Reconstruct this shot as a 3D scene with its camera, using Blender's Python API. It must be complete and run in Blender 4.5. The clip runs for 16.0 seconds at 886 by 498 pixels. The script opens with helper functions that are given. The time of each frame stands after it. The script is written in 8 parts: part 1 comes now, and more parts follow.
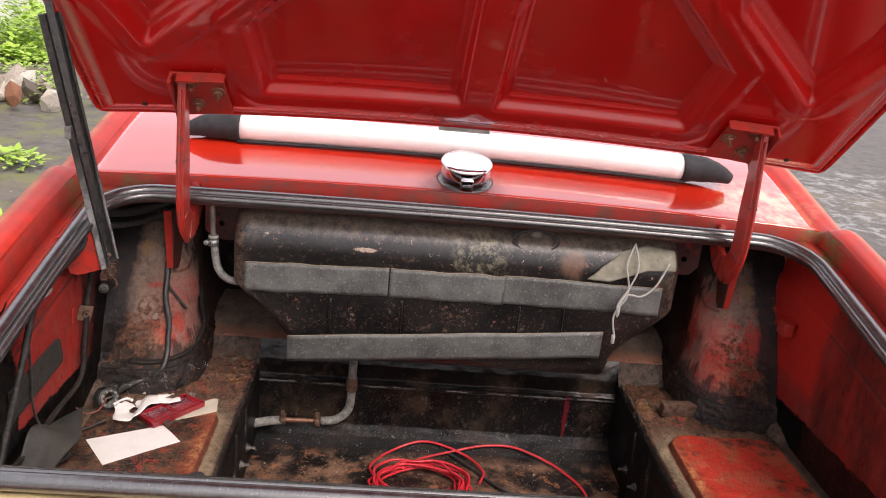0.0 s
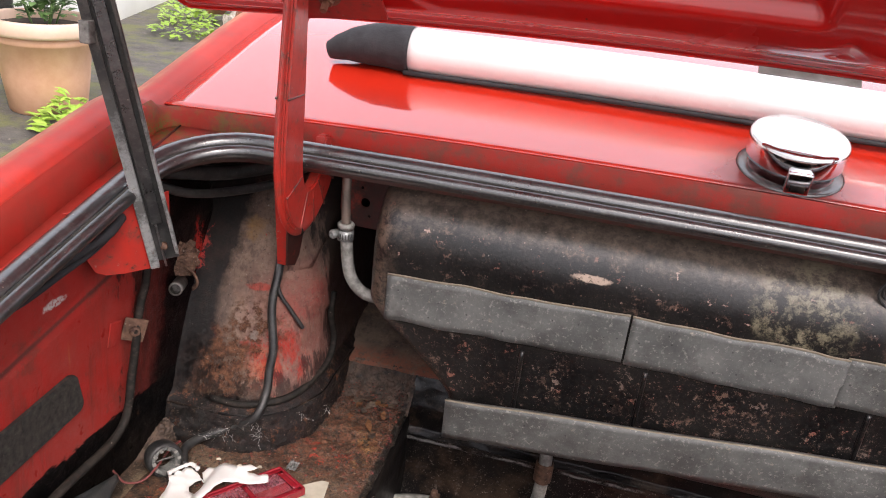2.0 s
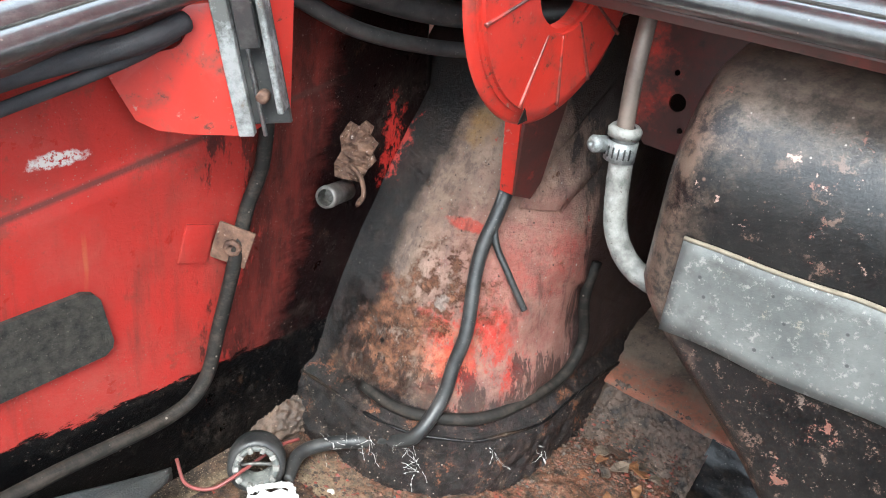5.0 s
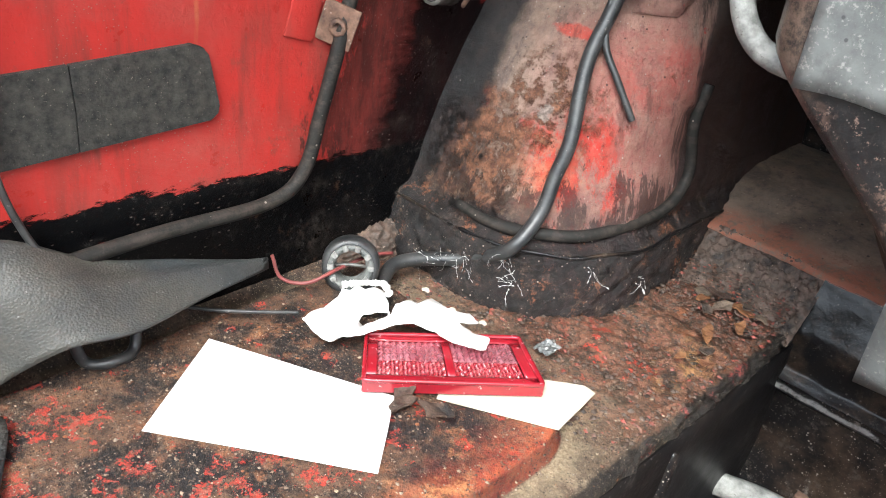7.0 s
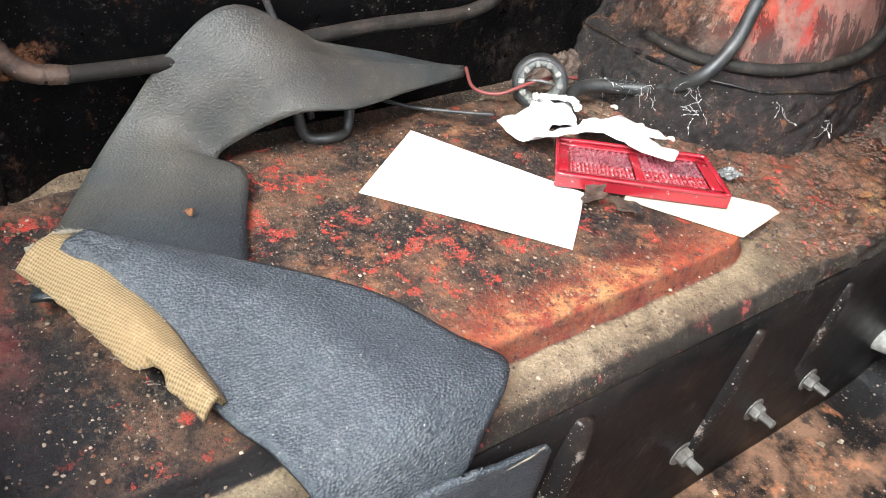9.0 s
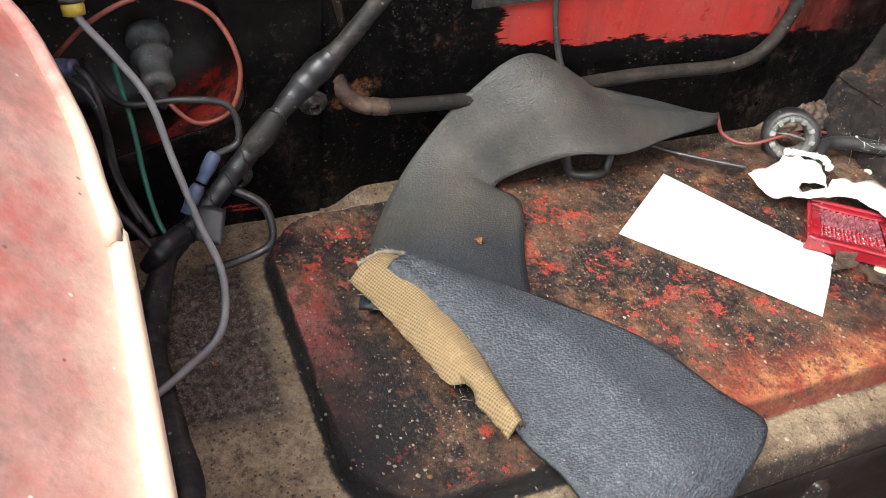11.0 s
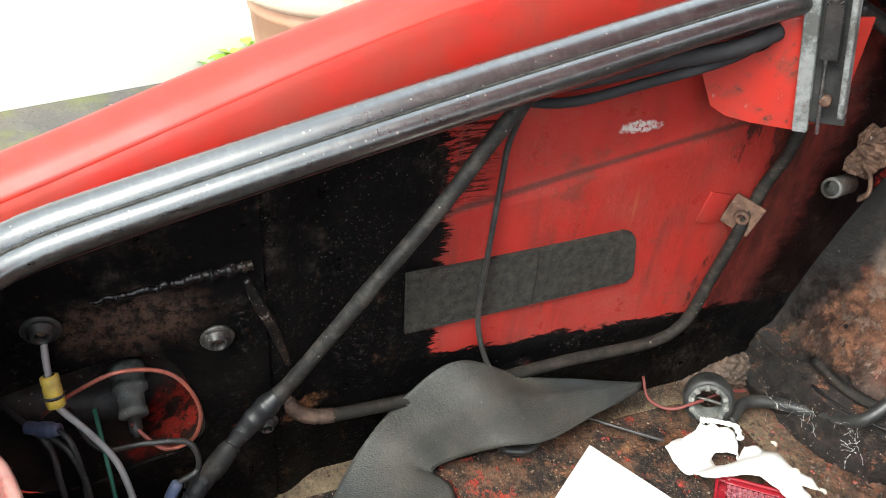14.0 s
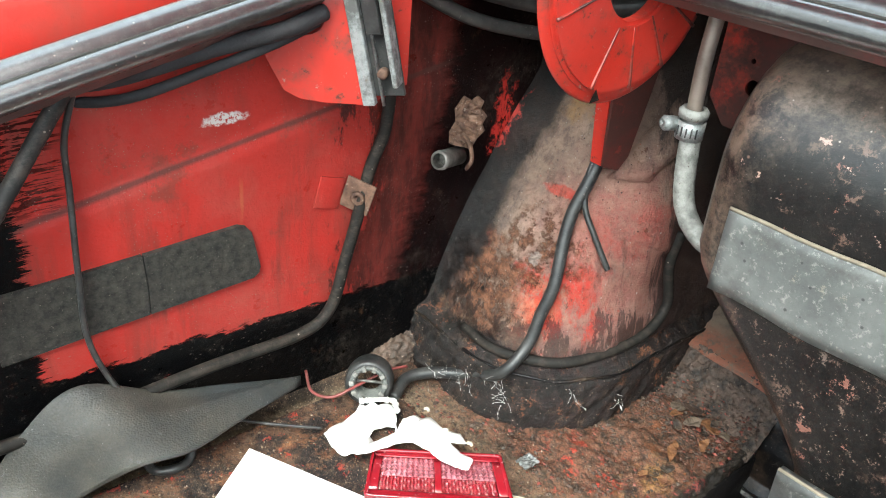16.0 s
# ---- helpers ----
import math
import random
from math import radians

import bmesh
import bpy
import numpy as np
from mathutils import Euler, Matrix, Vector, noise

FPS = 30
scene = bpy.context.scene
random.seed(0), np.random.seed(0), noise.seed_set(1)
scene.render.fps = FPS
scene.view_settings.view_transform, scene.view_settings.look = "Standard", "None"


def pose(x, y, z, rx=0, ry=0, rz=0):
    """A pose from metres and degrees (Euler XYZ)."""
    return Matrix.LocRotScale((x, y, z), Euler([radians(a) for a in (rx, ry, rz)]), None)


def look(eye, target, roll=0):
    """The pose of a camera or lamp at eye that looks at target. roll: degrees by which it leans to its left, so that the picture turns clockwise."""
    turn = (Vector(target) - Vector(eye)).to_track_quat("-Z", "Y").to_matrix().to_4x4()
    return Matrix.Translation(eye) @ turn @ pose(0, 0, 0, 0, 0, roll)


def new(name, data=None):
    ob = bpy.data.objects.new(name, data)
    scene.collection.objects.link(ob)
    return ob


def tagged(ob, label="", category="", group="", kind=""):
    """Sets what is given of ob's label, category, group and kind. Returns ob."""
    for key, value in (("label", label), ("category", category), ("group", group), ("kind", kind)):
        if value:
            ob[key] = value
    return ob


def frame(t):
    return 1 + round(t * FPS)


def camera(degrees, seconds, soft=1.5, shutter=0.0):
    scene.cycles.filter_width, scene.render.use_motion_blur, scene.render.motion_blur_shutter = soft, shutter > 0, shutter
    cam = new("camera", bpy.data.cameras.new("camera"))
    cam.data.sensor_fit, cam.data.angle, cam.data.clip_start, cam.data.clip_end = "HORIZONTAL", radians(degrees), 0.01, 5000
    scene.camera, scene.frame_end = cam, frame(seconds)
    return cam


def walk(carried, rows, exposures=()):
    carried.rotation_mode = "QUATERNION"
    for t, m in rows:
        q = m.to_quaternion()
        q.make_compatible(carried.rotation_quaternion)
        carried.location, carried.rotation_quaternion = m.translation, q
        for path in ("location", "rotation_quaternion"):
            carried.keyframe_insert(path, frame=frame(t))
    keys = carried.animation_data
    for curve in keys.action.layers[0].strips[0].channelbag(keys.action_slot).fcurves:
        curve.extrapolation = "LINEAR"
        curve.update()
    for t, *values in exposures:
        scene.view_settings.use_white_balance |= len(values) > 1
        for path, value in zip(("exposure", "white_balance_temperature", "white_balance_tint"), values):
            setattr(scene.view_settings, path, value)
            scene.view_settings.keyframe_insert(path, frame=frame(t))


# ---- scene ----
cam = camera(57.6, 16.0, soft=1.0)
PATH = [
    (0, (-0.119, 0.016, 1.16), (0.027, 1.91, 0.533), 5.8),
    (0.5, (-0.115, 0.131, 1.142), (-0.048, 2.026, 0.508), 6.0),
    (1, (-0.105, 0.273, 1.112), (-0.194, 2.157, 0.445), 6.1),
    (1.5, (-0.122, 0.398, 1.082), (-0.381, 2.245, 0.359), 6.4),
    (2, (-0.154, 0.536, 1.048), (-0.504, 2.338, 0.255), 6.7),
    (2.5, (-0.175, 0.647, 1.006), (-0.646, 2.388, 0.141), 6.9),
    (3, (-0.183, 0.739, 0.977), (-0.844, 2.387, 0.057), 6.9),
    (3.2, (-0.192, 0.764, 0.968), (-0.919, 2.375, 0.031), 6.8),
    (5.3, (-0.219, 0.865, 0.854), (-1.316, 2.264, -0.062), 7.4),
    (5.5, (-0.216, 0.862, 0.84), (-1.332, 2.248, -0.074), 7.3),
    (6, (-0.208, 0.858, 0.816), (-1.359, 2.207, -0.108), 7.1),
    (6.5, (-0.205, 0.844, 0.794), (-1.374, 2.163, -0.151), 7.2),
    (7, (-0.199, 0.832, 0.777), (-1.371, 2.12, -0.207), 7.3),
    (7.5, (-0.196, 0.821, 0.762), (-1.373, 2.063, -0.273), 7.4),
    (8, (-0.193, 0.804, 0.749), (-1.379, 1.989, -0.341), 7.7),
    (8.5, (-0.19, 0.787, 0.742), (-1.4, 1.895, -0.401), 8.0),
    (9, (-0.184, 0.77, 0.735), (-1.424, 1.792, -0.456), 8.0),
    (9.5, (-0.181, 0.748, 0.735), (-1.459, 1.663, -0.501), 8.0),
    (10, (-0.182, 0.734, 0.744), (-1.497, 1.553, -0.521), 7.9),
    (10.2, (-0.185, 0.728, 0.748), (-1.511, 1.516, -0.525), 8.0),
    (12.3, (-0.223, 0.692, 0.852), (-1.667, 1.293, -0.395), 5.9),
    (12.5, (-0.222, 0.695, 0.863), (-1.683, 1.28, -0.372), 5.6),
    (13, (-0.224, 0.706, 0.879), (-1.708, 1.307, -0.32), 5.8),
    (13.5, (-0.221, 0.723, 0.898), (-1.725, 1.349, -0.262), 5.7),
    (14, (-0.212, 0.751, 0.916), (-1.721, 1.428, -0.21), 5.2),
    (14.5, (-0.197, 0.771, 0.924), (-1.686, 1.545, -0.164), 5.1),
    (15, (-0.179, 0.795, 0.917), (-1.62, 1.695, -0.139), 5.3),
    (15.5, (-0.167, 0.825, 0.903), (-1.537, 1.854, -0.129), 5.2),
    (16, (-0.147, 0.838, 0.903), (-1.45, 1.968, -0.11), 5.3),
]
walk(cam, [(t, look(eye, target, roll)) for t, eye, target, roll in PATH],
     exposures=[(0.0, 1.0, 6800, 18), (2.0, 1.15, 6550, 16), (3.2, 1.75, 6450, 12), (5.3, 2.56, 5750, 0), (8.0, 2.40, 5900, 3), (10.2, 2.57, 5900, 3), (11.2, 2.0, 6350, 7), (12.5, 1.8, 6800, 11), (14.5, 2.05, 6000, -3), (16.0, 2.30, 5950, -4)])

# ---------------------------------------------------------------- light
world = bpy.data.worlds.new("overcast_sky")
scene.world = world
world.use_nodes = True
wn = world.node_tree
sky = wn.nodes.new("ShaderNodeTexSky")
sky.sky_type = "NISHITA"
sky.sun_disc = False
sky.sun_elevation, sky.sun_rotation = radians(52), radians(145)
sky.air_density, sky.dust_density, sky.ozone_density = 1.0, 6.0, 0.6
veil = wn.nodes.new("ShaderNodeMix")
veil.data_type = "RGBA"
veil.inputs[0].default_value = 0.6
veil.inputs[7].default_value = (8.0, 8.2, 8.6, 1)
wn.links.new(sky.outputs["Color"], veil.inputs[6])
wn.links.new(veil.outputs[2], wn.nodes["Background"].inputs["Color"])
wn.nodes["Background"].inputs["Strength"].default_value = 0.13
sun = new("sun", bpy.data.lights.new("sun", "SUN"))
sun.data.energy, sun.data.angle, sun.data.color = 0.9, radians(25), (1.0, 0.97, 0.93)
sun.matrix_world = look((2.2, -2.7, 6.0), (0, 1, 0.6))


# ---------------------------------------------------------------- material builder
class Mat:
    """A node material in object space (metres)."""

    def __init__(s, name):
        s.m = bpy.data.materials.new(name)
        s.m.use_nodes = True
        s.t = s.m.node_tree
        s.b = s.t.nodes["Principled BSDF"]
        s.co = s.t.nodes.new("ShaderNodeTexCoord").outputs["Object"]
        s.xyz = None

    def put(s, socket, v):
        if isinstance(v, bpy.types.NodeSocket):
            s.t.links.new(v, socket)
        elif isinstance(v, (tuple, list)) and len(v) == 3 and socket.type == "RGBA":
            socket.default_value = (*v, 1)
        else:
            socket.default_value = v

    def vec(s, stretch=None, turn=None, shift=None):
        if not (stretch or turn or shift):
            return s.co
        n = s.t.nodes.new("ShaderNodeMapping")
        s.put(n.inputs["Vector"], s.co)
        n.inputs["Scale"].default_value = stretch or (1, 1, 1)
        if turn:
            n.inputs["Rotation"].default_value = [radians(a) for a in turn]
        if shift:
            n.inputs["Location"].default_value = shift
        return n.outputs["Vector"]

    def noise(s, scale, detail=5, rough=0.6, dist=0.0, **kw):
        n = s.t.nodes.new("ShaderNodeTexNoise")
        s.put(n.inputs["Vector"], s.vec(**kw))
        n.inputs["Scale"].default_value, n.inputs["Detail"].default_value = scale, detail
        n.inputs["Roughness"].default_value, n.inputs["Distortion"].default_value = rough, dist
        return n.outputs["Fac"]

    def vor(s, scale, feature="F1", **kw):
        n = s.t.nodes.new("ShaderNodeTexVoronoi")
        n.feature = feature
        s.put(n.inputs["Vector"], s.vec(**kw))
        n.inputs["Scale"].default_value = scale
        return n.outputs["Distance"]

    def wave(s, scale, dist=0.0, axis="X", **kw):
        n = s.t.nodes.new("ShaderNodeTexWave")
        n.bands_direction = axis
        s.put(n.inputs["Vector"], s.vec(**kw))
        n.inputs["Scale"].default_value, n.inputs["Distortion"].default_value = scale, dist
        return n.outputs["Fac"]

    def ax(s, i):
        if s.xyz is None:
            s.xyz = s.t.nodes.new("ShaderNodeSeparateXYZ")
            s.put(s.xyz.inputs[0], s.co)
        return s.xyz.outputs[i]

    def op(s, kind, a, b=0.0, c=0.0):
        n = s.t.nodes.new("ShaderNodeMath")
        n.operation = kind
        for k, v in enumerate((a, b, c)):
            s.put(n.inputs[k], v)
        return n.outputs[0]

    def add(s, a, b):
        return s.op("ADD", a, b)

    def mul(s, a, b):
        return s.op("MULTIPLY", a, b)

    def top(s, a, b):
        return s.op("MAXIMUM", a, b)

    def low(s, a, b):
        return s.op("MINIMUM", a, b)

    def inv(s, a):
        return s.op("SUBTRACT", 1.0, a)

    def band(s, v, lo, hi, a=0.0, b=1.0):
        n = s.t.nodes.new("ShaderNodeMapRange")
        for k, x in zip(("Value", "From Min", "From Max", "To Min", "To Max"), (v, lo, hi, a, b)):
            s.put(n.inputs[k], x)
        return n.outputs["Result"]

    def grains(s, scale, share, size=0.32, **kw):
        """Crisp single grains: 1 in the cores of a share of random cells."""
        n = s.t.nodes.new("ShaderNodeTexVoronoi")
        s.put(n.inputs["Vector"], s.vec(**kw))
        n.inputs["Scale"].default_value = scale
        q = s.t.nodes.new("ShaderNodeSeparateColor")
        s.put(q.inputs[0], n.outputs["Color"])
        keep = s.op("GREATER_THAN", q.outputs[0], 1.0 - share)
        return s.mul(keep, s.band(s.add(n.outputs["Distance"], s.mul(q.outputs[1], 0.25)), size + 0.1, size))

    def spot(s, centre, radius, soft, wob=0.0, wscale=40, stretch=(1, 1, 1)):
        """1 inside a ball about a place, with a ragged edge."""
        n = s.t.nodes.new("ShaderNodeVectorMath")
        n.operation = "DISTANCE"
        s.put(n.inputs[0], s.vec(stretch=stretch) if stretch != (1, 1, 1) else s.co)
        n.inputs[1].default_value = [c * q for c, q in zip(centre, stretch)]
        d = n.outputs["Value"]
        if wob:
            d = s.add(d, s.mul(s.add(s.noise(wscale, 6, 0.7), -0.5), wob))
        return s.band(d, radius + soft, radius - soft)

    def mix(s, f, a, b):
        n = s.t.nodes.new("ShaderNodeMix")
        n.data_type = "RGBA"
        s.put(n.inputs[0], f)
        s.put(n.inputs[6], a)
        s.put(n.inputs[7], b)
        return n.outputs[2]

    def done(s, color, rough=0.5, metal=0.0, bump=None, strength=0.4, dist=0.002, coat=0.0, spec=0.5, coat_rough=0.1, coat_ior=1.5):
        s.put(s.b.inputs["Base Color"], color)
        s.put(s.b.inputs["Roughness"], rough)
        s.put(s.b.inputs["Metallic"], metal)
        s.put(s.b.inputs["Coat Weight"], coat)
        s.b.inputs["Coat Roughness"].default_value = coat_rough
        s.b.inputs["Coat IOR"].default_value = coat_ior
        s.put(s.b.inputs["Specular IOR Level"], spec)
        if bump is not None:
            n = s.t.nodes.new("ShaderNodeBump")
            s.put(n.inputs["Height"], bump)
            n.inputs["Strength"].default_value, n.inputs["Distance"].default_value = strength, dist
            s.t.links.new(n.outputs["Normal"], s.b.inputs["Normal"])
            s.t.links.new(n.outputs["Normal"], s.b.inputs["Coat Normal"])
        return s.m


RUST_OR = (0.42, 0.13, 0.03)
DIRT = (0.10, 0.07, 0.05)
DUST = (0.30, 0.26, 0.22)


def red_outside(name="red_car_paint_outside", dull=0.0):
    k = Mat(name)
    n = k.noise(3, 4)
    c = k.mix(k.band(n, 0.35, 0.7), (0.62, 0.024, 0.007), (0.52, 0.024, 0.010))
    crest = k.mul(k.band(k.add(k.op("ABSOLUTE", k.ax(0)), k.mul(k.add(k.noise(60, 5), -0.5), 0.012)), 0.590, 0.597), k.band(k.ax(1), 0.80, 0.95))
    c = k.mix(k.mul(crest, 0.85), c, (0.50, 0.23, 0.11))
    c = k.mix(k.mul(k.band(k.noise(160, 3, 0.7), 0.70, 0.76), 0.5), c, DIRT)
    soot = k.spot((-0.008, 1.222, 0.857), 0.052, 0.028, 0.035, 70)
    c = k.mix(k.mul(soot, 0.85), c, (0.03, 0.02, 0.02))
    faded = k.mul(k.spot((0.50, 1.275, 0.87), 0.075, 0.03, 0.14, 25), k.band(k.noise(40, 5), 0.35, 0.6))
    c = k.mix(k.mul(faded, 0.8), c, (0.62, 0.42, 0.25))
    c = k.mix(k.mul(k.grains(60, 0.05, 0.06), 0.8), c, (0.06, 0.03, 0.02))
    if dull:
        c = k.mix(k.band(k.noise(5, 6, 0.7, shift=(2, 1, 0)), 0.40, 0.62, 0.25, 0.75), c, (0.24, 0.018, 0.013))
        c = k.mix(k.mul(k.band(k.noise(30, 7, 0.75), 0.48, 0.62), 0.6), c, (0.30, 0.030, 0.022))
        c = k.mix(k.mul(k.grains(300, 0.04, 0.2), 0.7), c, (0.10, 0.04, 0.03))
    r = k.add(k.band(k.noise(25, 5), 0.3, 0.8, 0.07 + dull * 0.4, 0.18 + dull * 0.4), k.mul(soot, 0.3))
    return k.done(c, r, 0, k.noise(9, 3), 0.05, 0.002, coat=k.mul(k.inv(soot), max(0.0, 1.0 - dull * 1.05)), coat_rough=0.03 + dull * 0.25, coat_ior=1.85 - dull * 0.3)


def gutter_paint():
    k = Mat("dirty_gutter_paint")
    y, ax = k.ax(1), k.op("ABSOLUTE", k.ax(0))
    n, f = k.noise(18, 6, 0.65), k.noise(160, 6, 0.75)
    c = k.mix(k.band(n, 0.35, 0.6), (0.36, 0.018, 0.012), (0.28, 0.030, 0.02))
    front = k.band(k.add(y, k.mul(k.add(n, -0.5), 0.14)), 1.09, 1.15)
    grime = k.mul(k.band(k.noise(30, 6, 0.7), 0.46, 0.60), k.add(k.mul(front, 0.7), 0.2))
    c = k.mix(grime, c, (0.17, 0.048, 0.035))
    moss = k.mul(k.mul(k.band(k.noise(16, 6, 0.7), 0.44, 0.60), k.band(f, 0.40, 0.54)), k.mul(front, k.band(ax, 0.46, 0.52)))
    c = k.mix(k.mul(moss, 0.9), c, (0.11, 0.12, 0.03))
    tan = k.mul(k.band(k.add(y, k.mul(k.add(k.noise(30, 5), -0.5), 0.03)), 0.688, 0.678), k.band(k.noise(9, 4), 0.30, 0.42))
    c = k.mix(tan, c, (0.66, 0.52, 0.28))
    c = k.mix(k.mul(k.band(f, 0.63, 0.68), k.add(k.mul(front, 0.35), 0.15)), c, (0.045, 0.022, 0.016))
    return k.done(c, k.band(n, 0.3, 0.7, 0.42, 0.75), 0, f, 0.3, 0.001, spec=0.25)


def red_inside():
    k = Mat("red_satin_paint_inside")
    n = k.noise(7, 5)
    c = k.mix(k.band(n, 0.35, 0.7), (0.50, 0.008, 0.006), (0.43, 0.009, 0.008))
    c = k.mix(k.mul(k.band(k.noise(5, 6, 0.7, shift=(3, 1, 0)), 0.5, 0.75), 0.25), c, (0.26, 0.02, 0.018))
    c = k.mix(k.mul(k.grains(180, 0.02, 0.15), 0.8), c, (0.06, 0.02, 0.015))
    return k.done(c, k.band(k.noise(12, 4), 0.3, 0.7, 0.16, 0.30), 0, k.noise(30, 2), 0.02, 0.001, coat=0.8, coat_rough=0.04, spec=0.3)


def red_bracket(name="scuffed_red_bracket_paint", dirt=0.0):
    k = Mat(name)
    n, f = k.noise(26, 7, 0.7), k.noise(120, 7, 0.8)
    c = k.mix(k.band(n, 0.35, 0.65), (0.46, 0.026, 0.016), (0.35, 0.030, 0.022))
    c = k.mix(k.mul(k.band(k.noise(60, 6, 0.75), 0.52 - dirt * 0.15, 0.66 - dirt * 0.15), 0.65), c, (0.13, 0.055, 0.04))
    c = k.mix(k.mul(k.band(f, 0.60, 0.64), 0.8), c, (0.045, 0.025, 0.02))
    c = k.mix(k.mul(k.band(k.noise(210, 4, 0.75), 0.64, 0.69), 0.7), c, DUST)
    if dirt:
        c = k.mix(k.mul(k.band(n, 0.60 - dirt * 0.3, 0.72 - dirt * 0.3), 0.85), c, (0.028, 0.020, 0.018))
    return k.done(c, k.band(n, 0.3, 0.7, 0.30, 0.55), 0, f, 0.2, 0.001, coat=0.2)


def side_wall_paint(rear, low_z, name, grime=0.5, front=0.85):
    """Red paint under a coat of black sprayed over its rear and lower parts."""
    k = Mat(name)
    y, z = k.ax(1), k.ax(2)
    rag = k.mul(k.add(k.noise(55, 8, 0.75, stretch=(1, 0.6, 2.0)), -0.5), 0.055)
    fringe = k.mul(k.add(k.noise(170, 5, 0.75, stretch=(1, 0.10, 2.0)), -0.5), 0.038)
    a = k.band(k.add(k.add(y, fringe), k.mul(rag, 0.4)), rear + 0.0012, rear - 0.0012)
    slope = k.add(z, k.mul(k.add(y, -1.0), 0.04))
    b = k.band(k.add(slope, k.mul(rag, 0.55)), low_z + 0.0008, low_z - 0.0008)
    c = k.band(k.add(k.add(y, k.mul(k.add(z, -0.6), -0.25)), k.mul(rag, 0.8)), 1.132, 1.150)
    black = k.low(k.top(k.top(a, b), k.mul(c, front)), 1.0)
    chips = k.band(k.noise(48, 6, 0.7, stretch=(1, 0.5, 1.6)), 0.66, 0.69)
    black = k.mul(black, k.inv(k.mul(chips, k.band(z, 0.60, 0.56))))
    streak = k.band(k.noise(60, 6, 0.7, stretch=(1, 1, 0.14)), 0.46, 0.60)
    red = k.mix(k.band(k.noise(9, 5), 0.3, 0.7), (0.38, 0.026, 0.021), (0.29, 0.030, 0.025))
    red = k.mix(k.mul(k.band(k.noise(11, 7, 0.72, shift=(3, 2, 0)), 0.48, 0.66), 0.45), red, (0.29, 0.085, 0.068))
    red = k.mix(k.mul(k.mul(streak, k.band(k.noise(16, 4, 0.6, stretch=(1, 1, 0.4)), 0.44, 0.60)), grime), red, (0.13, 0.035, 0.027))
    red = k.mix(k.mul(k.band(k.noise(26, 8, 0.78), 0.57, 0.63), 0.6), red, (0.16, 0.045, 0.033))
    red = k.mix(k.mul(k.band(k.noise(420, 4, 0.8), 0.60, 0.68), 0.35), red, (0.12, 0.05, 0.04))
    red = k.mix(k.mul(k.band(k.add(y, k.mul(k.add(k.noise(34, 7, 0.75, stretch=(1, 1, 0.35)), -0.5), 0.20)), 1.100, 1.108), front * 0.90), red, k.mix(k.band(k.noise(70, 6, 0.75, stretch=(1, 1, 0.3)), 0.42, 0.60), (0.016, 0.010, 0.009), (0.10, 0.022, 0.018)))
    # dark line along the pressed crease: its shade put into the colour
    fold = k.op("ABSOLUTE", k.add(k.add(z, k.mul(k.add(y, -0.903), -0.18)), -0.690))
    red = k.mix(k.mul(k.band(fold, 0.0022, 0.0006), 0.8), red, (0.07, 0.03, 0.025))
    red = k.mix(k.mul(k.band(k.noise(40, 4, 0.6, stretch=(1, 1, 0.12)), 0.69, 0.74), 0.45), red, (0.38, 0.15, 0.06))
    fine = k.noise(260, 4, 0.75)
    blk = k.mix(k.band(k.noise(15, 6, 0.7), 0.5, 0.72), (0.002, 0.002, 0.0023), (0.007, 0.006, 0.0055))
    blk = k.mix(k.mul(k.band(k.noise(17, 8, 0.75), 0.52, 0.66), 0.6), blk, k.mix(k.band(k.noise(110, 8, 0.82), 0.46, 0.58), (0.004, 0.0035, 0.003), (0.060, 0.048, 0.040)))
    blk = k.mix(k.mul(k.band(k.noise(38, 8, 0.8, shift=(2, 6, 1)), 0.60, 0.67), 0.6), blk, (0.070, 0.038, 0.024))
    scuff = k.mul(k.band(k.noise(210, 7, 0.85, shift=(8, 1, 1)), 0.56, 0.66), k.band(k.noise(22, 5, 0.7, shift=(1, 9, 0)), 0.44, 0.58))
    blk = k.mix(k.mul(scuff, 0.32), blk, (0.16, 0.14, 0.125))
    bristle = k.mul(k.band(k.noise(520, 3, 0.7, stretch=(1, 0.06, 1.0)), 0.50, 0.55), k.mul(k.band(k.add(y, k.mul(k.add(k.noise(160, 3, 0.6, stretch=(1, 0.1, 1)), -0.5), 0.03)), rear + 0.030, rear + 0.022), k.top(k.band(z, 0.690, 0.700), k.mul(k.band(z, 0.655, 0.648), k.band(z, 0.61, 0.62)))))
    black = k.low(k.top(black, k.mul(bristle, 0.85)), 1.0)
    col = k.mix(black, red, blk)
    col = k.mix(k.mul(k.mul(k.grains(480, 0.10, 0.22, stretch=(1, 0.7, 1.2)), k.band(k.noise(18, 5), 0.46, 0.60)), 0.55), col, (0.20, 0.16, 0.135))
    col = k.mix(k.mul(k.grains(900, 0.08, 0.3), 0.5), col, (0.22, 0.18, 0.15))
    col = k.mix(k.mul(k.spot((-0.540, 0.818, 0.574), 0.006, 0.002, 0.018, 90, (1, 0.5, 1)), k.band(k.noise(120, 6, 0.8), 0.42, 0.52)), col, (0.21, 0.10, 0.05))
    col = k.mix(k.mul(k.grains(150, 0.05, 0.12), 0.9), col, (0.05, 0.02, 0.015))
    crust = k.mul(k.spot((-0.534, 0.738, 0.662), 0.034, 0.012, 0.05, 60, (1, 1, 2.2)), k.band(k.noise(170, 6, 0.8), 0.44, 0.56))
    col = k.mix(k.mul(crust, 0.55), col, (0.085, 0.050, 0.036))
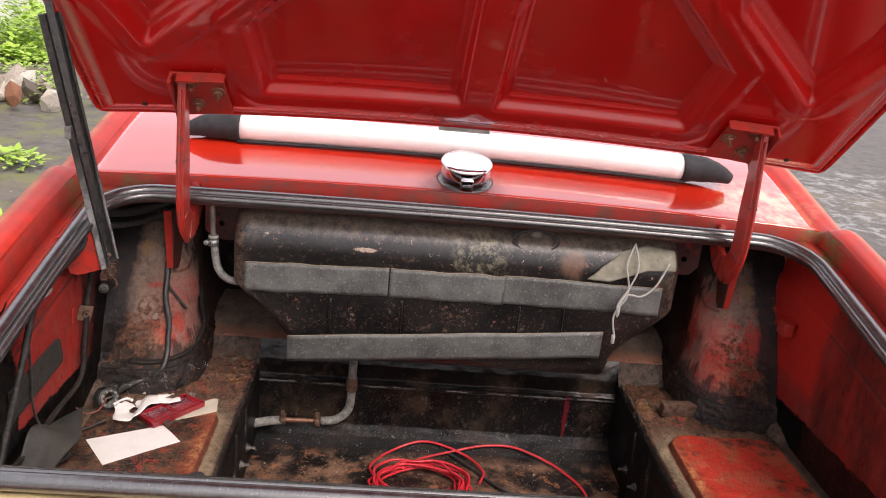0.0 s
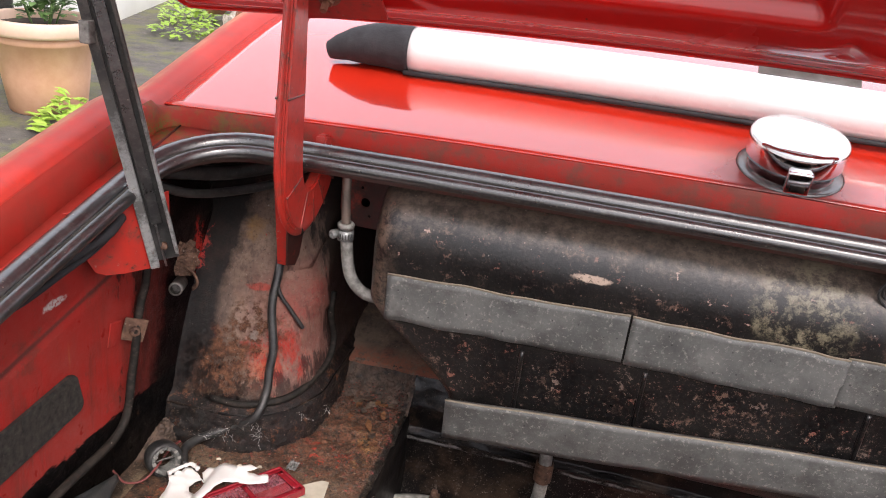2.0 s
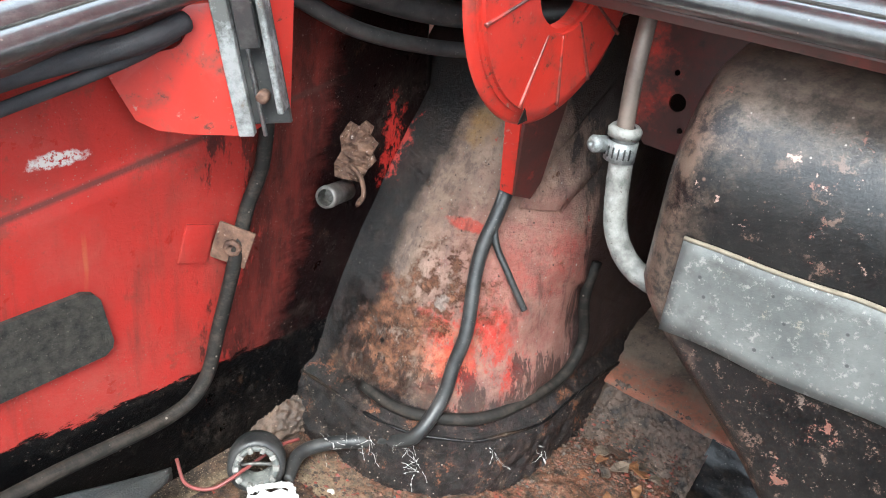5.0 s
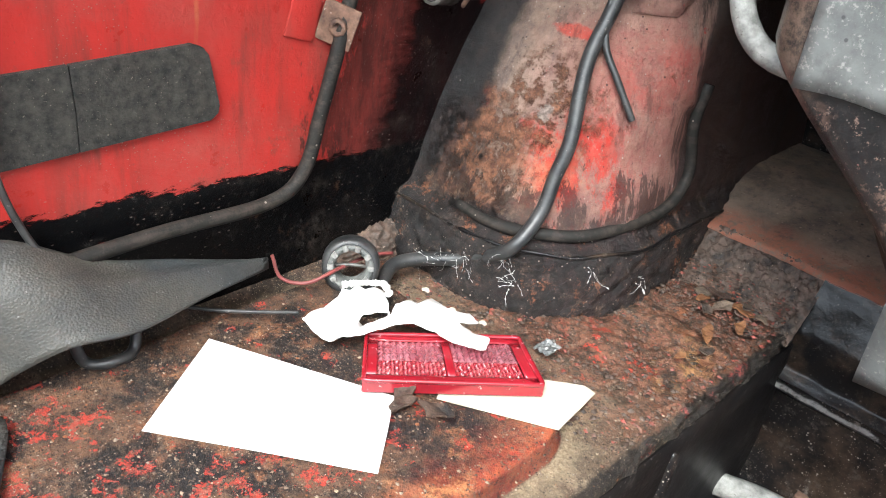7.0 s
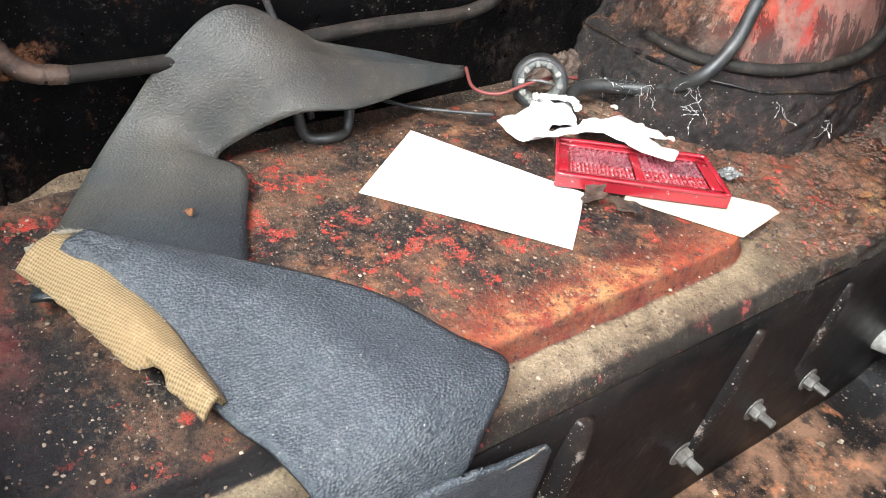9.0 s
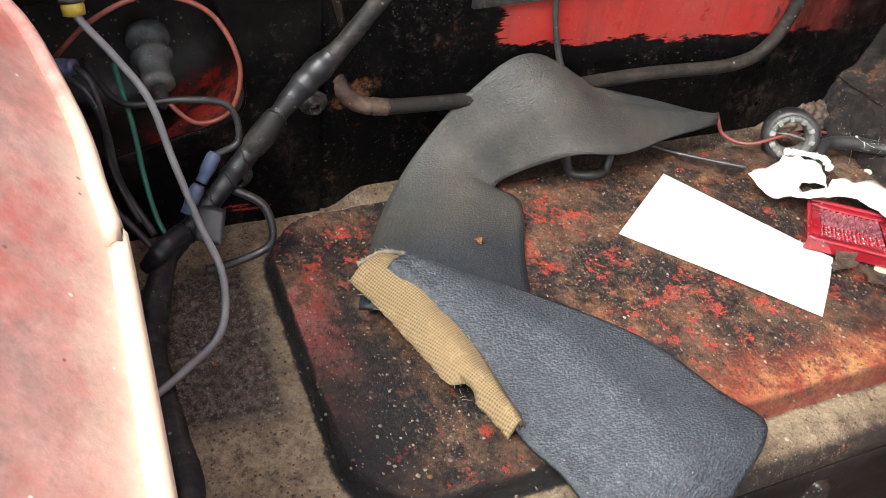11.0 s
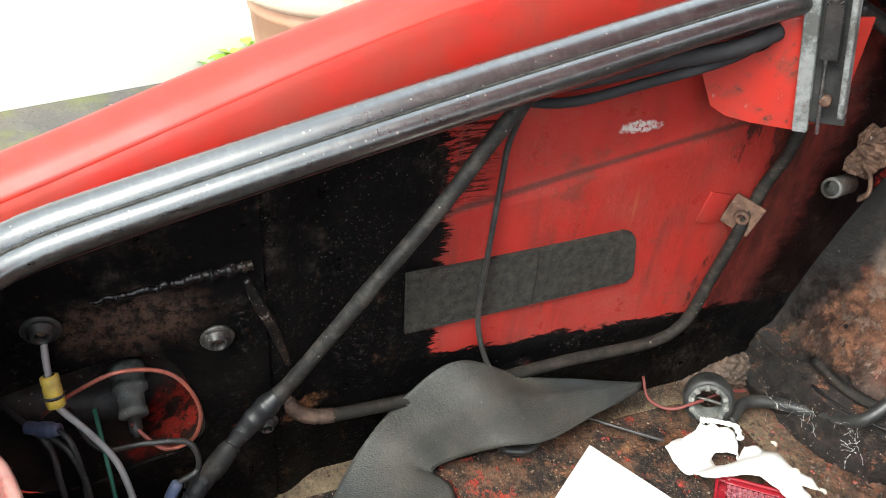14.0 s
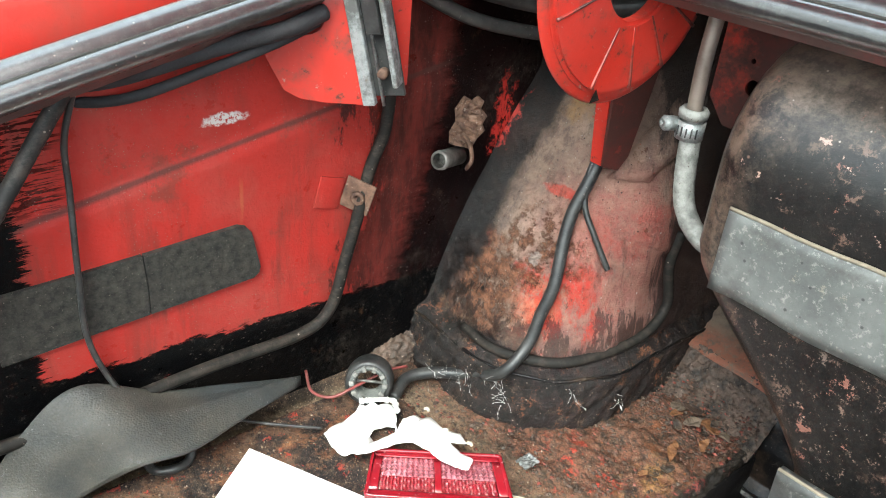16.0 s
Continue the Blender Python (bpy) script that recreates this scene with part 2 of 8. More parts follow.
    seam_red = k.mul(k.spot((-0.545, 1.228, 0.684), 0.013, 0.003, 0.045, 120, (1, 1.4, 0.40)), k.band(k.noise(120, 7, 0.8, stretch=(1, 1, 0.5)), 0.47, 0.53))
    col = k.mix(k.mul(seam_red, 0.9), col, (0.46, 0.035, 0.028))
    col = k.mix(k.mul(k.spot((-0.547, 1.016, 0.727), 0.013, 0.002, 0.022, 160, (1, 1, 3.6)), k.band(k.noise(500, 3, 0.7), 0.38, 0.5)), col, (0.52, 0.50, 0.48))
    col = k.mix(k.mul(k.spot((-0.545, 0.80, 0.645), 0.007, 0.003, 0.01, 120), 1.0), col, RUST_OR)
    if front == 0.0:
        rearward = k.mul(k.band(k.add(y, k.mul(k.add(k.noise(14, 6, 0.7), -0.5), 0.10)), 1.085, 1.045), k.band(k.noise(24, 7, 0.75, stretch=(1, 1, 0.4)), 0.30, 0.60))
        col = k.mix(k.mul(rearward, 0.8), col, (0.045, 0.016, 0.013))
        # reflection by the arch, put into the colour as a brighter red strip
        strip = k.mul(k.band(k.add(y, k.mul(k.add(k.noise(30, 6, 0.7), -0.5), 0.03)), 1.075, 1.090), k.band(k.add(z, k.mul(k.add(k.noise(30, 6, 0.7), -0.5), 0.05)), 0.60, 0.62))
        col = k.mix(k.mul(strip, 0.8), col, (0.56, 0.030, 0.022))
    r = k.band(k.noise(50, 5, 0.7), 0.3, 0.7, 0.24, 0.55)
    h = k.add(k.mul(k.noise(70, 8, 0.78), 0.7), k.mul(fine, 0.3))
    return k.done(col, r, 0, h, 0.6, 0.002, coat=0.05, coat_rough=0.14, spec=k.band(black, 0.2, 0.8, 0.16, 0.07))


def arch_paint(name, mirrored=False):
    """Greyed paint with bare red, rust round the holes and black sprayed along its foot and outer edge."""
    k = Mat(name)
    if mirrored:
        k.co = k.vec(stretch=(-1, 1, 1))
    x, y, z = k.ax(0), k.ax(1), k.ax(2)
    n, m, big = k.noise(22, 8, 0.75), k.noise(85, 8, 0.8), k.noise(9, 5, 0.6)
    c = k.mix(k.band(n, 0.36, 0.64), (0.140, 0.094, 0.074), (0.310, 0.218, 0.172))
    c = k.mix(k.mul(k.band(k.add(x, k.mul(k.add(k.noise(18, 6, 0.7), -0.5), 0.06)), -0.498, -0.520), 0.75), c, (0.030, 0.027, 0.025))
    pinkish = k.mul(k.band(k.add(x, k.mul(k.add(k.noise(22, 6, 0.7), -0.5), 0.06)), -0.462, -0.436), k.band(k.add(z, k.mul(k.add(n, -0.5), 0.05)), 0.685, 0.655))
    c = k.mix(k.mul(pinkish, 0.75), c, k.mix(k.band(m, 0.38, 0.62), (0.24, 0.100, 0.085), (0.33, 0.190, 0.155)))
    c = k.mix(k.mul(k.band(k.noise(45, 6, 0.7, stretch=(1, 1, 0.3)), 0.52, 0.66), 0.6), c, (0.075, 0.060, 0.055))
    c = k.mix(k.mul(k.spot((-0.492, 1.243, 0.722), 0.012, 0.005, 0.03, 90), 0.7), c, (0.34, 0.19, 0.06))
    dusk = k.mul(k.spot((-0.416, 1.235, 0.640), 0.060, 0.022, 0.06, 40), k.band(k.noise(40, 7, 0.75, stretch=(1, 1, 0.35)), 0.36, 0.46))
    c = k.mix(k.mul(dusk, 0.6), c, k.mix(k.band(m, 0.4, 0.6), (0.28, 0.085, 0.07), (0.33, 0.15, 0.12)))
    bare = k.mul(k.spot((-0.440, 1.205, 0.590), 0.032, 0.008, 0.07, 38, (1, 1, 0.8)), k.band(k.noise(50, 8, 0.8, stretch=(1, 1, 0.45), shift=(1, 0, 4)), 0.43, 0.52))
    glow = k.mul(k.spot((-0.455, 1.192, 0.590), 0.018, 0.008, 0.05, 60), k.band(k.noise(70, 7, 0.75, shift=(5, 0, 0)), 0.42, 0.54))
    upper = k.mul(k.spot((-0.425, 1.250, 0.655), 0.022, 0.010, 0.06, 45, (1, 0.6, 1)), k.band(k.noise(45, 7, 0.75, shift=(2, 3, 1)), 0.44, 0.56))
    tick = k.spot((-0.472, 1.2225, 0.6650), 0.0052, 0.001, 0.008, 160, (0.42, 0.42, 1.5))
    flecks = k.mul(k.band(k.noise(60, 8, 0.8, shift=(6, 1, 0)), 0.635, 0.655), k.band(z, 0.55, 0.60))
    streak = k.mul(k.spot((-0.546, 1.234, 0.690), 0.012, 0.002, 0.05, 110, (1.5, 1, 0.40)), k.band(k.noise(110, 7, 0.8, stretch=(1, 1, 0.4)), 0.46, 0.52))
    red = k.low(k.top(k.top(k.top(bare, k.mul(upper, 0.4)), k.top(flecks, k.mul(tick, 0.8))), k.mul(k.spot((-0.510, 1.195, 0.617), 0.0035, 0.0008, 0.006, 200, (1, 1, 0.4)), 1.0)), 1.0)
    if mirrored:
        red = k.low(k.top(red, k.mul(k.band(k.noise(15, 7, 0.75, stretch=(1, 1, 0.4), shift=(2, 2, 2)), 0.50, 0.54), k.band(z, 0.74, 0.66))), 1.0)
        soft = k.spot((-0.452, 1.205, 0.605), 0.034, 0.016, 0.05, 30, (1, 0.8, 0.55))
        c = k.mix(k.mul(soft, 0.85), c, k.mix(k.band(n, 0.38, 0.62), (0.46, 0.035, 0.028), (0.44, 0.14, 0.11)))
    c = k.mix(k.mul(red, 0.92), c, k.mix(k.band(m, 0.35, 0.6), (0.46, 0.026, 0.018), (0.38, 0.060, 0.042)))
    c = k.mix(k.mul(glow, 0.6), c, k.mix(k.band(m, 0.4, 0.6), (0.46, 0.13, 0.070), (0.52, 0.25, 0.15)))
    rust = k.low(k.top(k.mul(k.spot((-0.502, 1.182, 0.586), 0.040, 0.006, 0.06, 60), k.band(m, 0.42, 0.50)), k.mul(k.spot((-0.470, 1.2, 0.625), 0.032, 0.006, 0.06, 60), k.band(m, 0.50, 0.56))), 1.0)
    rust = k.low(k.top(rust, k.mul(k.band(k.noise(36, 8, 0.78, shift=(0, 3, 3)), 0.615, 0.65), 0.85)), 1.0)
    c = k.mix(k.mul(rust, 0.95), c, k.mix(k.band(k.noise(160, 6, 0.75), 0.40, 0.60), (0.060, 0.022, 0.013), (0.23, 0.105, 0.058)))
    wob = k.mul(k.add(k.noise(60, 8, 0.8), -0.5), 0.05)
    foot = k.band(k.add(z, wob), 0.5605, 0.5570)
    rim = k.band(k.add(k.add(x, k.mul(k.add(z, -0.56), -0.12)), k.mul(k.add(k.noise(24, 7, 0.7), -0.5), 0.06)), -0.514, -0.526)
    drips = k.mul(k.band(k.add(z, k.mul(k.add(k.noise(60, 6, 0.75, stretch=(1, 1, 0.15)), -0.5), 0.22)), 0.580, 0.572), 0.75)
    inner = k.mul(k.band(k.add(y, k.mul(k.add(k.noise(60, 6, 0.75, stretch=(1, 1, 0.12)), -0.5), 0.09)), 1.275, 1.285), 0.9)
    blk = k.low(k.top(k.top(foot, rim), k.top(drips, inner)), 1.0)
    c = k.mix(k.mul(blk, 0.94), c, k.mix(k.band(n, 0.50, 0.70), (0.003, 0.003, 0.004), (0.034, 0.022, 0.017)))
    scuffs = k.mul(k.mul(k.band(k.noise(90, 8, 0.82, shift=(3, 8, 1)), 0.54, 0.62), k.band(z, 0.575, 0.560)), k.band(k.noise(20, 5, 0.7, shift=(1, 0, 6)), 0.42, 0.56))
    c = k.mix(k.mul(scuffs, 0.75), c, (0.21, 0.140, 0.095))
    c = k.mix(k.mul(streak, 0.9), c, (0.50, 0.05, 0.04))
    c = k.mix(k.mul(k.mul(k.band(k.noise(48, 8, 0.8, shift=(5, 5, 5)), 0.60, 0.65), k.band(z, 0.585, 0.560)), 0.6), c, k.mix(k.band(m, 0.42, 0.58), (0.07, 0.028, 0.018), (0.22, 0.11, 0.06)))
    c = k.mix(k.mul(k.mul(k.band(k.noise(140, 8, 0.8, shift=(1, 7, 2)), 0.55, 0.62), k.band(z, 0.57, 0.55)), 0.3), c, (0.11, 0.085, 0.07))
    clean = k.inv(k.mul(blk, 0.8))
    pits = k.mul(k.band(k.noise(150, 9, 0.85, shift=(7, 7, 2)), 0.52, 0.60), k.band(k.noise(16, 6, 0.7, shift=(4, 9, 1)), 0.36, 0.58))
    c = k.mix(k.mul(k.mul(pits, clean), 0.6), c, k.mix(k.band(m, 0.42, 0.58), (0.045, 0.026, 0.020), (0.20, 0.095, 0.060)))
    c = k.mix(k.mul(k.mul(k.band(k.noise(60, 7, 0.78, stretch=(1, 1, 0.16), shift=(4, 2, 2)), 0.54, 0.62), clean), 0.45), c, (0.040, 0.026, 0.022))
    c = k.mix(k.mul(k.mul(k.grains(520, 0.07, 0.25), clean), 0.7), c, (0.36, 0.31, 0.27))
    c = k.mix(k.mul(k.mul(k.grains(1100, 0.10, 0.3), clean), 0.6), c, (0.28, 0.23, 0.2))
    c = k.mix(k.mul(k.mul(k.grains(260, 0.03, 0.16), clean), 0.9), c, (0.46, 0.42, 0.38))
    c = k.mix(k.mul(k.grains(420, 0.10, 0.24, shift=(2, 1, 0)), 0.85), c, (0.03, 0.02, 0.018))
    caked = k.band(k.add(z, k.mul(wob, 0.3)), 0.560, 0.552)
    c = k.mix(k.mul(k.mul(caked, k.band(k.noise(95, 9, 0.85, shift=(3, 1, 8)), 0.45, 0.53)), 0.85), c, (0.005, 0.004, 0.004))
    c = k.mix(k.mul(k.mul(caked, k.band(k.noise(55, 9, 0.82, shift=(8, 3, 1)), 0.56, 0.61)), 0.85), c, (0.22, 0.085, 0.040))
    c = k.mix(k.mul(k.mul(caked, k.grains(560, 0.14, 0.24, shift=(4, 0, 4))), 0.85), c, (0.38, 0.31, 0.25))
    c = k.mix(k.spot((-0.497, 1.1815, 0.586), 0.0022, 0.0005), c, (0.006, 0.005, 0.005))
    c = k.mix(k.mul(k.spot((-0.468, 1.199, 0.621), 0.005, 0.001, 0.012, 260), k.band(m, 0.42, 0.50)), c, (0.30, 0.24, 0.21))
    h = k.add(k.add(m, k.mul(k.noise(380, 5, 0.8), 0.4)), k.mul(rust, 0.35))
    return k.done(c, k.band(n, 0.3, 0.7, 0.32, 0.68), 0, h, 1.0, 0.0024, coat=k.add(k.mul(blk, 0.55), 0.05), coat_rough=0.09, spec=0.2)


def rusty_ledge(name, side, redness=0.0):
    """Oily, rusted paint on the raised panel; sandy dirt lying in the channel round it."""
    k = Mat(name)
    x, y = k.mul(k.ax(0), side), k.ax(1)
    n, m, f = k.noise(26, 8, 0.75), k.noise(75, 8, 0.75), k.noise(420, 5, 0.8)
    wob = k.mul(k.add(m, -0.5), 0.010)
    # distance out of the panel's rounded outline
    qx = k.add(k.op("ABSOLUTE", k.add(x, -0.4345)), -0.0555)
    qy = k.add(k.op("ABSOLUTE", k.add(y, -0.939)), -0.141)
    far = k.op("SQRT", k.add(k.op("POWER", k.top(qx, 0.0), 2.0), k.op("POWER", k.top(qy, 0.0), 2.0)))
    d = k.add(k.add(far, k.low(k.top(qx, qy), 0.0)), -0.032)
    pan = k.band(k.add(d, k.mul(wob, 0.3)), 0.0035, 0.0025)
    # band on the step's side: its shade put into the colour with the black paint
    step_shade = k.mul(k.band(k.add(d, k.mul(wob, 0.5)), -0.0015, 0.0005), k.band(k.add(d, k.mul(wob, 0.5)), 0.0055, 0.0035))
    # sandy channel, oily black in places
    sand = k.mix(k.band(n, 0.38, 0.62), (0.19, 0.145, 0.098), (0.47, 0.37, 0.245))
    rearward = k.mul(k.band(k.add(y, k.mul(k.add(n, -0.5), 0.05)), 0.800, 0.750), k.band(k.noise(30, 6, 0.7, shift=(3, 0, 1)), 0.36, 0.52))
    sand = k.mix(k.mul(rearward, 0.85), sand, k.mix(k.band(m, 0.4, 0.6), (0.20, 0.145, 0.090), (0.42, 0.33, 0.215)))
    sand = k.mix(k.mul(k.band(k.noise(18, 6, 0.7, shift=(1, 2, 3)), 0.52, 0.62), 0.55), sand, (0.034, 0.028, 0.024))
    oil = k.mul(k.band(k.add(y, k.mul(k.add(n, -0.5), 0.030)), 0.760, 0.752), k.mul(k.band(k.add(x, k.mul(k.add(n, -0.5), 0.05)), 0.400, 0.415), k.band(k.add(x, k.mul(k.add(m, -0.5), 0.03)), 0.507, 0.497)))
    soaked = k.mix(k.band(k.noise(230, 8, 0.85, shift=(6, 1, 2)), 0.45, 0.57), (0.008, 0.008, 0.008), (0.20, 0.175, 0.150))
    soaked = k.mix(k.mul(k.band(k.noise(20, 6, 0.7, shift=(2, 8, 2)), 0.54, 0.64), 0.55), soaked, (0.115, 0.066, 0.046))
    sand = k.mix(k.mul(oil, 0.95), sand, soaked)
    dark = k.mul(k.band(k.add(y, k.mul(k.add(n, -0.5), 0.06)), 0.745, 0.765), k.band(k.add(x, k.mul(k.add(n, -0.5), 0.04)), 0.50, 0.525))
    sand = k.mix(k.mul(dark, 0.3), sand, (0.022, 0.019, 0.018))
    sand = k.mix(k.mul(k.band(m, 0.60, 0.68), 0.6), sand, (0.20, 0.075, 0.035))
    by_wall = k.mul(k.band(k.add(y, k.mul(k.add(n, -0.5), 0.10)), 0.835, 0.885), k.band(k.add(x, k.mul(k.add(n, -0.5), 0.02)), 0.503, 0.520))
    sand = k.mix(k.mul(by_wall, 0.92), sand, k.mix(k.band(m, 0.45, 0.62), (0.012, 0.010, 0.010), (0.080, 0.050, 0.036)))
    inner = k.mul(k.band(k.add(x, k.mul(k.add(n, -0.5), 0.01)), 0.350, 0.345), k.band(k.noise(40, 7, 0.75, shift=(6, 6, 6)), 0.34, 0.56))
    sand = k.mix(k.mul(inner, 0.85), sand, (0.115, 0.080, 0.052))
    # soot and rust ground into the sand
    sand = k.mix(k.mul(k.band(k.noise(210, 9, 0.86, shift=(9, 2, 4)), 0.49, 0.58), 0.60), sand, (0.070, 0.050, 0.036))
    sand = k.mix(k.mul(k.band(k.noise(44, 8, 0.8, shift=(2, 9, 6)), 0.50, 0.62), 0.6), sand, (0.115, 0.072, 0.045))
    sand = k.mix(k.mul(k.grains(1300, 0.22, 0.3, shift=(3, 3, 3)), 0.8), sand, (0.44, 0.36, 0.25))
    # panel: black and brown, flaking to red, orange rust along its inner edge
    brown = k.mix(k.band(m, 0.40, 0.62), (0.060, 0.034, 0.022), (0.190, 0.100, 0.056))
    top = k.mix(k.band(k.noise(20, 8, 0.74, shift=(4, 4, 0)), 0.47, 0.56), (0.009, 0.008, 0.009), brown)
    top = k.mix(k.mul(k.band(k.noise(60, 8, 0.8, shift=(2, 2, 7)), 0.56, 0.62), 0.85), top, (0.010, 0.009, 0.010))
    top = k.mix(k.mul(k.band(k.noise(24, 7, 0.75, shift=(0, 9, 0)), 0.56, 0.64), 0.8), top, k.mix(k.band(m, 0.42, 0.58), (0.19, 0.065, 0.03), (0.38, 0.18, 0.08)))
    chips = k.noise(88, 8, 0.78, shift=(7, 0, 0))
    for cx, cy, rad in ((0.446, 0.894, 0.040), (0.498, 0.912, 0.026), (0.402, 0.962, 0.040), (0.490, 0.800, 0.030), (0.420, 1.09, 0.05)):
        chips = k.add(chips, k.mul(k.spot((cx * side, cy, 0.5195), rad, rad * 0.7), 0.065))
    top = k.mix(k.mul(k.band(chips, 0.605, 0.625), 0.92), top, k.mix(k.band(m, 0.40, 0.60), (0.50, 0.042, 0.025), (0.31, 0.055, 0.036)))
    if redness:
        top = k.mix(k.mul(k.band(k.add(k.noise(22, 7, 0.75, shift=(3, 3, 1)), k.mul(k.spot((0.395, 0.99, 0.52), 0.055, 0.05), 0.16)), 0.38, 0.50), 0.95), top, k.mix(k.band(n, 0.46, 0.66), (0.66, 0.040, 0.024), (0.50, 0.15, 0.07)))
    ridge = k.mul(k.band(k.add(x, k.mul(k.add(n, -0.5), 0.05)), 0.374, 0.353), k.band(k.add(y, k.mul(n, 0.06)), 0.90, 0.97))
    top = k.mix(k.mul(ridge, 0.85), top, k.mix(k.band(m, 0.42, 0.60), (0.28, 0.040, 0.022), (0.46, 0.115, 0.045)))
    bright = k.mul(k.spot((0.3535 * side, 0.990, 0.518), 0.0065, 0.003, 0.018, 90, (1, 0.16, 0.5)), k.band(m, 0.42, 0.54))
    top = k.mix(k.mul(bright, 0.7), top, (0.62, 0.33, 0.13))
    top = k.mix(k.mul(k.band(k.noise(240, 9, 0.86, shift=(1, 6, 9)), 0.51, 0.59), 0.6), top, k.mix(k.band(n, 0.40, 0.60), (0.012, 0.010, 0.011), (0.21, 0.145, 0.095)))
    rear_edge = k.mul(k.mul(k.band(y, 0.790, 0.774), k.band(k.noise(46, 7, 0.76, shift=(1, 4, 4)), 0.47, 0.55)), k.mul(k.band(x, 0.372, 0.382), k.band(x, 0.510, 0.500)))
    top = k.mix(k.mul(rear_edge, 0.85), top, k.mix(k.band(m, 0.40, 0.60), (0.34, 0.055, 0.045), (0.36, 0.150, 0.130)))
    c = k.mix(pan, sand, top)
    c = k.mix(k.mul(k.mul(step_shade, k.inv(ridge)), 0.85), c, (0.011, 0.010, 0.011))
    corner = k.mul(k.spot((0.385 * side, 0.775, 0.515), 0.018, 0.010, 0.02, 40, (0.4, 1, 0.5)), pan)
    c = k.mix(k.mul(corner, 0.9), c, (0.010, 0.010, 0.012))
    roll = k.band(k.add(x, k.mul(k.add(n, -0.5), 0.012)), 0.3275, 0.3245)
    c = k.mix(k.mul(roll, 0.92), c, k.mix(k.band(k.noise(50, 7, 0.78, shift=(8, 8, 0)), 0.58, 0.63), (0.010, 0.009, 0.009), (0.26, 0.05, 0.045)))
    wet = k.band(k.add(y, k.mul(k.add(n, -0.5), 0.12)), 1.105, 1.16)
    crust = k.mix(k.band(k.noise(95, 8, 0.82, shift=(5, 5, 1)), 0.42, 0.56), (0.018, 0.013, 0.011), (0.185, 0.080, 0.048))
    crust = k.mix(k.mul(k.band(k.noise(40, 7, 0.75, shift=(5, 0, 5)), 0.58, 0.65), 0.7), crust, (0.22, 0.075, 0.028))
    crust = k.mix(k.mul(k.mul(k.band(k.noise(70, 7, 0.78, shift=(0, 5, 5)), 0.56, 0.59), k.spot((0.375 * side, 1.175, 0.51), 0.030, 0.015, 0.02, 40)), 0.9), crust, (0.50, 0.05, 0.03))
    golden = k.mul(k.spot((0.345 * side, 1.205, 0.51), 0.012, 0.006, 0.03, 60, (1, 0.5, 1)), k.band(m, 0.48, 0.58))
    crust = k.mix(k.mul(golden, 0.7), crust, (0.44, 0.24, 0.09))
    c = k.mix(k.mul(k.mul(wet, k.inv(roll)), 0.94), c, crust)
    heap = k.noise(9, 4, 0.6, shift=(2, 1, 9))
    c = k.mix(k.mul(k.mul(k.band(k.noise(330, 8, 0.85, shift=(0, 2, 8)), 0.54, 0.62), k.band(heap, 0.42, 0.56)), 0.55), c, (0.26, 0.19, 0.13))
    c = k.mix(k.mul(k.band(k.noise(280, 8, 0.85, shift=(4, 2, 1)), 0.53, 0.60), 0.7), c, (0.012, 0.010, 0.010))
    c = k.mix(k.mul(k.mul(k.grains(750, 0.34, 0.28), k.band(heap, 0.46, 0.58)), 0.8), c, (0.34, 0.27, 0.19))
    c = k.mix(k.mul(k.grains(900, 0.05, 0.22, stretch=(1, 0.6, 1)), 0.85), c, (0.46, 0.40, 0.32))
    c = k.mix(k.mul(k.grains(300, 0.06, 0.26, shift=(1, 1, 0)), 0.85), c, (0.30, 0.12, 0.05))
    c = k.mix(k.mul(k.grains(620, 0.30, 0.3, shift=(2, 5, 0)), 0.85), c, (0.010, 0.008, 0.008))
    # crisper band, black paint and the step's shade in one colour
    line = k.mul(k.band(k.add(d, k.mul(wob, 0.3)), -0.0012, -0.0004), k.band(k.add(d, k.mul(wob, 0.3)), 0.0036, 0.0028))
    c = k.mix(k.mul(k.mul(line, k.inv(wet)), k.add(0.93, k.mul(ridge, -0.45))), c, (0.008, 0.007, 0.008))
    bank = k.mul(k.mul(k.band(k.add(d, k.mul(wob, 0.6)), 0.0038, 0.0046), k.band(k.add(d, k.mul(wob, 1.2)), 0.016, 0.008)), k.mul(k.inv(wet), k.band(m, 0.36, 0.52)))
    c = k.mix(k.mul(bank, 0.60), c, k.mix(k.band(f, 0.40, 0.60), (0.22, 0.160, 0.095), (0.46, 0.37, 0.24)))
    h = k.add(k.mul(m, 0.7), k.mul(f, 0.5))
    return k.done(c, k.band(n, 0.3, 0.7, 0.30, 0.70), 0, h, 1.0, 0.0025, coat=k.mul(k.mul(pan, k.inv(wet)), 0.30), coat_rough=0.16, spec=0.25)


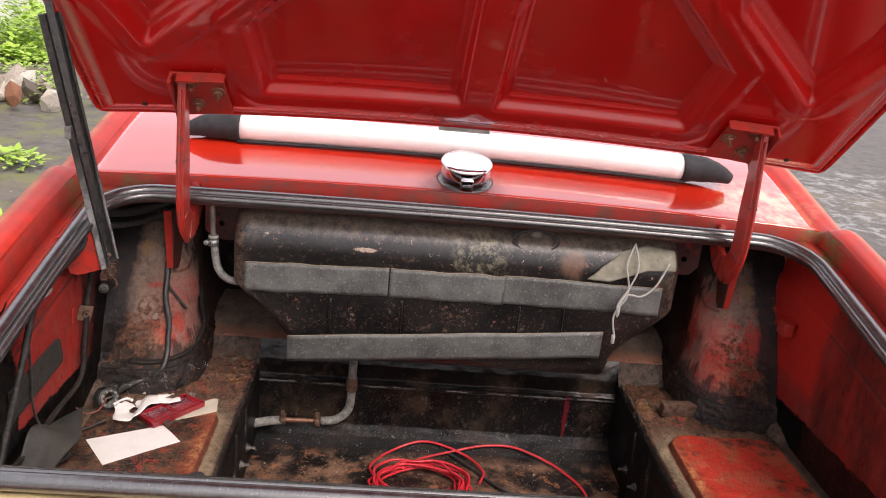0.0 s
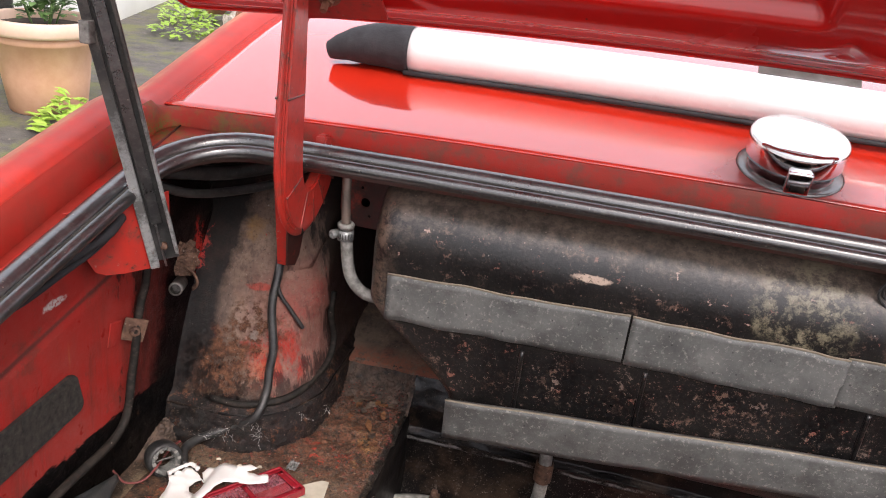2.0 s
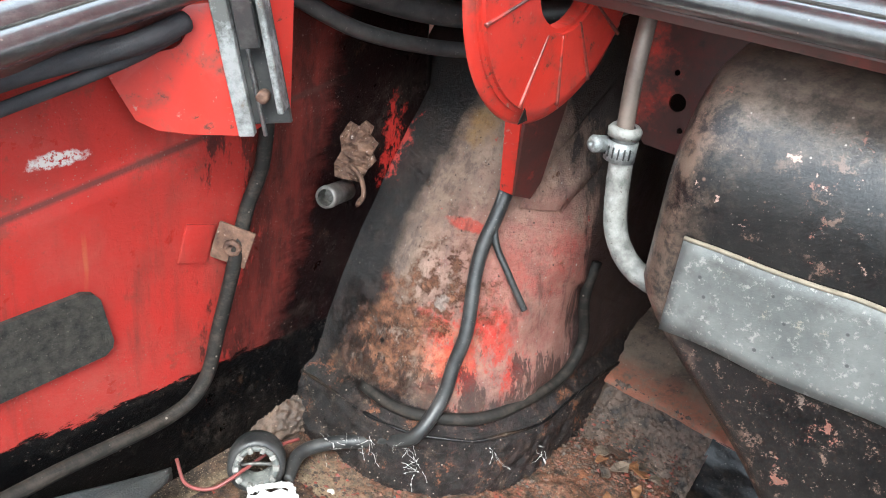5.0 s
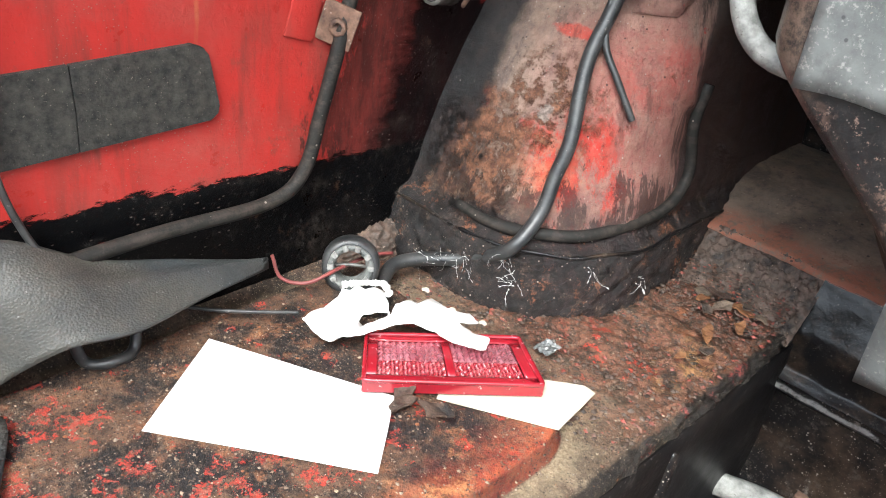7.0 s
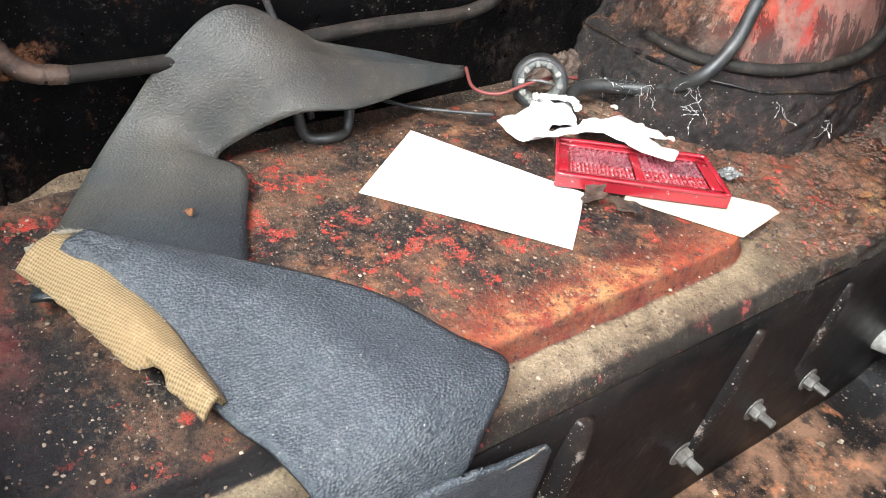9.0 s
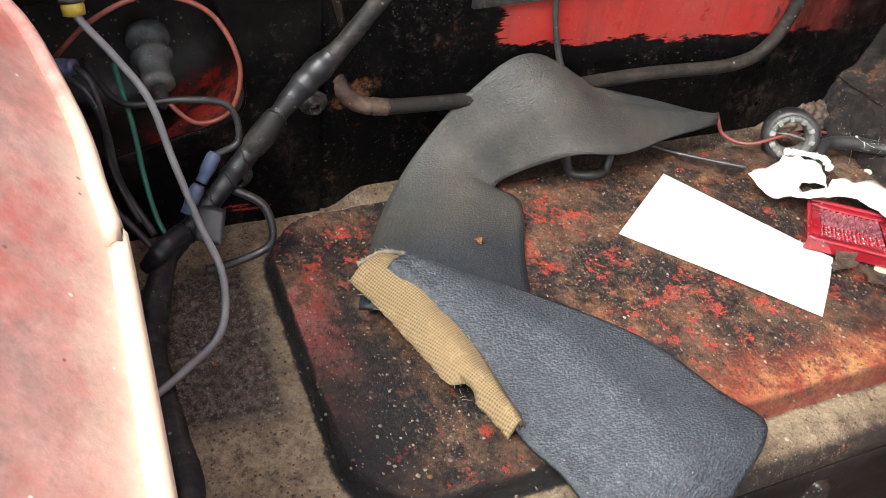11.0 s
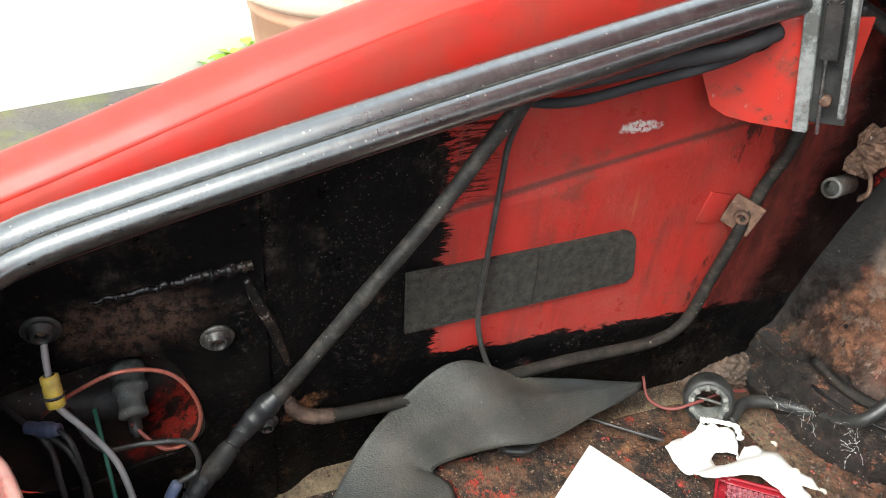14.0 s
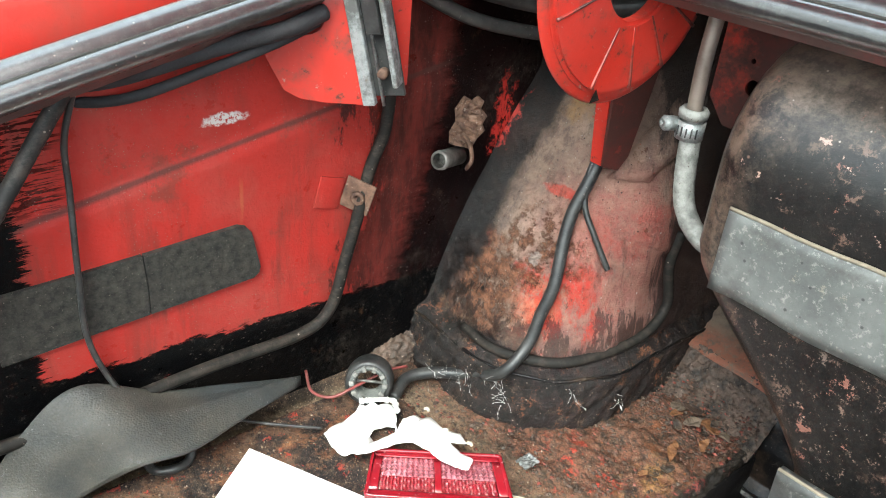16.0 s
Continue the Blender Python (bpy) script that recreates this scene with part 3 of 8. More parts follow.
def black_grimy(name, dusty=0.5, gloss=0.3, brown=0.4, sheen=0.3):
    k = Mat(name)
    n, f = k.noise(16, 7, 0.7), k.noise(230, 4, 0.75)
    c = k.mix(k.band(n, 0.4, 0.7), (0.003, 0.003, 0.0035), (0.012, 0.010, 0.0095))
    c = k.mix(k.mul(k.band(k.noise(13, 7, 0.72, shift=(4, 2, 1)), 0.50, 0.66), brown), c, (0.11, 0.07, 0.045))
    c = k.mix(k.mul(k.band(k.noise(70, 6, 0.75), 0.60, 0.68), dusty), c, (0.20, 0.17, 0.15))
    c = k.mix(k.mul(k.grains(480, 0.16, 0.26), dusty), c, (0.36, 0.32, 0.28))
    c = k.mix(k.mul(k.grains(1000, 0.2, 0.3), dusty), c, (0.22, 0.18, 0.15))
    if name.startswith("black_bulkhead"):
        line = k.mul(k.band(k.op("ABSOLUTE", k.add(k.add(k.ax(2), -0.472), k.mul(k.add(k.noise(90, 5), -0.5), 0.006))), 0.0022, 0.0008), k.band(k.noise(26, 6, 0.75), 0.46, 0.56))
        c = k.mix(k.mul(line, 0.8), c, (0.26, 0.25, 0.24))
        run = k.spot((0.232, 1.298, 0.45), 0.0045, 0.001, 0.010, 60, (1, 0.2, 0.10))
        c = k.mix(k.mul(run, 0.8), c, (0.16, 0.012, 0.018))
        c = k.mix(k.mul(k.band(k.noise(40, 8, 0.8, shift=(1, 1, 6)), 0.56, 0.62), 0.5), c, (0.07, 0.06, 0.052))
    h = k.add(k.mul(k.noise(60, 6, 0.7), 0.7), k.mul(f, 0.3))
    return k.done(c, k.band(n, 0.3, 0.7, gloss, gloss + 0.35), 0, h, 0.45, 0.002, coat=sheen, coat_rough=0.12, spec=0.15)


def boot_floor_mat():
    k = Mat("rusty_black_boot_floor")
    n, f = k.noise(12, 7, 0.72), k.noise(220, 4, 0.75)
    c = k.mix(k.band(n, 0.45, 0.58), (0.010, 0.009, 0.009), (0.20, 0.115, 0.074))
    c = k.mix(k.mul(k.band(k.noise(34, 7, 0.75), 0.55, 0.64), 0.8), c, (0.34, 0.15, 0.075))
    c = k.mix(k.mul(k.band(k.noise(26, 7, 0.75, shift=(2, 7, 1)), 0.56, 0.62), 0.9), c, (0.02, 0.018, 0.018))
    c = k.mix(k.mul(k.band(k.ax(1), 1.235, 1.262), 0.93), c, (0.014, 0.014, 0.015))
    c = k.mix(k.mul(k.grains(330, 0.14, 0.28), 0.8), c, (0.36, 0.30, 0.25))
    c = k.mix(k.mul(k.grains(800, 0.2, 0.3), 0.7), c, (0.26, 0.19, 0.14))
    return k.done(c, k.band(n, 0.4, 0.65, 0.32, 0.75), 0, k.add(k.noise(70, 7, 0.7), k.mul(f, 0.4)), 0.6, 0.002, coat=0.3, coat_rough=0.15, spec=0.2)


def tank_mat():
    """Gloss black paint, dusty brown on its upper roll, chipped to pale primer along the front."""
    k = Mat("dusty_black_tank_paint")
    z = k.ax(2)
    n, m = k.noise(18, 8, 0.75), k.noise(80, 8, 0.8)
    c = k.mix(k.band(n, 0.42, 0.70), (0.004, 0.004, 0.0045), (0.016, 0.014, 0.013))
    up = k.band(k.add(z, k.mul(k.add(k.noise(40, 7, 0.75), -0.5), 0.05)), 0.776, 0.802)
    c = k.mix(k.mul(up, 0.8), c, k.mix(k.band(m, 0.4, 0.62), (0.095, 0.076, 0.064), (0.24, 0.185, 0.145)))
    blots = k.mul(k.band(m, 0.57, 0.61), k.band(k.noise(14, 5, 0.7, shift=(2, 2, 2)), 0.46, 0.58))
    c = k.mix(k.mul(blots, 0.85), c, (0.135, 0.085, 0.064))
    ends = k.mul(k.band(k.add(k.op("ABSOLUTE", k.ax(0)), k.mul(k.add(n, -0.5), 0.06)), 0.315, 0.335), k.band(m, 0.42, 0.56))
    c = k.mix(k.mul(ends, 0.8), c, (0.14, 0.10, 0.075))
    c = k.mix(k.mul(k.band(k.noise(70, 7, 0.78, shift=(9, 0, 2)), 0.62, 0.65), 0.85), c, (0.22, 0.10, 0.075))
    chips = k.mul(k.band(k.noise(95, 6, 0.75, shift=(3, 3, 3)), 0.63, 0.66), k.spot((0, 1.19, 0.762), 0.020, 0.004, 0.02, 60, (0, 0, 1)))
    c = k.mix(k.mul(k.band(k.noise(240, 7, 0.8, shift=(1, 4, 4)), 0.52, 0.66), 0.14), c, (0.10, 0.082, 0.070))
    c = k.mix(k.mul(chips, 0.9), c, (0.42, 0.28, 0.23))
    lichen = k.mul(k.spot((0.03, 1.19, 0.765), 0.040, 0.010, 0.06, 45), k.band(m, 0.47, 0.58))
    c = k.mix(k.mul(lichen, 0.65), c, (0.27, 0.24, 0.16))
    c = k.mix(k.mul(k.spot((0.175, 1.185, 0.765), 0.02, 0.006, 0.03, 60), 0.7), c, (0.20, 0.11, 0.075))
    c = k.mix(k.mul(k.mul(k.spot((-0.146, 1.184, 0.763), 0.016, 0.002, 0.022, 120, (1, 1, 4.5)), k.band(k.noise(240, 5, 0.75), 0.36, 0.46)), 0.9), c, (0.50, 0.38, 0.30))
    c = k.mix(k.mul(k.grains(420, 0.05, 0.20), 0.8), c, (0.34, 0.29, 0.25))
    c = k.mix(k.mul(k.grains(190, 0.07, 0.14), 0.8), c, (0.19, 0.12, 0.09))
    under = k.band(k.add(z, k.mul(k.add(n, -0.5), 0.03)), 0.700, 0.680)
    c = k.mix(k.mul(k.mul(k.band(k.noise(190, 6, 0.82, shift=(1, 1, 5)), 0.59, 0.63), under), 0.8), c, (0.17, 0.115, 0.09))
    c = k.mix(k.mul(k.mul(k.band(k.noise(45, 7, 0.8, shift=(7, 7, 1)), 0.60, 0.64), under), 0.75), c, (0.20, 0.15, 0.125))
    c = k.mix(k.mul(k.grains(900, 0.08, 0.26), 0.5), c, (0.16, 0.13, 0.115))
    h = k.add(k.mul(m, 0.6), k.mul(k.noise(300, 5, 0.8), 0.3))
    return k.done(c, k.band(n, 0.3, 0.7, 0.26, 0.44), 0, h, 0.38, 0.002, coat=0.55, coat_rough=0.20, spec=0.35)


def tape_mat():
    k = Mat("dusty_grey_rubber_tape")
    n, f = k.noise(24, 6, 0.7), k.noise(260, 4, 0.75)
    c = k.mix(k.band(n, 0.35, 0.65), (0.080, 0.084, 0.082), (0.150, 0.153, 0.145))
    c = k.mix(k.mul(k.band(k.noise(9, 8, 0.78), 0.50, 0.64), 0.75), c, (0.045, 0.044, 0.042))
    c = k.mix(k.mul(k.band(f, 0.56, 0.66), 0.6), c, (0.33, 0.32, 0.29))
    c = k.mix(k.mul(k.grains(260, 0.08, 0.2), 0.8), c, (0.03, 0.03, 0.03))
    c = k.mix(k.mul(k.band(k.noise(50, 6, 0.75), 0.64, 0.68), 0.6), c, (0.33, 0.29, 0.22))
    c = k.mix(k.mul(k.band(k.noise(120, 8, 0.8, shift=(3, 1, 1)), 0.55, 0.66), 0.5), c, (0.075, 0.074, 0.070))
    return k.done(c, k.band(n, 0.3, 0.7, 0.38, 0.6), 0, k.add(k.noise(90, 7, 0.78), k.mul(f, 0.4)), 0.35, 0.001, coat=0.15, coat_rough=0.3)


def rubber(name, base=(0.022, 0.023, 0.026), worn=(0.22, 0.22, 0.22), amount=0.55, rough=0.38, spec=0.4, coat=0.0, dust=0.6, wet=1.5):
    k = Mat(name)
    n = k.noise(28, 7, 0.75)
    c = k.mix(k.band(n, 0.4, 0.7), base, tuple(v * 2.2 for v in base))
    along_y = k.noise(150, 6, 0.75, stretch=(1, 0.10, 1))
    along_x = k.noise(150, 6, 0.75, stretch=(0.10, 1, 1))
    w = k.add(k.mul(along_y, 0.5), k.mul(along_x, 0.5))
    c = k.mix(k.mul(k.band(w, 0.48, 0.60), amount), c, worn)
    c = k.mix(k.mul(k.band(k.noise(70, 8, 0.8), 0.56, 0.68), amount * 0.6), c, worn)
    c = k.mix(k.mul(k.grains(420, 0.08, 0.24), dust), c, DUST)
    h = k.add(k.noise(110, 6, 0.75), k.mul(w, 0.7))
    return k.done(c, k.band(n, 0.3, 0.7, rough, rough + 0.22), 0, h, 0.15, 0.001, spec=spec, coat=coat, coat_rough=0.16 if wet < 1.6 else 0.24, coat_ior=wet)


def plain(name, a, b, rough=0.5, metal=0.0, scale=40, bscale=120, bump=0.15, coat=0.0, speck=None):
    k = Mat(name)
    n = k.noise(scale, 6, 0.68)
    c = k.mix(k.band(n, 0.35, 0.65), a, b)
    if speck:
        c = k.mix(k.band(k.noise(bscale * 2, 3, 0.7), 0.64, 0.70), c, speck)
    return k.done(c, k.band(k.noise(scale * 1.7, 4), 0.3, 0.7, max(0.02, rough - 0.08), rough + 0.1), metal, k.noise(bscale, 5, 0.7), bump, 0.001, coat=coat)


def zinc_mat(name="worn_zinc_steel", grubby=False):
    k = Mat(name)
    n = k.noise(36, 7, 0.75)
    c = k.mix(k.band(n, 0.42, 0.6), (0.10, 0.10, 0.095), (0.50, 0.52, 0.52))
    c = k.mix(k.mul(k.band(k.noise(80, 6, 0.75), 0.62, 0.68), 0.7), c, (0.16, 0.10, 0.06))
    if grubby:
        c = k.mix(k.mul(k.band(k.add(k.ax(2), k.mul(k.add(n, -0.5), 0.12)), 0.82, 0.90), 0.9), c, k.mix(k.band(n, 0.45, 0.62), (0.012, 0.011, 0.011), (0.060, 0.045, 0.036)))
    return k.done(c, k.band(n, 0.3, 0.7, 0.6, 0.36), k.band(n, 0.4, 0.6, 0.2, 0.75), k.noise(120, 5, 0.7), 0.25, 0.001)


def vinyl_mat(name="black_grained_vinyl", a=(0.030, 0.036, 0.043), b=(0.064, 0.075, 0.087), grain=1.0, dusty=0.26):
    k = Mat(name)
    n = k.noise(14, 6, 0.7)
    c = k.mix(k.band(n, 0.35, 0.68), a, b)
    dust = k.mul(k.band(k.ax(0), -0.46, -0.50), k.band(k.noise(20, 5), 0.30, 0.62))
    c = k.mix(k.mul(dust, dusty), c, (0.120, 0.105, 0.078))
    c = k.mix(k.mul(k.band(k.noise(90, 7, 0.78), 0.60, 0.68), 0.45 * grain), c, (0.17, 0.18, 0.185))
    c = k.mix(k.mul(k.grains(700, 0.08, 0.22), 0.7 * grain), c, (0.36, 0.36, 0.34))
    c = k.mix(k.mul(k.spot((-0.375, 0.872, 0.53), 0.004, 0.0006, 0.016, 300, (1, 3.4, 1)), 0.5), c, (0.40, 0.41, 0.42))
    worn = k.mul(k.band(k.noise(9, 5, 0.65, shift=(4, 0, 2)), 0.46, 0.62), k.band(k.noise(300, 7, 0.82), 0.44, 0.60))
    c = k.mix(k.mul(worn, 0.45 * grain * grain), c, (0.20, 0.215, 0.22))
    cell = k.band(k.vor(860, "F1", stretch=(1.2, 0.85, 1), turn=(0, 0, 25)), 0.12, 0.72, 1.0, 0.0)
    fold = k.noise(520, 3, 0.6)
    h = k.add(k.mul(cell, 1.0 * grain), k.mul(fold, 0.35))
    c = k.mix(k.mul(k.band(cell, 0.30, 0.06), 0.40 * grain), c, (0.016, 0.020, 0.025))
    return k.done(c, k.band(n, 0.3, 0.7, 0.46, 0.62), 0, h, 0.65, 0.0007, spec=0.42)


def hessian_mat():
    k = Mat("golden_woven_hessian")
    a, b = k.wave(265, 1.4, "X", turn=(0, 0, 62)), k.wave(265, 1.4, "Y", turn=(0, 0, 62))
    w = k.mul(k.add(a, b), 0.5)
    c = k.mix(k.band(w, 0.15, 0.7), (0.140, 0.098, 0.046), (0.285, 0.205, 0.103))
    c = k.mix(k.mul(k.band(k.noise(22, 7, 0.75), 0.48, 0.64), 0.6), c, (0.30, 0.20, 0.095))
    c = k.mix(k.mul(k.band(k.noise(240, 6, 0.8), 0.56, 0.66), 0.5), c, (0.42, 0.33, 0.19))
    return k.done(c, 0.9, 0, k.add(w, k.mul(k.noise(500, 3), 0.8)), 0.6, 0.0006)


def lens_mat():
    k = Mat("ribbed_red_reflector_plastic")
    a, b = k.wave(150, 0, "X", turn=(0, 0, 12)), k.wave(150, 0, "Y", turn=(0, 0, 12))
    d = k.mul(a, b)
    c = k.mix(k.band(d, 0.3, 0.8), (0.20, 0.004, 0.010), (0.36, 0.012, 0.026))
    c = k.mix(k.mul(k.band(k.noise(90, 6, 0.7), 0.54, 0.70), 0.4), c, (0.42, 0.16, 0.17))
    return k.done(c, 0.2, 0, d, 0.5, 0.001, coat=0.6)


def asphalt_mat():
    k = Mat("old_dark_asphalt")
    n, f, g = k.noise(0.9, 5, 0.6), k.noise(60, 4, 0.75), k.noise(9, 6, 0.7)
    c = k.mix(k.band(g, 0.35, 0.65), (0.070, 0.066, 0.062), (0.135, 0.124, 0.113))
    c = k.mix(k.mul(k.band(n, 0.52, 0.62), 0.7), c, (0.15, 0.125, 0.095))
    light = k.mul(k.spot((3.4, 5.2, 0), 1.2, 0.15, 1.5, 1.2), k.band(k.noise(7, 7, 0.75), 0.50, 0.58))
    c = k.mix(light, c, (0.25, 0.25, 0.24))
    c = k.mix(k.mul(k.grains(130, 0.25, 0.30), 0.7), c, (0.030, 0.027, 0.024))
    c = k.mix(k.mul(k.band(f, 0.60, 0.68), 0.6), c, (0.26, 0.23, 0.19))
    c = k.mix(k.mul(k.grains(45, 0.05, 0.2), 0.8), c, (0.45, 0.40, 0.33))
    c = k.mix(k.mul(k.mul(k.band(k.noise(3.5, 6, 0.7), 0.48, 0.60), k.band(k.ax(0), -0.8, -1.6)), 0.75), c, (0.15, 0.16, 0.05))
    return k.done(c, 0.88, 0, k.add(f, g), 0.6, 0.01)


def wall_white_mat():
    k = Mat("white_painted_render")
    c = k.mix(k.band(k.noise(3, 6, 0.65), 0.4, 0.65), (0.84, 0.83, 0.80), (0.74, 0.73, 0.68))
    c = k.mix(k.mul(k.band(k.add(k.ax(2), k.mul(k.noise(6, 5), 0.3)), 0.32, 0.12), 0.5), c, (0.42, 0.42, 0.32))
    return k.done(c, 0.85, 0, k.noise(50, 6, 0.7), 0.4, 0.006)


def leaf_mat(name, a, b):
    k = Mat(name)
    n = k.t.nodes.new("ShaderNodeNewGeometry")
    c = k.mix(n.outputs["Random Per Island"], a, b)
    c = k.mix(k.mul(k.noise(60, 3), 0.25), c, (0.10, 0.2, 0.03))
    k.b.inputs["Subsurface Weight"].default_value = 0.0
    return k.done(c, 0.5, 0)


def paper_mat():
    k = Mat("white_paper")
    c = k.mix(k.band(k.noise(25, 6, 0.68), 0.35, 0.65), (0.80, 0.80, 0.78), (0.72, 0.72, 0.69))
    c = k.mix(k.mul(k.band(k.noise(70, 7, 0.75), 0.60, 0.72), 0.25), c, (0.52, 0.46, 0.38))
    c = k.mix(k.mul(k.grains(170, 0.05, 0.10), 0.9), c, (0.12, 0.08, 0.055))
    c = k.mix(k.mul(k.grains(420, 0.03, 0.18, shift=(1, 2, 0)), 0.8), c, (0.26, 0.19, 0.13))
    return k.done(c, 0.7, 0, k.noise(200, 5, 0.7), 0.1, 0.001)


def island_mat(name, colours, rough=0.8, per_object=False):
    k = Mat(name)
    g = k.t.nodes.new("ShaderNodeObjectInfo" if per_object else "ShaderNodeNewGeometry")
    r = k.t.nodes.new("ShaderNodeValToRGB")
    r.color_ramp.interpolation = "CONSTANT"
    for i, c in enumerate(colours):
        e = r.color_ramp.elements[i] if i < 2 else r.color_ramp.elements.new(0.5)
        e.position, e.color = i / len(colours), (*c, 1)
    k.put(r.inputs["Fac"], g.outputs["Random" if per_object else "Random Per Island"])
    c = k.mix(k.band(k.noise(200, 4), 0.4, 0.7), r.outputs["Color"], DIRT)
    return k.done(c, rough, 0, k.noise(300, 4), 0.4, 0.001)


def shelf_mat():
    k = Mat("dusty_brown_shelf")
    n, m = k.noise(24, 8, 0.78), k.noise(110, 8, 0.82)
    c = k.mix(k.band(n, 0.38, 0.62), (0.060, 0.045, 0.035), (0.250, 0.180, 0.132))
    c = k.mix(k.mul(k.band(m, 0.52, 0.62), 0.6), c, (0.024, 0.019, 0.017))
    c = k.mix(k.mul(k.band(k.noise(15, 6, 0.7, shift=(4, 4, 0)), 0.46, 0.62), 0.7), c, (0.20, 0.16, 0.125))
    edge = k.mul(k.band(k.add(k.ax(1), k.mul(k.add(n, -0.5), 0.03)), 1.350, 1.328), k.band(m, 0.38, 0.52))
    c = k.mix(k.mul(edge, 0.85), c, (0.34, 0.12, 0.07))
    c = k.mix(k.mul(k.grains(420, 0.16, 0.25), 0.8), c, (0.30, 0.23, 0.17))
    c = k.mix(k.mul(k.grains(300, 0.10, 0.25, shift=(3, 1, 0)), 0.85), c, (0.012, 0.010, 0.010))
    return k.done(c, k.band(n, 0.3, 0.7, 0.4, 0.7), 0, k.add(m, k.mul(n, 0.6)), 0.7, 0.002, coat=0.1, coat_rough=0.25)


def recess_mat():
    k = Mat("black_lamp_recess_with_bare_red")
    n, m = k.noise(30, 8, 0.78), k.noise(120, 7, 0.8)
    c = k.mix(k.band(n, 0.42, 0.66), (0.004, 0.004, 0.004), (0.05, 0.035, 0.026))
    bare = k.mul(k.spot((-0.568, 0.748, 0.566), 0.020, 0.006, 0.04, 60, (1, 0.7, 1)), k.band(k.noise(45, 8, 0.78, shift=(3, 3, 3)), 0.46, 0.53))
    c = k.mix(bare, c, k.mix(k.band(m, 0.4, 0.6), (0.46, 0.03, 0.02), (0.30, 0.035, 0.025)))
    c = k.mix(k.mul(k.grains(420, 0.12, 0.25), 0.8), c, (0.30, 0.24, 0.19))
    return k.done(c, 0.45, 0, m, 0.5, 0.001, coat=0.2)


def faded_panel_lit_edge():
    k = Mat("dusty_faded_red_panel_lit_edge")
    n, m = k.noise(14, 8, 0.75), k.noise(90, 8, 0.8)
    y = k.ax(1)
    c = k.mix(k.band(n, 0.38, 0.62), (0.58, 0.150, 0.120), (0.64, 0.36, 0.29))
    dirt = k.mul(k.band(k.add(y, k.mul(k.add(k.noise(12, 7, 0.75, shift=(1, 1, 0)), -0.5), 0.06)), 0.703, 0.664), k.band(m, 0.36, 0.60))
    c = k.mix(k.mul(dirt, 0.85), c, (0.17, 0.125, 0.100))
    c = k.mix(k.mul(k.band(k.noise(20, 6, 0.7, shift=(2, 0, 5)), 0.54, 0.66), 0.5), c, (0.50, 0.055, 0.042))
    c = k.mix(k.mul(k.band(k.noise(150, 8, 0.82), 0.52, 0.64), 0.5), c, (0.28, 0.18, 0.14))
    # strong light along the edge, put into the colour as cream
    c = k.mix(k.mul(k.band(k.add(y, k.mul(k.add(n, -0.5), 0.03)), 0.694, 0.705), 0.8), c, (0.78, 0.64, 0.46))
    c = k.mix(k.mul(k.grains(400, 0.06, 0.22), 0.9), c, (0.80, 0.76, 0.72))
    c = k.mix(k.mul(k.grains(300, 0.05, 0.2, shift=(1, 2, 3)), 0.8), c, (0.12, 0.06, 0.05))
    return k.done(c, k.band(n, 0.3, 0.7, 0.28, 0.5), 0, k.add(m, k.noise(300, 4)), 0.25, 0.001)


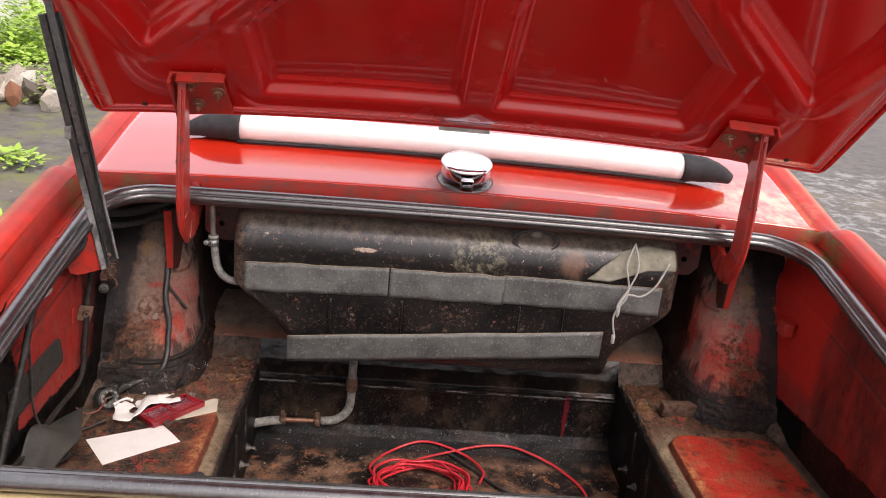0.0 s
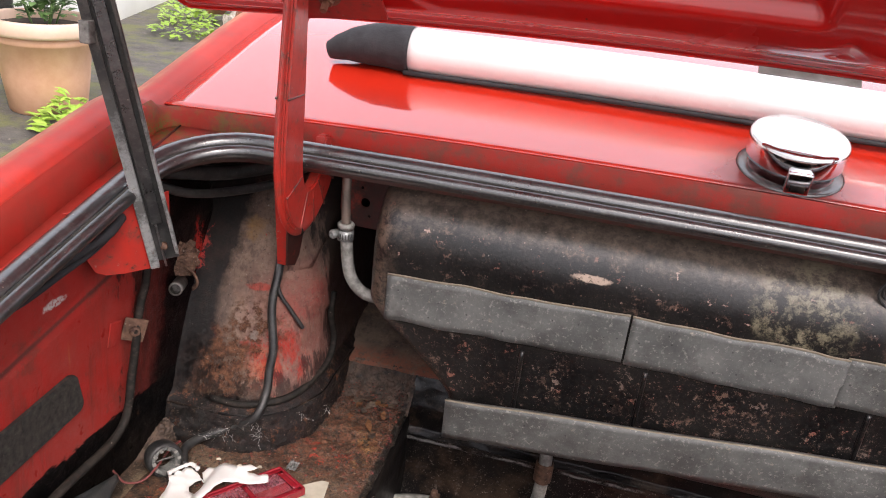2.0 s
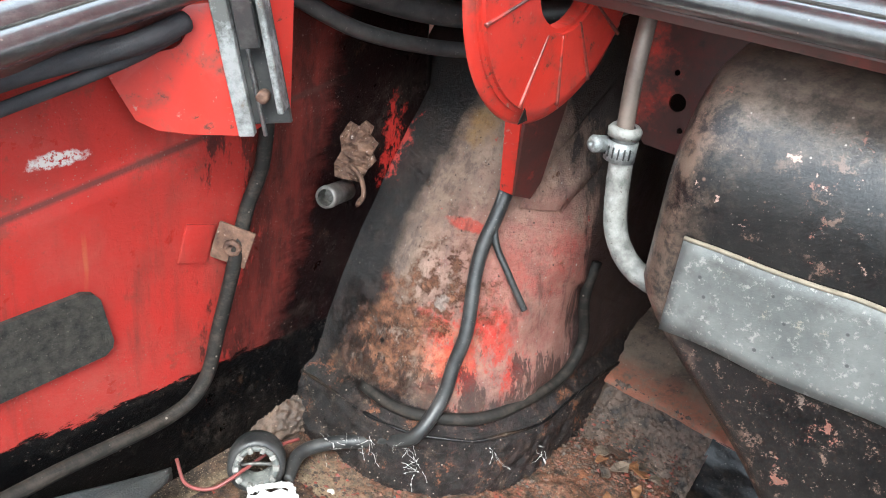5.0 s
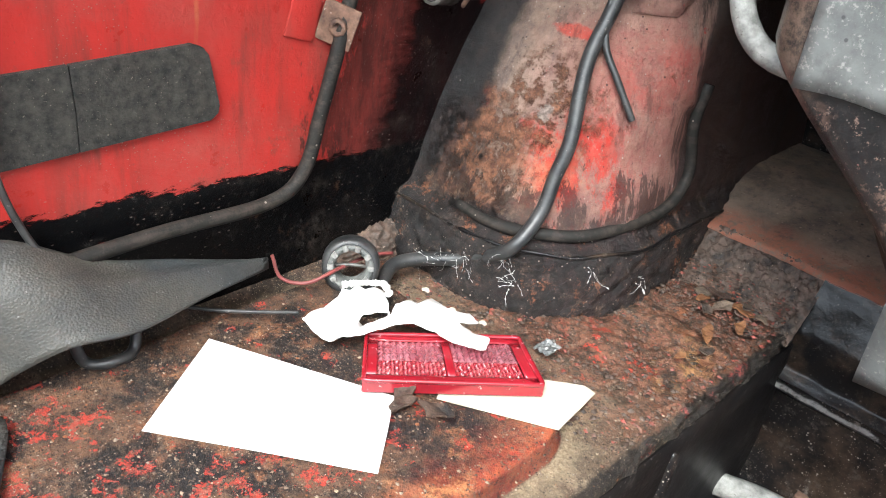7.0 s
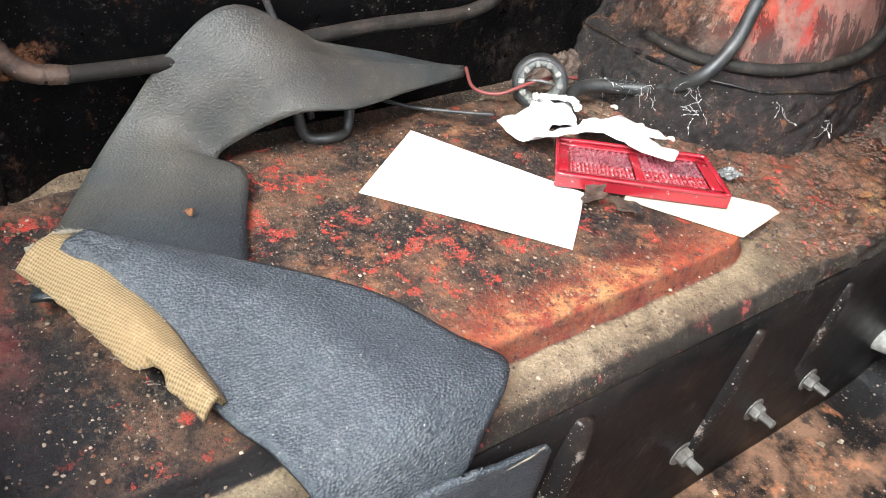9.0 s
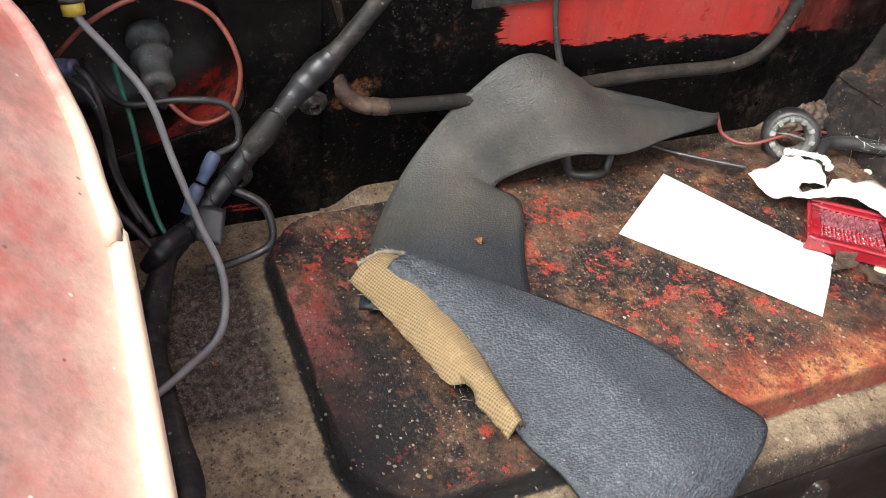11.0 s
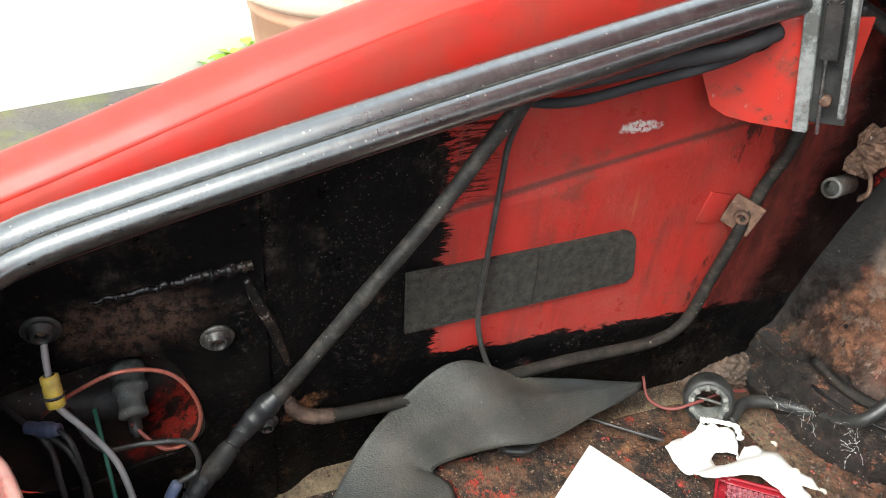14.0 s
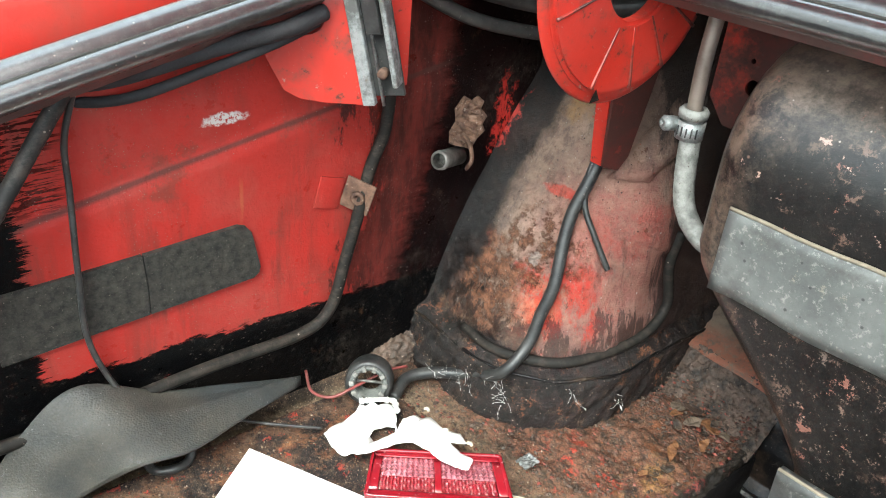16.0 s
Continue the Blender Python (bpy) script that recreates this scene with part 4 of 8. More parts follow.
MAT = dict(
    red=red_outside(), wing=red_outside("dulled_red_wing_paint", 0.95), gutter=gutter_paint(), lid=red_inside(), bracket=red_bracket(), dirty_red=red_bracket("grimy_dark_red_paint", 0.8), flange=red_bracket("blackened_red_flange_paint", 1.1),
    wall_l=side_wall_paint(0.900, 0.588, "left_side_panel_paint", 0.75, 0.95), wall_r=side_wall_paint(0.70, 0.575, "right_side_panel_paint", 0.3, 0.0),
    arch_l=arch_paint("left_arch_paint"), arch_r=arch_paint("right_arch_paint", True),
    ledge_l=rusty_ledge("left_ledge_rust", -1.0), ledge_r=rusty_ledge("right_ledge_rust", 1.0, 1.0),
    black=black_grimy("grimy_black_paint"), bulk=black_grimy("black_bulkhead_paint", 0.55, 0.24, 0.45),
    ledge_side=black_grimy("black_ledge_side_paint", 0.16, 0.36, 0.06, 0.10), bead=black_grimy("dust_rubbed_bead_paint", 0.9, 0.45, 0.25), floor=boot_floor_mat(), tank=tank_mat(), tape=tape_mat(),
    seal=rubber("weathered_black_rubber_seal", (0.008, 0.0085, 0.009), (0.13, 0.13, 0.125), 0.22, 0.30, 0.4, 1.0, 0.4, 2.0), cable=plain("dusty_black_cable", (0.014, 0.015, 0.016), (0.050, 0.049, 0.047), 0.40, 0, 70, 260, 0.12, speck=(0.13, 0.12, 0.11)),
    loom=rubber("taped_loom", (0.009, 0.0085, 0.0085), (0.078, 0.066, 0.057), 0.50, 0.50, 0.30), black_tape=rubber("wrinkled_black_tape", (0.007, 0.007, 0.0085), (0.07, 0.068, 0.068), 0.25, 0.30, 0.5), conduit=rubber("grimy_brown_conduit", (0.011, 0.010, 0.009), (0.062, 0.048, 0.039), 0.55, 0.58, 0.22),
    felt=plain("grey_black_felt_pad", (0.008, 0.008, 0.007), (0.044, 0.040, 0.033), 0.85, 0, 170, 300, 1.0, speck=(0.12, 0.105, 0.085)),
    zinc=zinc_mat(), stay=zinc_mat("grubby_zinc_stay", True), chrome=plain("chrome", (0.8, 0.8, 0.82), (0.72, 0.72, 0.75), 0.1, 1.0, 30, 60, 0.02),
    rust=plain("flaky_rust", (0.045, 0.022, 0.015), (0.17, 0.095, 0.062), 0.8, 0, 110, 210, 0.9, speck=(0.34, 0.28, 0.24)),
    steel=plain("dirty_steel", (0.05, 0.045, 0.04), (0.24, 0.23, 0.215), 0.45, 0.4, 90, 160, 0.3),
    black_iron=plain("blackened_iron", (0.008, 0.008, 0.008), (0.035, 0.033, 0.031), 0.5, 0.2, 130, 200, 0.3, speck=(0.12, 0.11, 0.10)),
    dark_steel=plain("blackened_steel", (0.018, 0.017, 0.016), (0.11, 0.105, 0.10), 0.42, 0.4, 130, 200, 0.3, speck=(0.30, 0.28, 0.25)),
    hose=plain("corroded_white_hose", (0.13, 0.127, 0.118), (0.34, 0.335, 0.31), 0.7, 0.0, 110, 260, 0.9, speck=(0.10, 0.085, 0.07)),
    copper=plain("dirty_copper_pipe", (0.22, 0.11, 0.07), (0.38, 0.2, 0.13), 0.45, 0.6, 60, 140, 0.3),
    pipe=plain("brown_steel_pipe", (0.14, 0.11, 0.09), (0.24, 0.19, 0.16), 0.5, 0.3, 60, 140, 0.3),
    flake_pale=plain("pale_brown_flake", (0.075, 0.052, 0.038), (0.19, 0.14, 0.10), 0.7, 0, 120, 300, 0.6, speck=(0.06, 0.03, 0.02)), flake_orange=plain("orange_rust_flake", (0.09, 0.032, 0.014), (0.24, 0.11, 0.04), 0.7, 0, 120, 300, 0.6, speck=(0.10, 0.04, 0.02)),
    rust_crust=plain("wet_brown_rust_crust", (0.010, 0.008, 0.007), (0.140, 0.092, 0.066), 0.6, 0, 60, 210, 1.0, speck=(0.26, 0.20, 0.15)),
    edge_dust=plain("settled_tan_dust", (0.16, 0.135, 0.10), (0.27, 0.23, 0.17), 0.9, 0, 90, 300, 0.5),
    frayed=plain("grey_tan_frayed_thread", (0.11, 0.098, 0.080), (0.30, 0.265, 0.205), 0.9, 0, 160, 400, 0.7),
    vinyl=vinyl_mat(), vinyl_dull=vinyl_mat("dusty_slate_vinyl", (0.013, 0.016, 0.019), (0.034, 0.041, 0.047), 0.45, 0.50), hessian=hessian_mat(), lens=lens_mat(), prism=plain("prisms_with_painted_reflection", (0.70, 0.36, 0.41), (0.52, 0.15, 0.20), 0.26, 0.85, 160, 240, 0.1), lens_rim=plain("clear_red_rim_plastic", (0.30, 0.010, 0.020), (0.22, 0.010, 0.018), 0.16, 0, 60, 120, 0.1, coat=0.6, speck=(0.5, 0.25, 0.25)),
    paper=paper_mat(),
    card=plain("cream_card", (0.44, 0.40, 0.31), (0.60, 0.56, 0.46), 0.7, 0, 30, 120, 0.2),
    grey_plastic=plain("dusty_grey_plastic", (0.075, 0.080, 0.076), (0.20, 0.205, 0.19), 0.55, 0, 120, 200, 0.3, speck=(0.42, 0.40, 0.35)),
    white_tube=plain("white_gloss_cover", (0.82, 0.81, 0.80), (0.74, 0.72, 0.71), 0.22, 0, 12, 60, 0.06, coat=0.6),
    fabric=plain("black_fabric", (0.012, 0.012, 0.014), (0.028, 0.028, 0.032), 0.8, 0, 40, 300, 0.5),
    red_wire=plain("red_cable_plastic", (0.66, 0.03, 0.05), (0.55, 0.03, 0.04), 0.35, 0, 60, 100, 0.05, coat=0.3),
    dark_red_wire=plain("dull_red_wire", (0.22, 0.05, 0.045), (0.15, 0.05, 0.045), 0.5, 0, 60, 100, 0.1),
    orange_wire=plain("pale_red_wire", (0.36, 0.10, 0.07), (0.22, 0.075, 0.055), 0.45, 0, 60, 100, 0.1),
    green_wire=plain("green_wire", (0.02, 0.16, 0.10), (0.03, 0.11, 0.08), 0.5, 0, 60, 100, 0.1),
    grey_wire=plain("grey_cable", (0.16, 0.16, 0.165), (0.23, 0.23, 0.23), 0.45, 0, 60, 100, 0.1),
    white_wire=plain("dirty_white_wire", (0.5, 0.5, 0.47), (0.36, 0.35, 0.32), 0.5, 0, 60, 100, 0.1),
    yellow=plain("yellow_sleeve", (0.62, 0.46, 0.05), (0.36, 0.27, 0.07), 0.5, 0, 90, 140, 0.2),
    blue=plain("blue_connector", (0.06, 0.08, 0.16), (0.11, 0.13, 0.2), 0.45, 0, 60, 120, 0.2),
    rag=plain("mossy_grey_rag", (0.20, 0.19, 0.14), (0.36, 0.34, 0.27), 0.9, 0, 45, 160, 0.7, speck=(0.10, 0.09, 0.06)),
    pot=plain("terracotta_plastic", (0.55, 0.30, 0.19), (0.64, 0.38, 0.26), 0.55, 0, 8, 80, 0.12),
    rim=plain("pale_pot_rim", (0.66, 0.46, 0.35), (0.74, 0.56, 0.45), 0.5, 0, 8, 80, 0.1),
    soil=plain("dark_soil", (0.04, 0.03, 0.022), (0.08, 0.06, 0.045), 0.95, 0, 30, 60, 0.8),
    web=plain("cobweb", (0.42, 0.41, 0.39), (0.55, 0.54, 0.52), 0.9, 0, 40, 60, 0.1),
    asphalt=asphalt_mat(), white_wall=wall_white_mat(),
    leaf=leaf_mat("bright_weed_leaf", (0.26, 0.44, 0.04), (0.40, 0.58, 0.09)), leaf_pot=leaf_mat("pot_plant_leaf", (0.07, 0.16, 0.04), (0.16, 0.26, 0.10)),
    crumbs=island_mat("rust_crumbs", [(0.12, 0.05, 0.025), (0.05, 0.032, 0.025), (0.36, 0.29, 0.20), (0.07, 0.04, 0.03), (0.22, 0.17, 0.12), (0.10, 0.06, 0.04), (0.38, 0.32, 0.24), (0.02, 0.018, 0.016)]),
    stone=island_mat("rubble_stone", [(0.42, 0.38, 0.33), (0.34, 0.14, 0.08), (0.60, 0.56, 0.50), (0.10, 0.09, 0.08), (0.46, 0.24, 0.15)], 0.8, True),
    tail_red=recess_mat(), crust=black_grimy("crusty_black_ramp", 0.15, 0.25, 0.5), brown=shelf_mat(),
    rear_in=faded_panel_lit_edge(), crumbs_dark=island_mat("dark_rust_flakes", [(0.09, 0.035, 0.02), (0.03, 0.022, 0.018), (0.16, 0.06, 0.03), (0.05, 0.03, 0.022), (0.20, 0.13, 0.085), (0.24, 0.045, 0.03), (0.02, 0.016, 0.015)], 0.55),
)


# ---------------------------------------------------------------- mesh helpers
def part(name, bm, material, parent=None, label="", smooth=True, solid=0.0):
    """Links a bmesh as one mesh object, under a thing or a part."""
    me = bpy.data.meshes.new(name)
    bmesh.ops.recalc_face_normals(bm, faces=bm.faces)
    bm.to_mesh(me)
    bm.free()
    if smooth:
        me.polygons.foreach_set("use_smooth", [True] * len(me.polygons))
    me.materials.append(material)
    ob = new(name, me)
    if parent is not None:
        ob.parent = parent
        ob.matrix_parent_inverse = Matrix.Translation(base_of(parent)).inverted()
    if label:
        tagged(ob, label)
    if solid:
        s = ob.modifiers.new("thickness", "SOLIDIFY")
        s.thickness, s.offset = solid, 0.0
    return ob


def base_of(ob):
    """Where a thing's Empty stands; parts are drawn in world places, so theirs is the origin."""
    return ob.location.copy() if ob.type == "EMPTY" else Vector((0, 0, 0))


def thing(name, at, label, category, group="", kind=""):
    ob = new(name)
    ob.empty_display_size = 0.05
    ob.location = at
    return tagged(ob, label, category, group, kind)


def sstep(a, b, x):
    t = min(1.0, max(0.0, (x - a) / (b - a)))
    return t * t * (3 - 2 * t)


def lerp(a, b, t):
    return a + (b - a) * t


def catmull(pts, n, closed=False):
    """A smooth line of n points through the given ones."""
    P = [Vector(p) for p in pts]
    m = len(P) if closed else len(P) - 1
    out = []
    for i in range(n):
        s = i * m / (n if closed else n - 1)
        j = min(int(s), m - 1)
        t = s - j
        if closed:
            a, b, c, d = (P[(j + q) % len(P)] for q in (-1, 0, 1, 2))
        else:
            b, c = P[j], P[j + 1]
            a = P[j - 1] if j else b * 2 - c
            d = P[j + 2] if j + 2 < len(P) else c * 2 - b
        out.append(0.5 * (2 * b + (c - a) * t + (2 * a - 5 * b + 4 * c - d) * t * t + (3 * b - a - 3 * c + d) * t ** 3))
    return out


def sheet(fn, nu, nv, closed_u=False, bm=None):
    """A grid of quads: fn(u, v) for u and v from 0 to 1."""
    bm = bm or bmesh.new()
    rows = [[bm.verts.new(fn(i / (nu if closed_u else nu - 1), j / (nv - 1))) for i in range(nu)] for j in range(nv)]
    for j in range(nv - 1):
        for i in range(nu if closed_u else nu - 1):
            bm.faces.new((rows[j][i], rows[j][(i + 1) % nu], rows[j + 1][(i + 1) % nu], rows[j + 1][i]))
    return bm


def tube(pts, r, seg=10, n=None, closed=False, flat=1.0, radii=None, bm=None, smooth_line=True, up=None):
    """A round pipe along a line; radii(t) scales r; flat squeezes it along up."""
    line = catmull(pts, n or max(8, 6 * len(pts)), closed) if smooth_line else [Vector(p) for p in pts]
    bm = bm or bmesh.new()
    rings, nrm = [], None
    cnt = len(line)
    for i, p in enumerate(line):
        a, b = (line[(i - 1) % cnt], line[(i + 1) % cnt]) if closed else (line[max(i - 1, 0)], line[min(i + 1, cnt - 1)])
        d = (b - a).normalized()
        if up is not None:
            side = d.cross(Vector(up)).normalized()
            nrm = side.cross(d).normalized()
        else:
            if nrm is None:
                nrm = d.orthogonal().normalized()
            nrm = (nrm - d * nrm.dot(d)).normalized()
            side = d.cross(nrm)
        rr = r * (radii(i / max(1, cnt - 1)) if radii else 1.0)
        rings.append([bm.verts.new(p + (nrm * math.cos(2 * math.pi * k / seg) * flat + side * math.sin(2 * math.pi * k / seg)) * rr) for k in range(seg)])
    for i in range(cnt if closed else cnt - 1):
        A, B = rings[i], rings[(i + 1) % cnt]
        for k in range(seg):
            bm.faces.new((A[k], A[(k + 1) % seg], B[(k + 1) % seg], B[k]))
    if not closed:
        bm.faces.new(rings[0])
        bm.faces.new(rings[-1])
    return bm


def rbox(c, size, bevel=0.002, m=None, bm=None):
    """A box with rounded edges, turned by m about its middle."""
    b2 = bmesh.new()
    bmesh.ops.create_cube(b2, size=1.0)
    for v in b2.verts:
        v.co = Vector((v.co.x * size[0], v.co.y * size[1], v.co.z * size[2]))
    if bevel:
        bmesh.ops.bevel(b2, geom=list(b2.edges), offset=bevel, segments=2, affect="EDGES", profile=0.6)
    mm = Matrix.Translation(c) @ (m.to_4x4() if m is not None else Matrix())
    b2.transform(mm)
    if bm is None:
        return b2
    me = bpy.data.meshes.new("tmp")
    b2.to_mesh(me)
    b2.free()
    bm.from_mesh(me)
    bpy.data.meshes.remove(me)
    return bm


def lathe(profile, seg=32, m=None, bm=None):
    """Turns (radius, height) pairs about the z axis; closed where the radius is 0."""
    bm = bm or bmesh.new()
    m = m or Matrix()
    rings = []
    for r, h in profile:
        if r < 1e-6:
            rings.append([bm.verts.new(m @ Vector((0, 0, h)))])
        else:
            rings.append([bm.verts.new(m @ Vector((r * math.cos(2 * math.pi * k / seg), r * math.sin(2 * math.pi * k / seg), h))) for k in range(seg)])
    for A, B in zip(rings, rings[1:]):
        for k in range(seg):
            q = (k + 1) % seg
            if len(A) == 1 and len(B) > 1:
                bm.faces.new((A[0], B[q], B[k]))
            elif len(B) == 1 and len(A) > 1:
                bm.faces.new((A[k], A[q], B[0]))
            elif len(A) > 1:
                bm.faces.new((A[k], A[q], B[q], B[k]))
    return bm


def toward(at, axis):
    """A turn that lays z along axis, standing at a place."""
    return Matrix.Translation(at) @ Vector(axis).to_track_quat("Z", "Y").to_matrix().to_4x4()


def plate(loops, to3d, thick, bm=None):
    """A flat plate with holes: the first loop is its outline; to3d(a, b) gives the place, thick the offset vector."""
    bm = bm or bmesh.new()
    edges = []
    for lp in loops:
        vs = [bm.verts.new(to3d(a, b)) for a, b in lp]
        edges += [bm.edges.new((vs[i], vs[(i + 1) % len(vs)])) for i in range(len(vs))]
    got = bmesh.ops.triangle_fill(bm, use_beauty=True, use_dissolve=False, edges=edges)
    faces = [f for f in got["geom"] if isinstance(f, bmesh.types.BMFace)]
    ex = bmesh.ops.extrude_face_region(bm, geom=faces)
    for v in [g for g in ex["geom"] if isinstance(g, bmesh.types.BMVert)]:
        v.co += Vector(thick)
    return bm


def rrect(x0, x1, y0, y1, r, n=6):
    out = []
    for cx, cy, a0 in ((x1 - r, y1 - r, 0), (x0 + r, y1 - r, 90), (x0 + r, y0 + r, 180), (x1 - r, y0 + r, 270)):
        out += [(cx + r * math.cos(radians(a0 + 90 * k / n)), cy + r * math.sin(radians(a0 + 90 * k / n))) for k in range(n + 1)]
    return out


def circle(cx, cy, r, n=20):
    return [(cx + r * math.cos(2 * math.pi * k / n), cy + r * math.sin(2 * math.pi * k / n)) for k in range(n)]


def inside(p, poly):
    """Signed distance to a polygon: positive inside."""
    x, y = p
    d, c = 1e9, False
    for i in range(len(poly)):
        (x0, y0), (x1, y1) = poly[i - 1], poly[i]
        ex, ey = x1 - x0, y1 - y0
        t = min(1, max(0, ((x - x0) * ex + (y - y0) * ey) / (ex * ex + ey * ey + 1e-12)))
        d = min(d, math.hypot(x - x0 - t * ex, y - y0 - t * ey))
        if (y0 > y) != (y1 > y) and x < (x1 - x0) * (y - y0) / (y1 - y0) + x0:
            c = not c
    return d if c else -d


def bolt(name, at, axis, parent, r=0.007, material=None, washer=True):
    """A hexagon bolt head with its washer and thread."""
    m = toward(at, axis)
    bm = bmesh.new()
    if washer:
        lathe([(0, 0), (r * 1.5, 0), (r * 1.55, 0.0008), (r * 1.5, 0.0018), (0, 0.0018)], 20, m, bm)
    lathe([(r * 0.98, 0.001), (r, 0.002), (r, 0.0055), (r * 0.86, 0.0068), (r * 0.5, 0.0068), (r * 0.48, 0.015), (0, 0.0155)], 6, m, bm)
    return part(name, bm, material or MAT["steel"], parent, smooth=False)


def hollow_bolt(name, at, axis, parent, r=0.005, material=None):
    """A flanged nut on the open end of a stud, with a loose washer under it."""
    m = toward(at, axis) @ Matrix.Rotation(radians(7), 4, "X")
    ob = part(name, lathe([(r * 0.60, 0.002), (r * 0.64, 0.0056), (r * 0.76, 0.0062), (r * 0.92, 0.0056), (r * 0.96, 0.0036), (r * 1.22, 0.0030), (r * 1.26, 0.0015), (0, 0.0012)], 18, m), material or MAT["steel"], parent)
    part("washer", lathe([(r * 0.8, 0.0002), (r * 1.66, 0.0), (r * 1.72, 0.0010), (r * 1.62, 0.0019), (r * 0.8, 0.0015)], 26, m), material or MAT["steel"], ob)
    part("stud", lathe([(0, 0.002), (r * 0.42, 0.002), (r * 0.40, 0.0032), (0, 0.0034)], 10, m), MAT["rust"], ob)
    return ob


def rough_z(x, y, amount, scale=60):
    return amount * noise.fractal(Vector((x * scale, y * scale, 0.3)), 0.8, 2.2, 4)


# ---------------------------------------------------------------- the car
car = thing("car", (0, 0.9, 0), "old red two-seater car with its empty rusty boot open", "car")


def zrim(y):
    d = 1.175 - y
    return 0.82 - 0.19 * d - 0.074 * d * d if d > 0 else 0.82 - 0.19 * d


def opening(wf, wr, yf, yr, r, dz=0.0, n=10, side=14):
    """A closed loop round the boot opening, its corners rounded, at the height of the rim."""
    out = []
    corners = ((1, yf, 0), (-1, yf, 90), (-1, yr, 180), (1, yr, 270))
    for k, (sx, yc, a0) in enumerate(corners):
        w = wf if yc == yf else wr
        cx, cy = sx * (w - r), yc + (-r if yc == yf else r)
        arc = [(cx + r * math.cos(radians(a0 + 90 * q / n)), cy + r * math.sin(radians(a0 + 90 * q / n))) for q in range(n + 1)]
        if out:
            (xa, ya), (xb, yb) = out[-1], arc[0]
            out += [(lerp(xa, xb, q / side), lerp(ya, yb, q / side)) for q in range(1, side)]
        out += arc
    (xa, ya), (xb, yb) = out[-1], out[0]
    out += [(lerp(xa, xb, q / side), lerp(ya, yb, q / side)) for q in range(1, side)]
    return [Vector((x, y, zrim(y) + dz + 0.006 * (1 - (x / 0.55) ** 2) * sstep(1.0, 1.17, y))) for x, y in out]


def loops_sheet(loops):
    """Quads between loops of equal count."""
    bm = bmesh.new()
    rows = [[bm.verts.new(p) for p in lp] for lp in loops]
    for A, B in zip(rows, rows[1:]):
        for i in range(len(A)):
            j = (i + 1) % len(A)
            bm.faces.new((A[i], A[j], B[j], B[i]))
    return bm


def step_h(y):
    return lerp(0.006, 0.034, sstep(0.62, 0.95, y))


rim_loop = opening(0.527, 0.512, 1.178, 0.650, 0.075)
seal = part("weatherstrip", tube(opening(0.527, 0.524, 1.178, 0.641, 0.078, 0.0095), 0.0092, 14, closed=True, flat=0.95, smooth_line=False, up=(0, 0, 1)), MAT["seal"], car, "weathered black rubber seal round the boot opening")
part("seal_lip", tube(opening(0.5150, 0.5120, 1.1660, 0.6530, 0.068, 0.0068), 0.0064, 12, closed=True, smooth_line=False, up=(0, 0, 1)), MAT["seal"], seal)
part("seal_seam", tube(opening(0.5155, 0.5125, 1.1665, 0.6525, 0.068, 0.0130), 0.0010, 6, closed=True, smooth_line=False, up=(0, 0, 1)), MAT["felt"], seal)
part("inner_flange", loops_sheet([opening(0.521, 0.518, 1.172, 0.646, 0.072, 0.004), opening(0.520, 0.517, 1.171, 0.647, 0.072, -0.002), opening(0.523, 0.520, 1.173, 0.645, 0.072, -0.006)]), MAT["flange"], car, smooth=False, solid=0.0015)

outer = opening(0.566, 0.556, 1.212, 0.612, 0.02, -0.004)
outer_mid = opening(0.552, 0.542, 1.200, 0.624, 0.05, -0.005)
part("gutter", loops_sheet([opening(0.524, 0.518, 1.175, 0.645, 0.074, -0.002), outer_mid, outer]), MAT["gutter"], car, "mossy dirty red gutter", solid=0.002)
def deck_z(x, y):
    return 0.84 + 0.014 * (1 - (x / 0.566) ** 2) + 0.24 * (y - 1.212) - 0.35 * max(0, y - 1.36) ** 2


def top_z(p):
    """The height of the step's upper edge: the deck in front, the wings at the sides."""
    side = p.z + step_h(p.y)
    return lerp(side, deck_z(p.x, 1.2145), sstep(1.185, 1.205, p.y))


step_top = [Vector((p.x, p.y, top_z(p))) for p in outer]
part("gutter_step", loops_sheet([outer, [a.lerp(b, 0.85) for a, b in zip(outer, step_top)], [p + Vector((0.004 * (1 if p.x > 0 else -1) * (abs(p.x) > 0.55), 0.003 * (p.y > 1.2) - 0.004 * (p.y < 0.62), 0.001)) for p in step_top]]), MAT["gutter"], car)


def deck_fn(u, v):
    x = lerp(-0.570, 0.570, u)
    y = lerp(1.2145, 1.50, min(1, v / 0.9))
    z = deck_z(x, y)
    if v > 0.9:
        y, z = 1.50 + 0.012 * math.sin((v - 0.9) * 10 * math.pi / 2), z - 0.10 * ((v - 0.9) / 0.1) ** 2
    return (x, y, z + 0.0012)


part("rear_deck", sheet(deck_fn, 60, 40), MAT["red"], car, "glossy red rear deck panel", solid=0.0016)

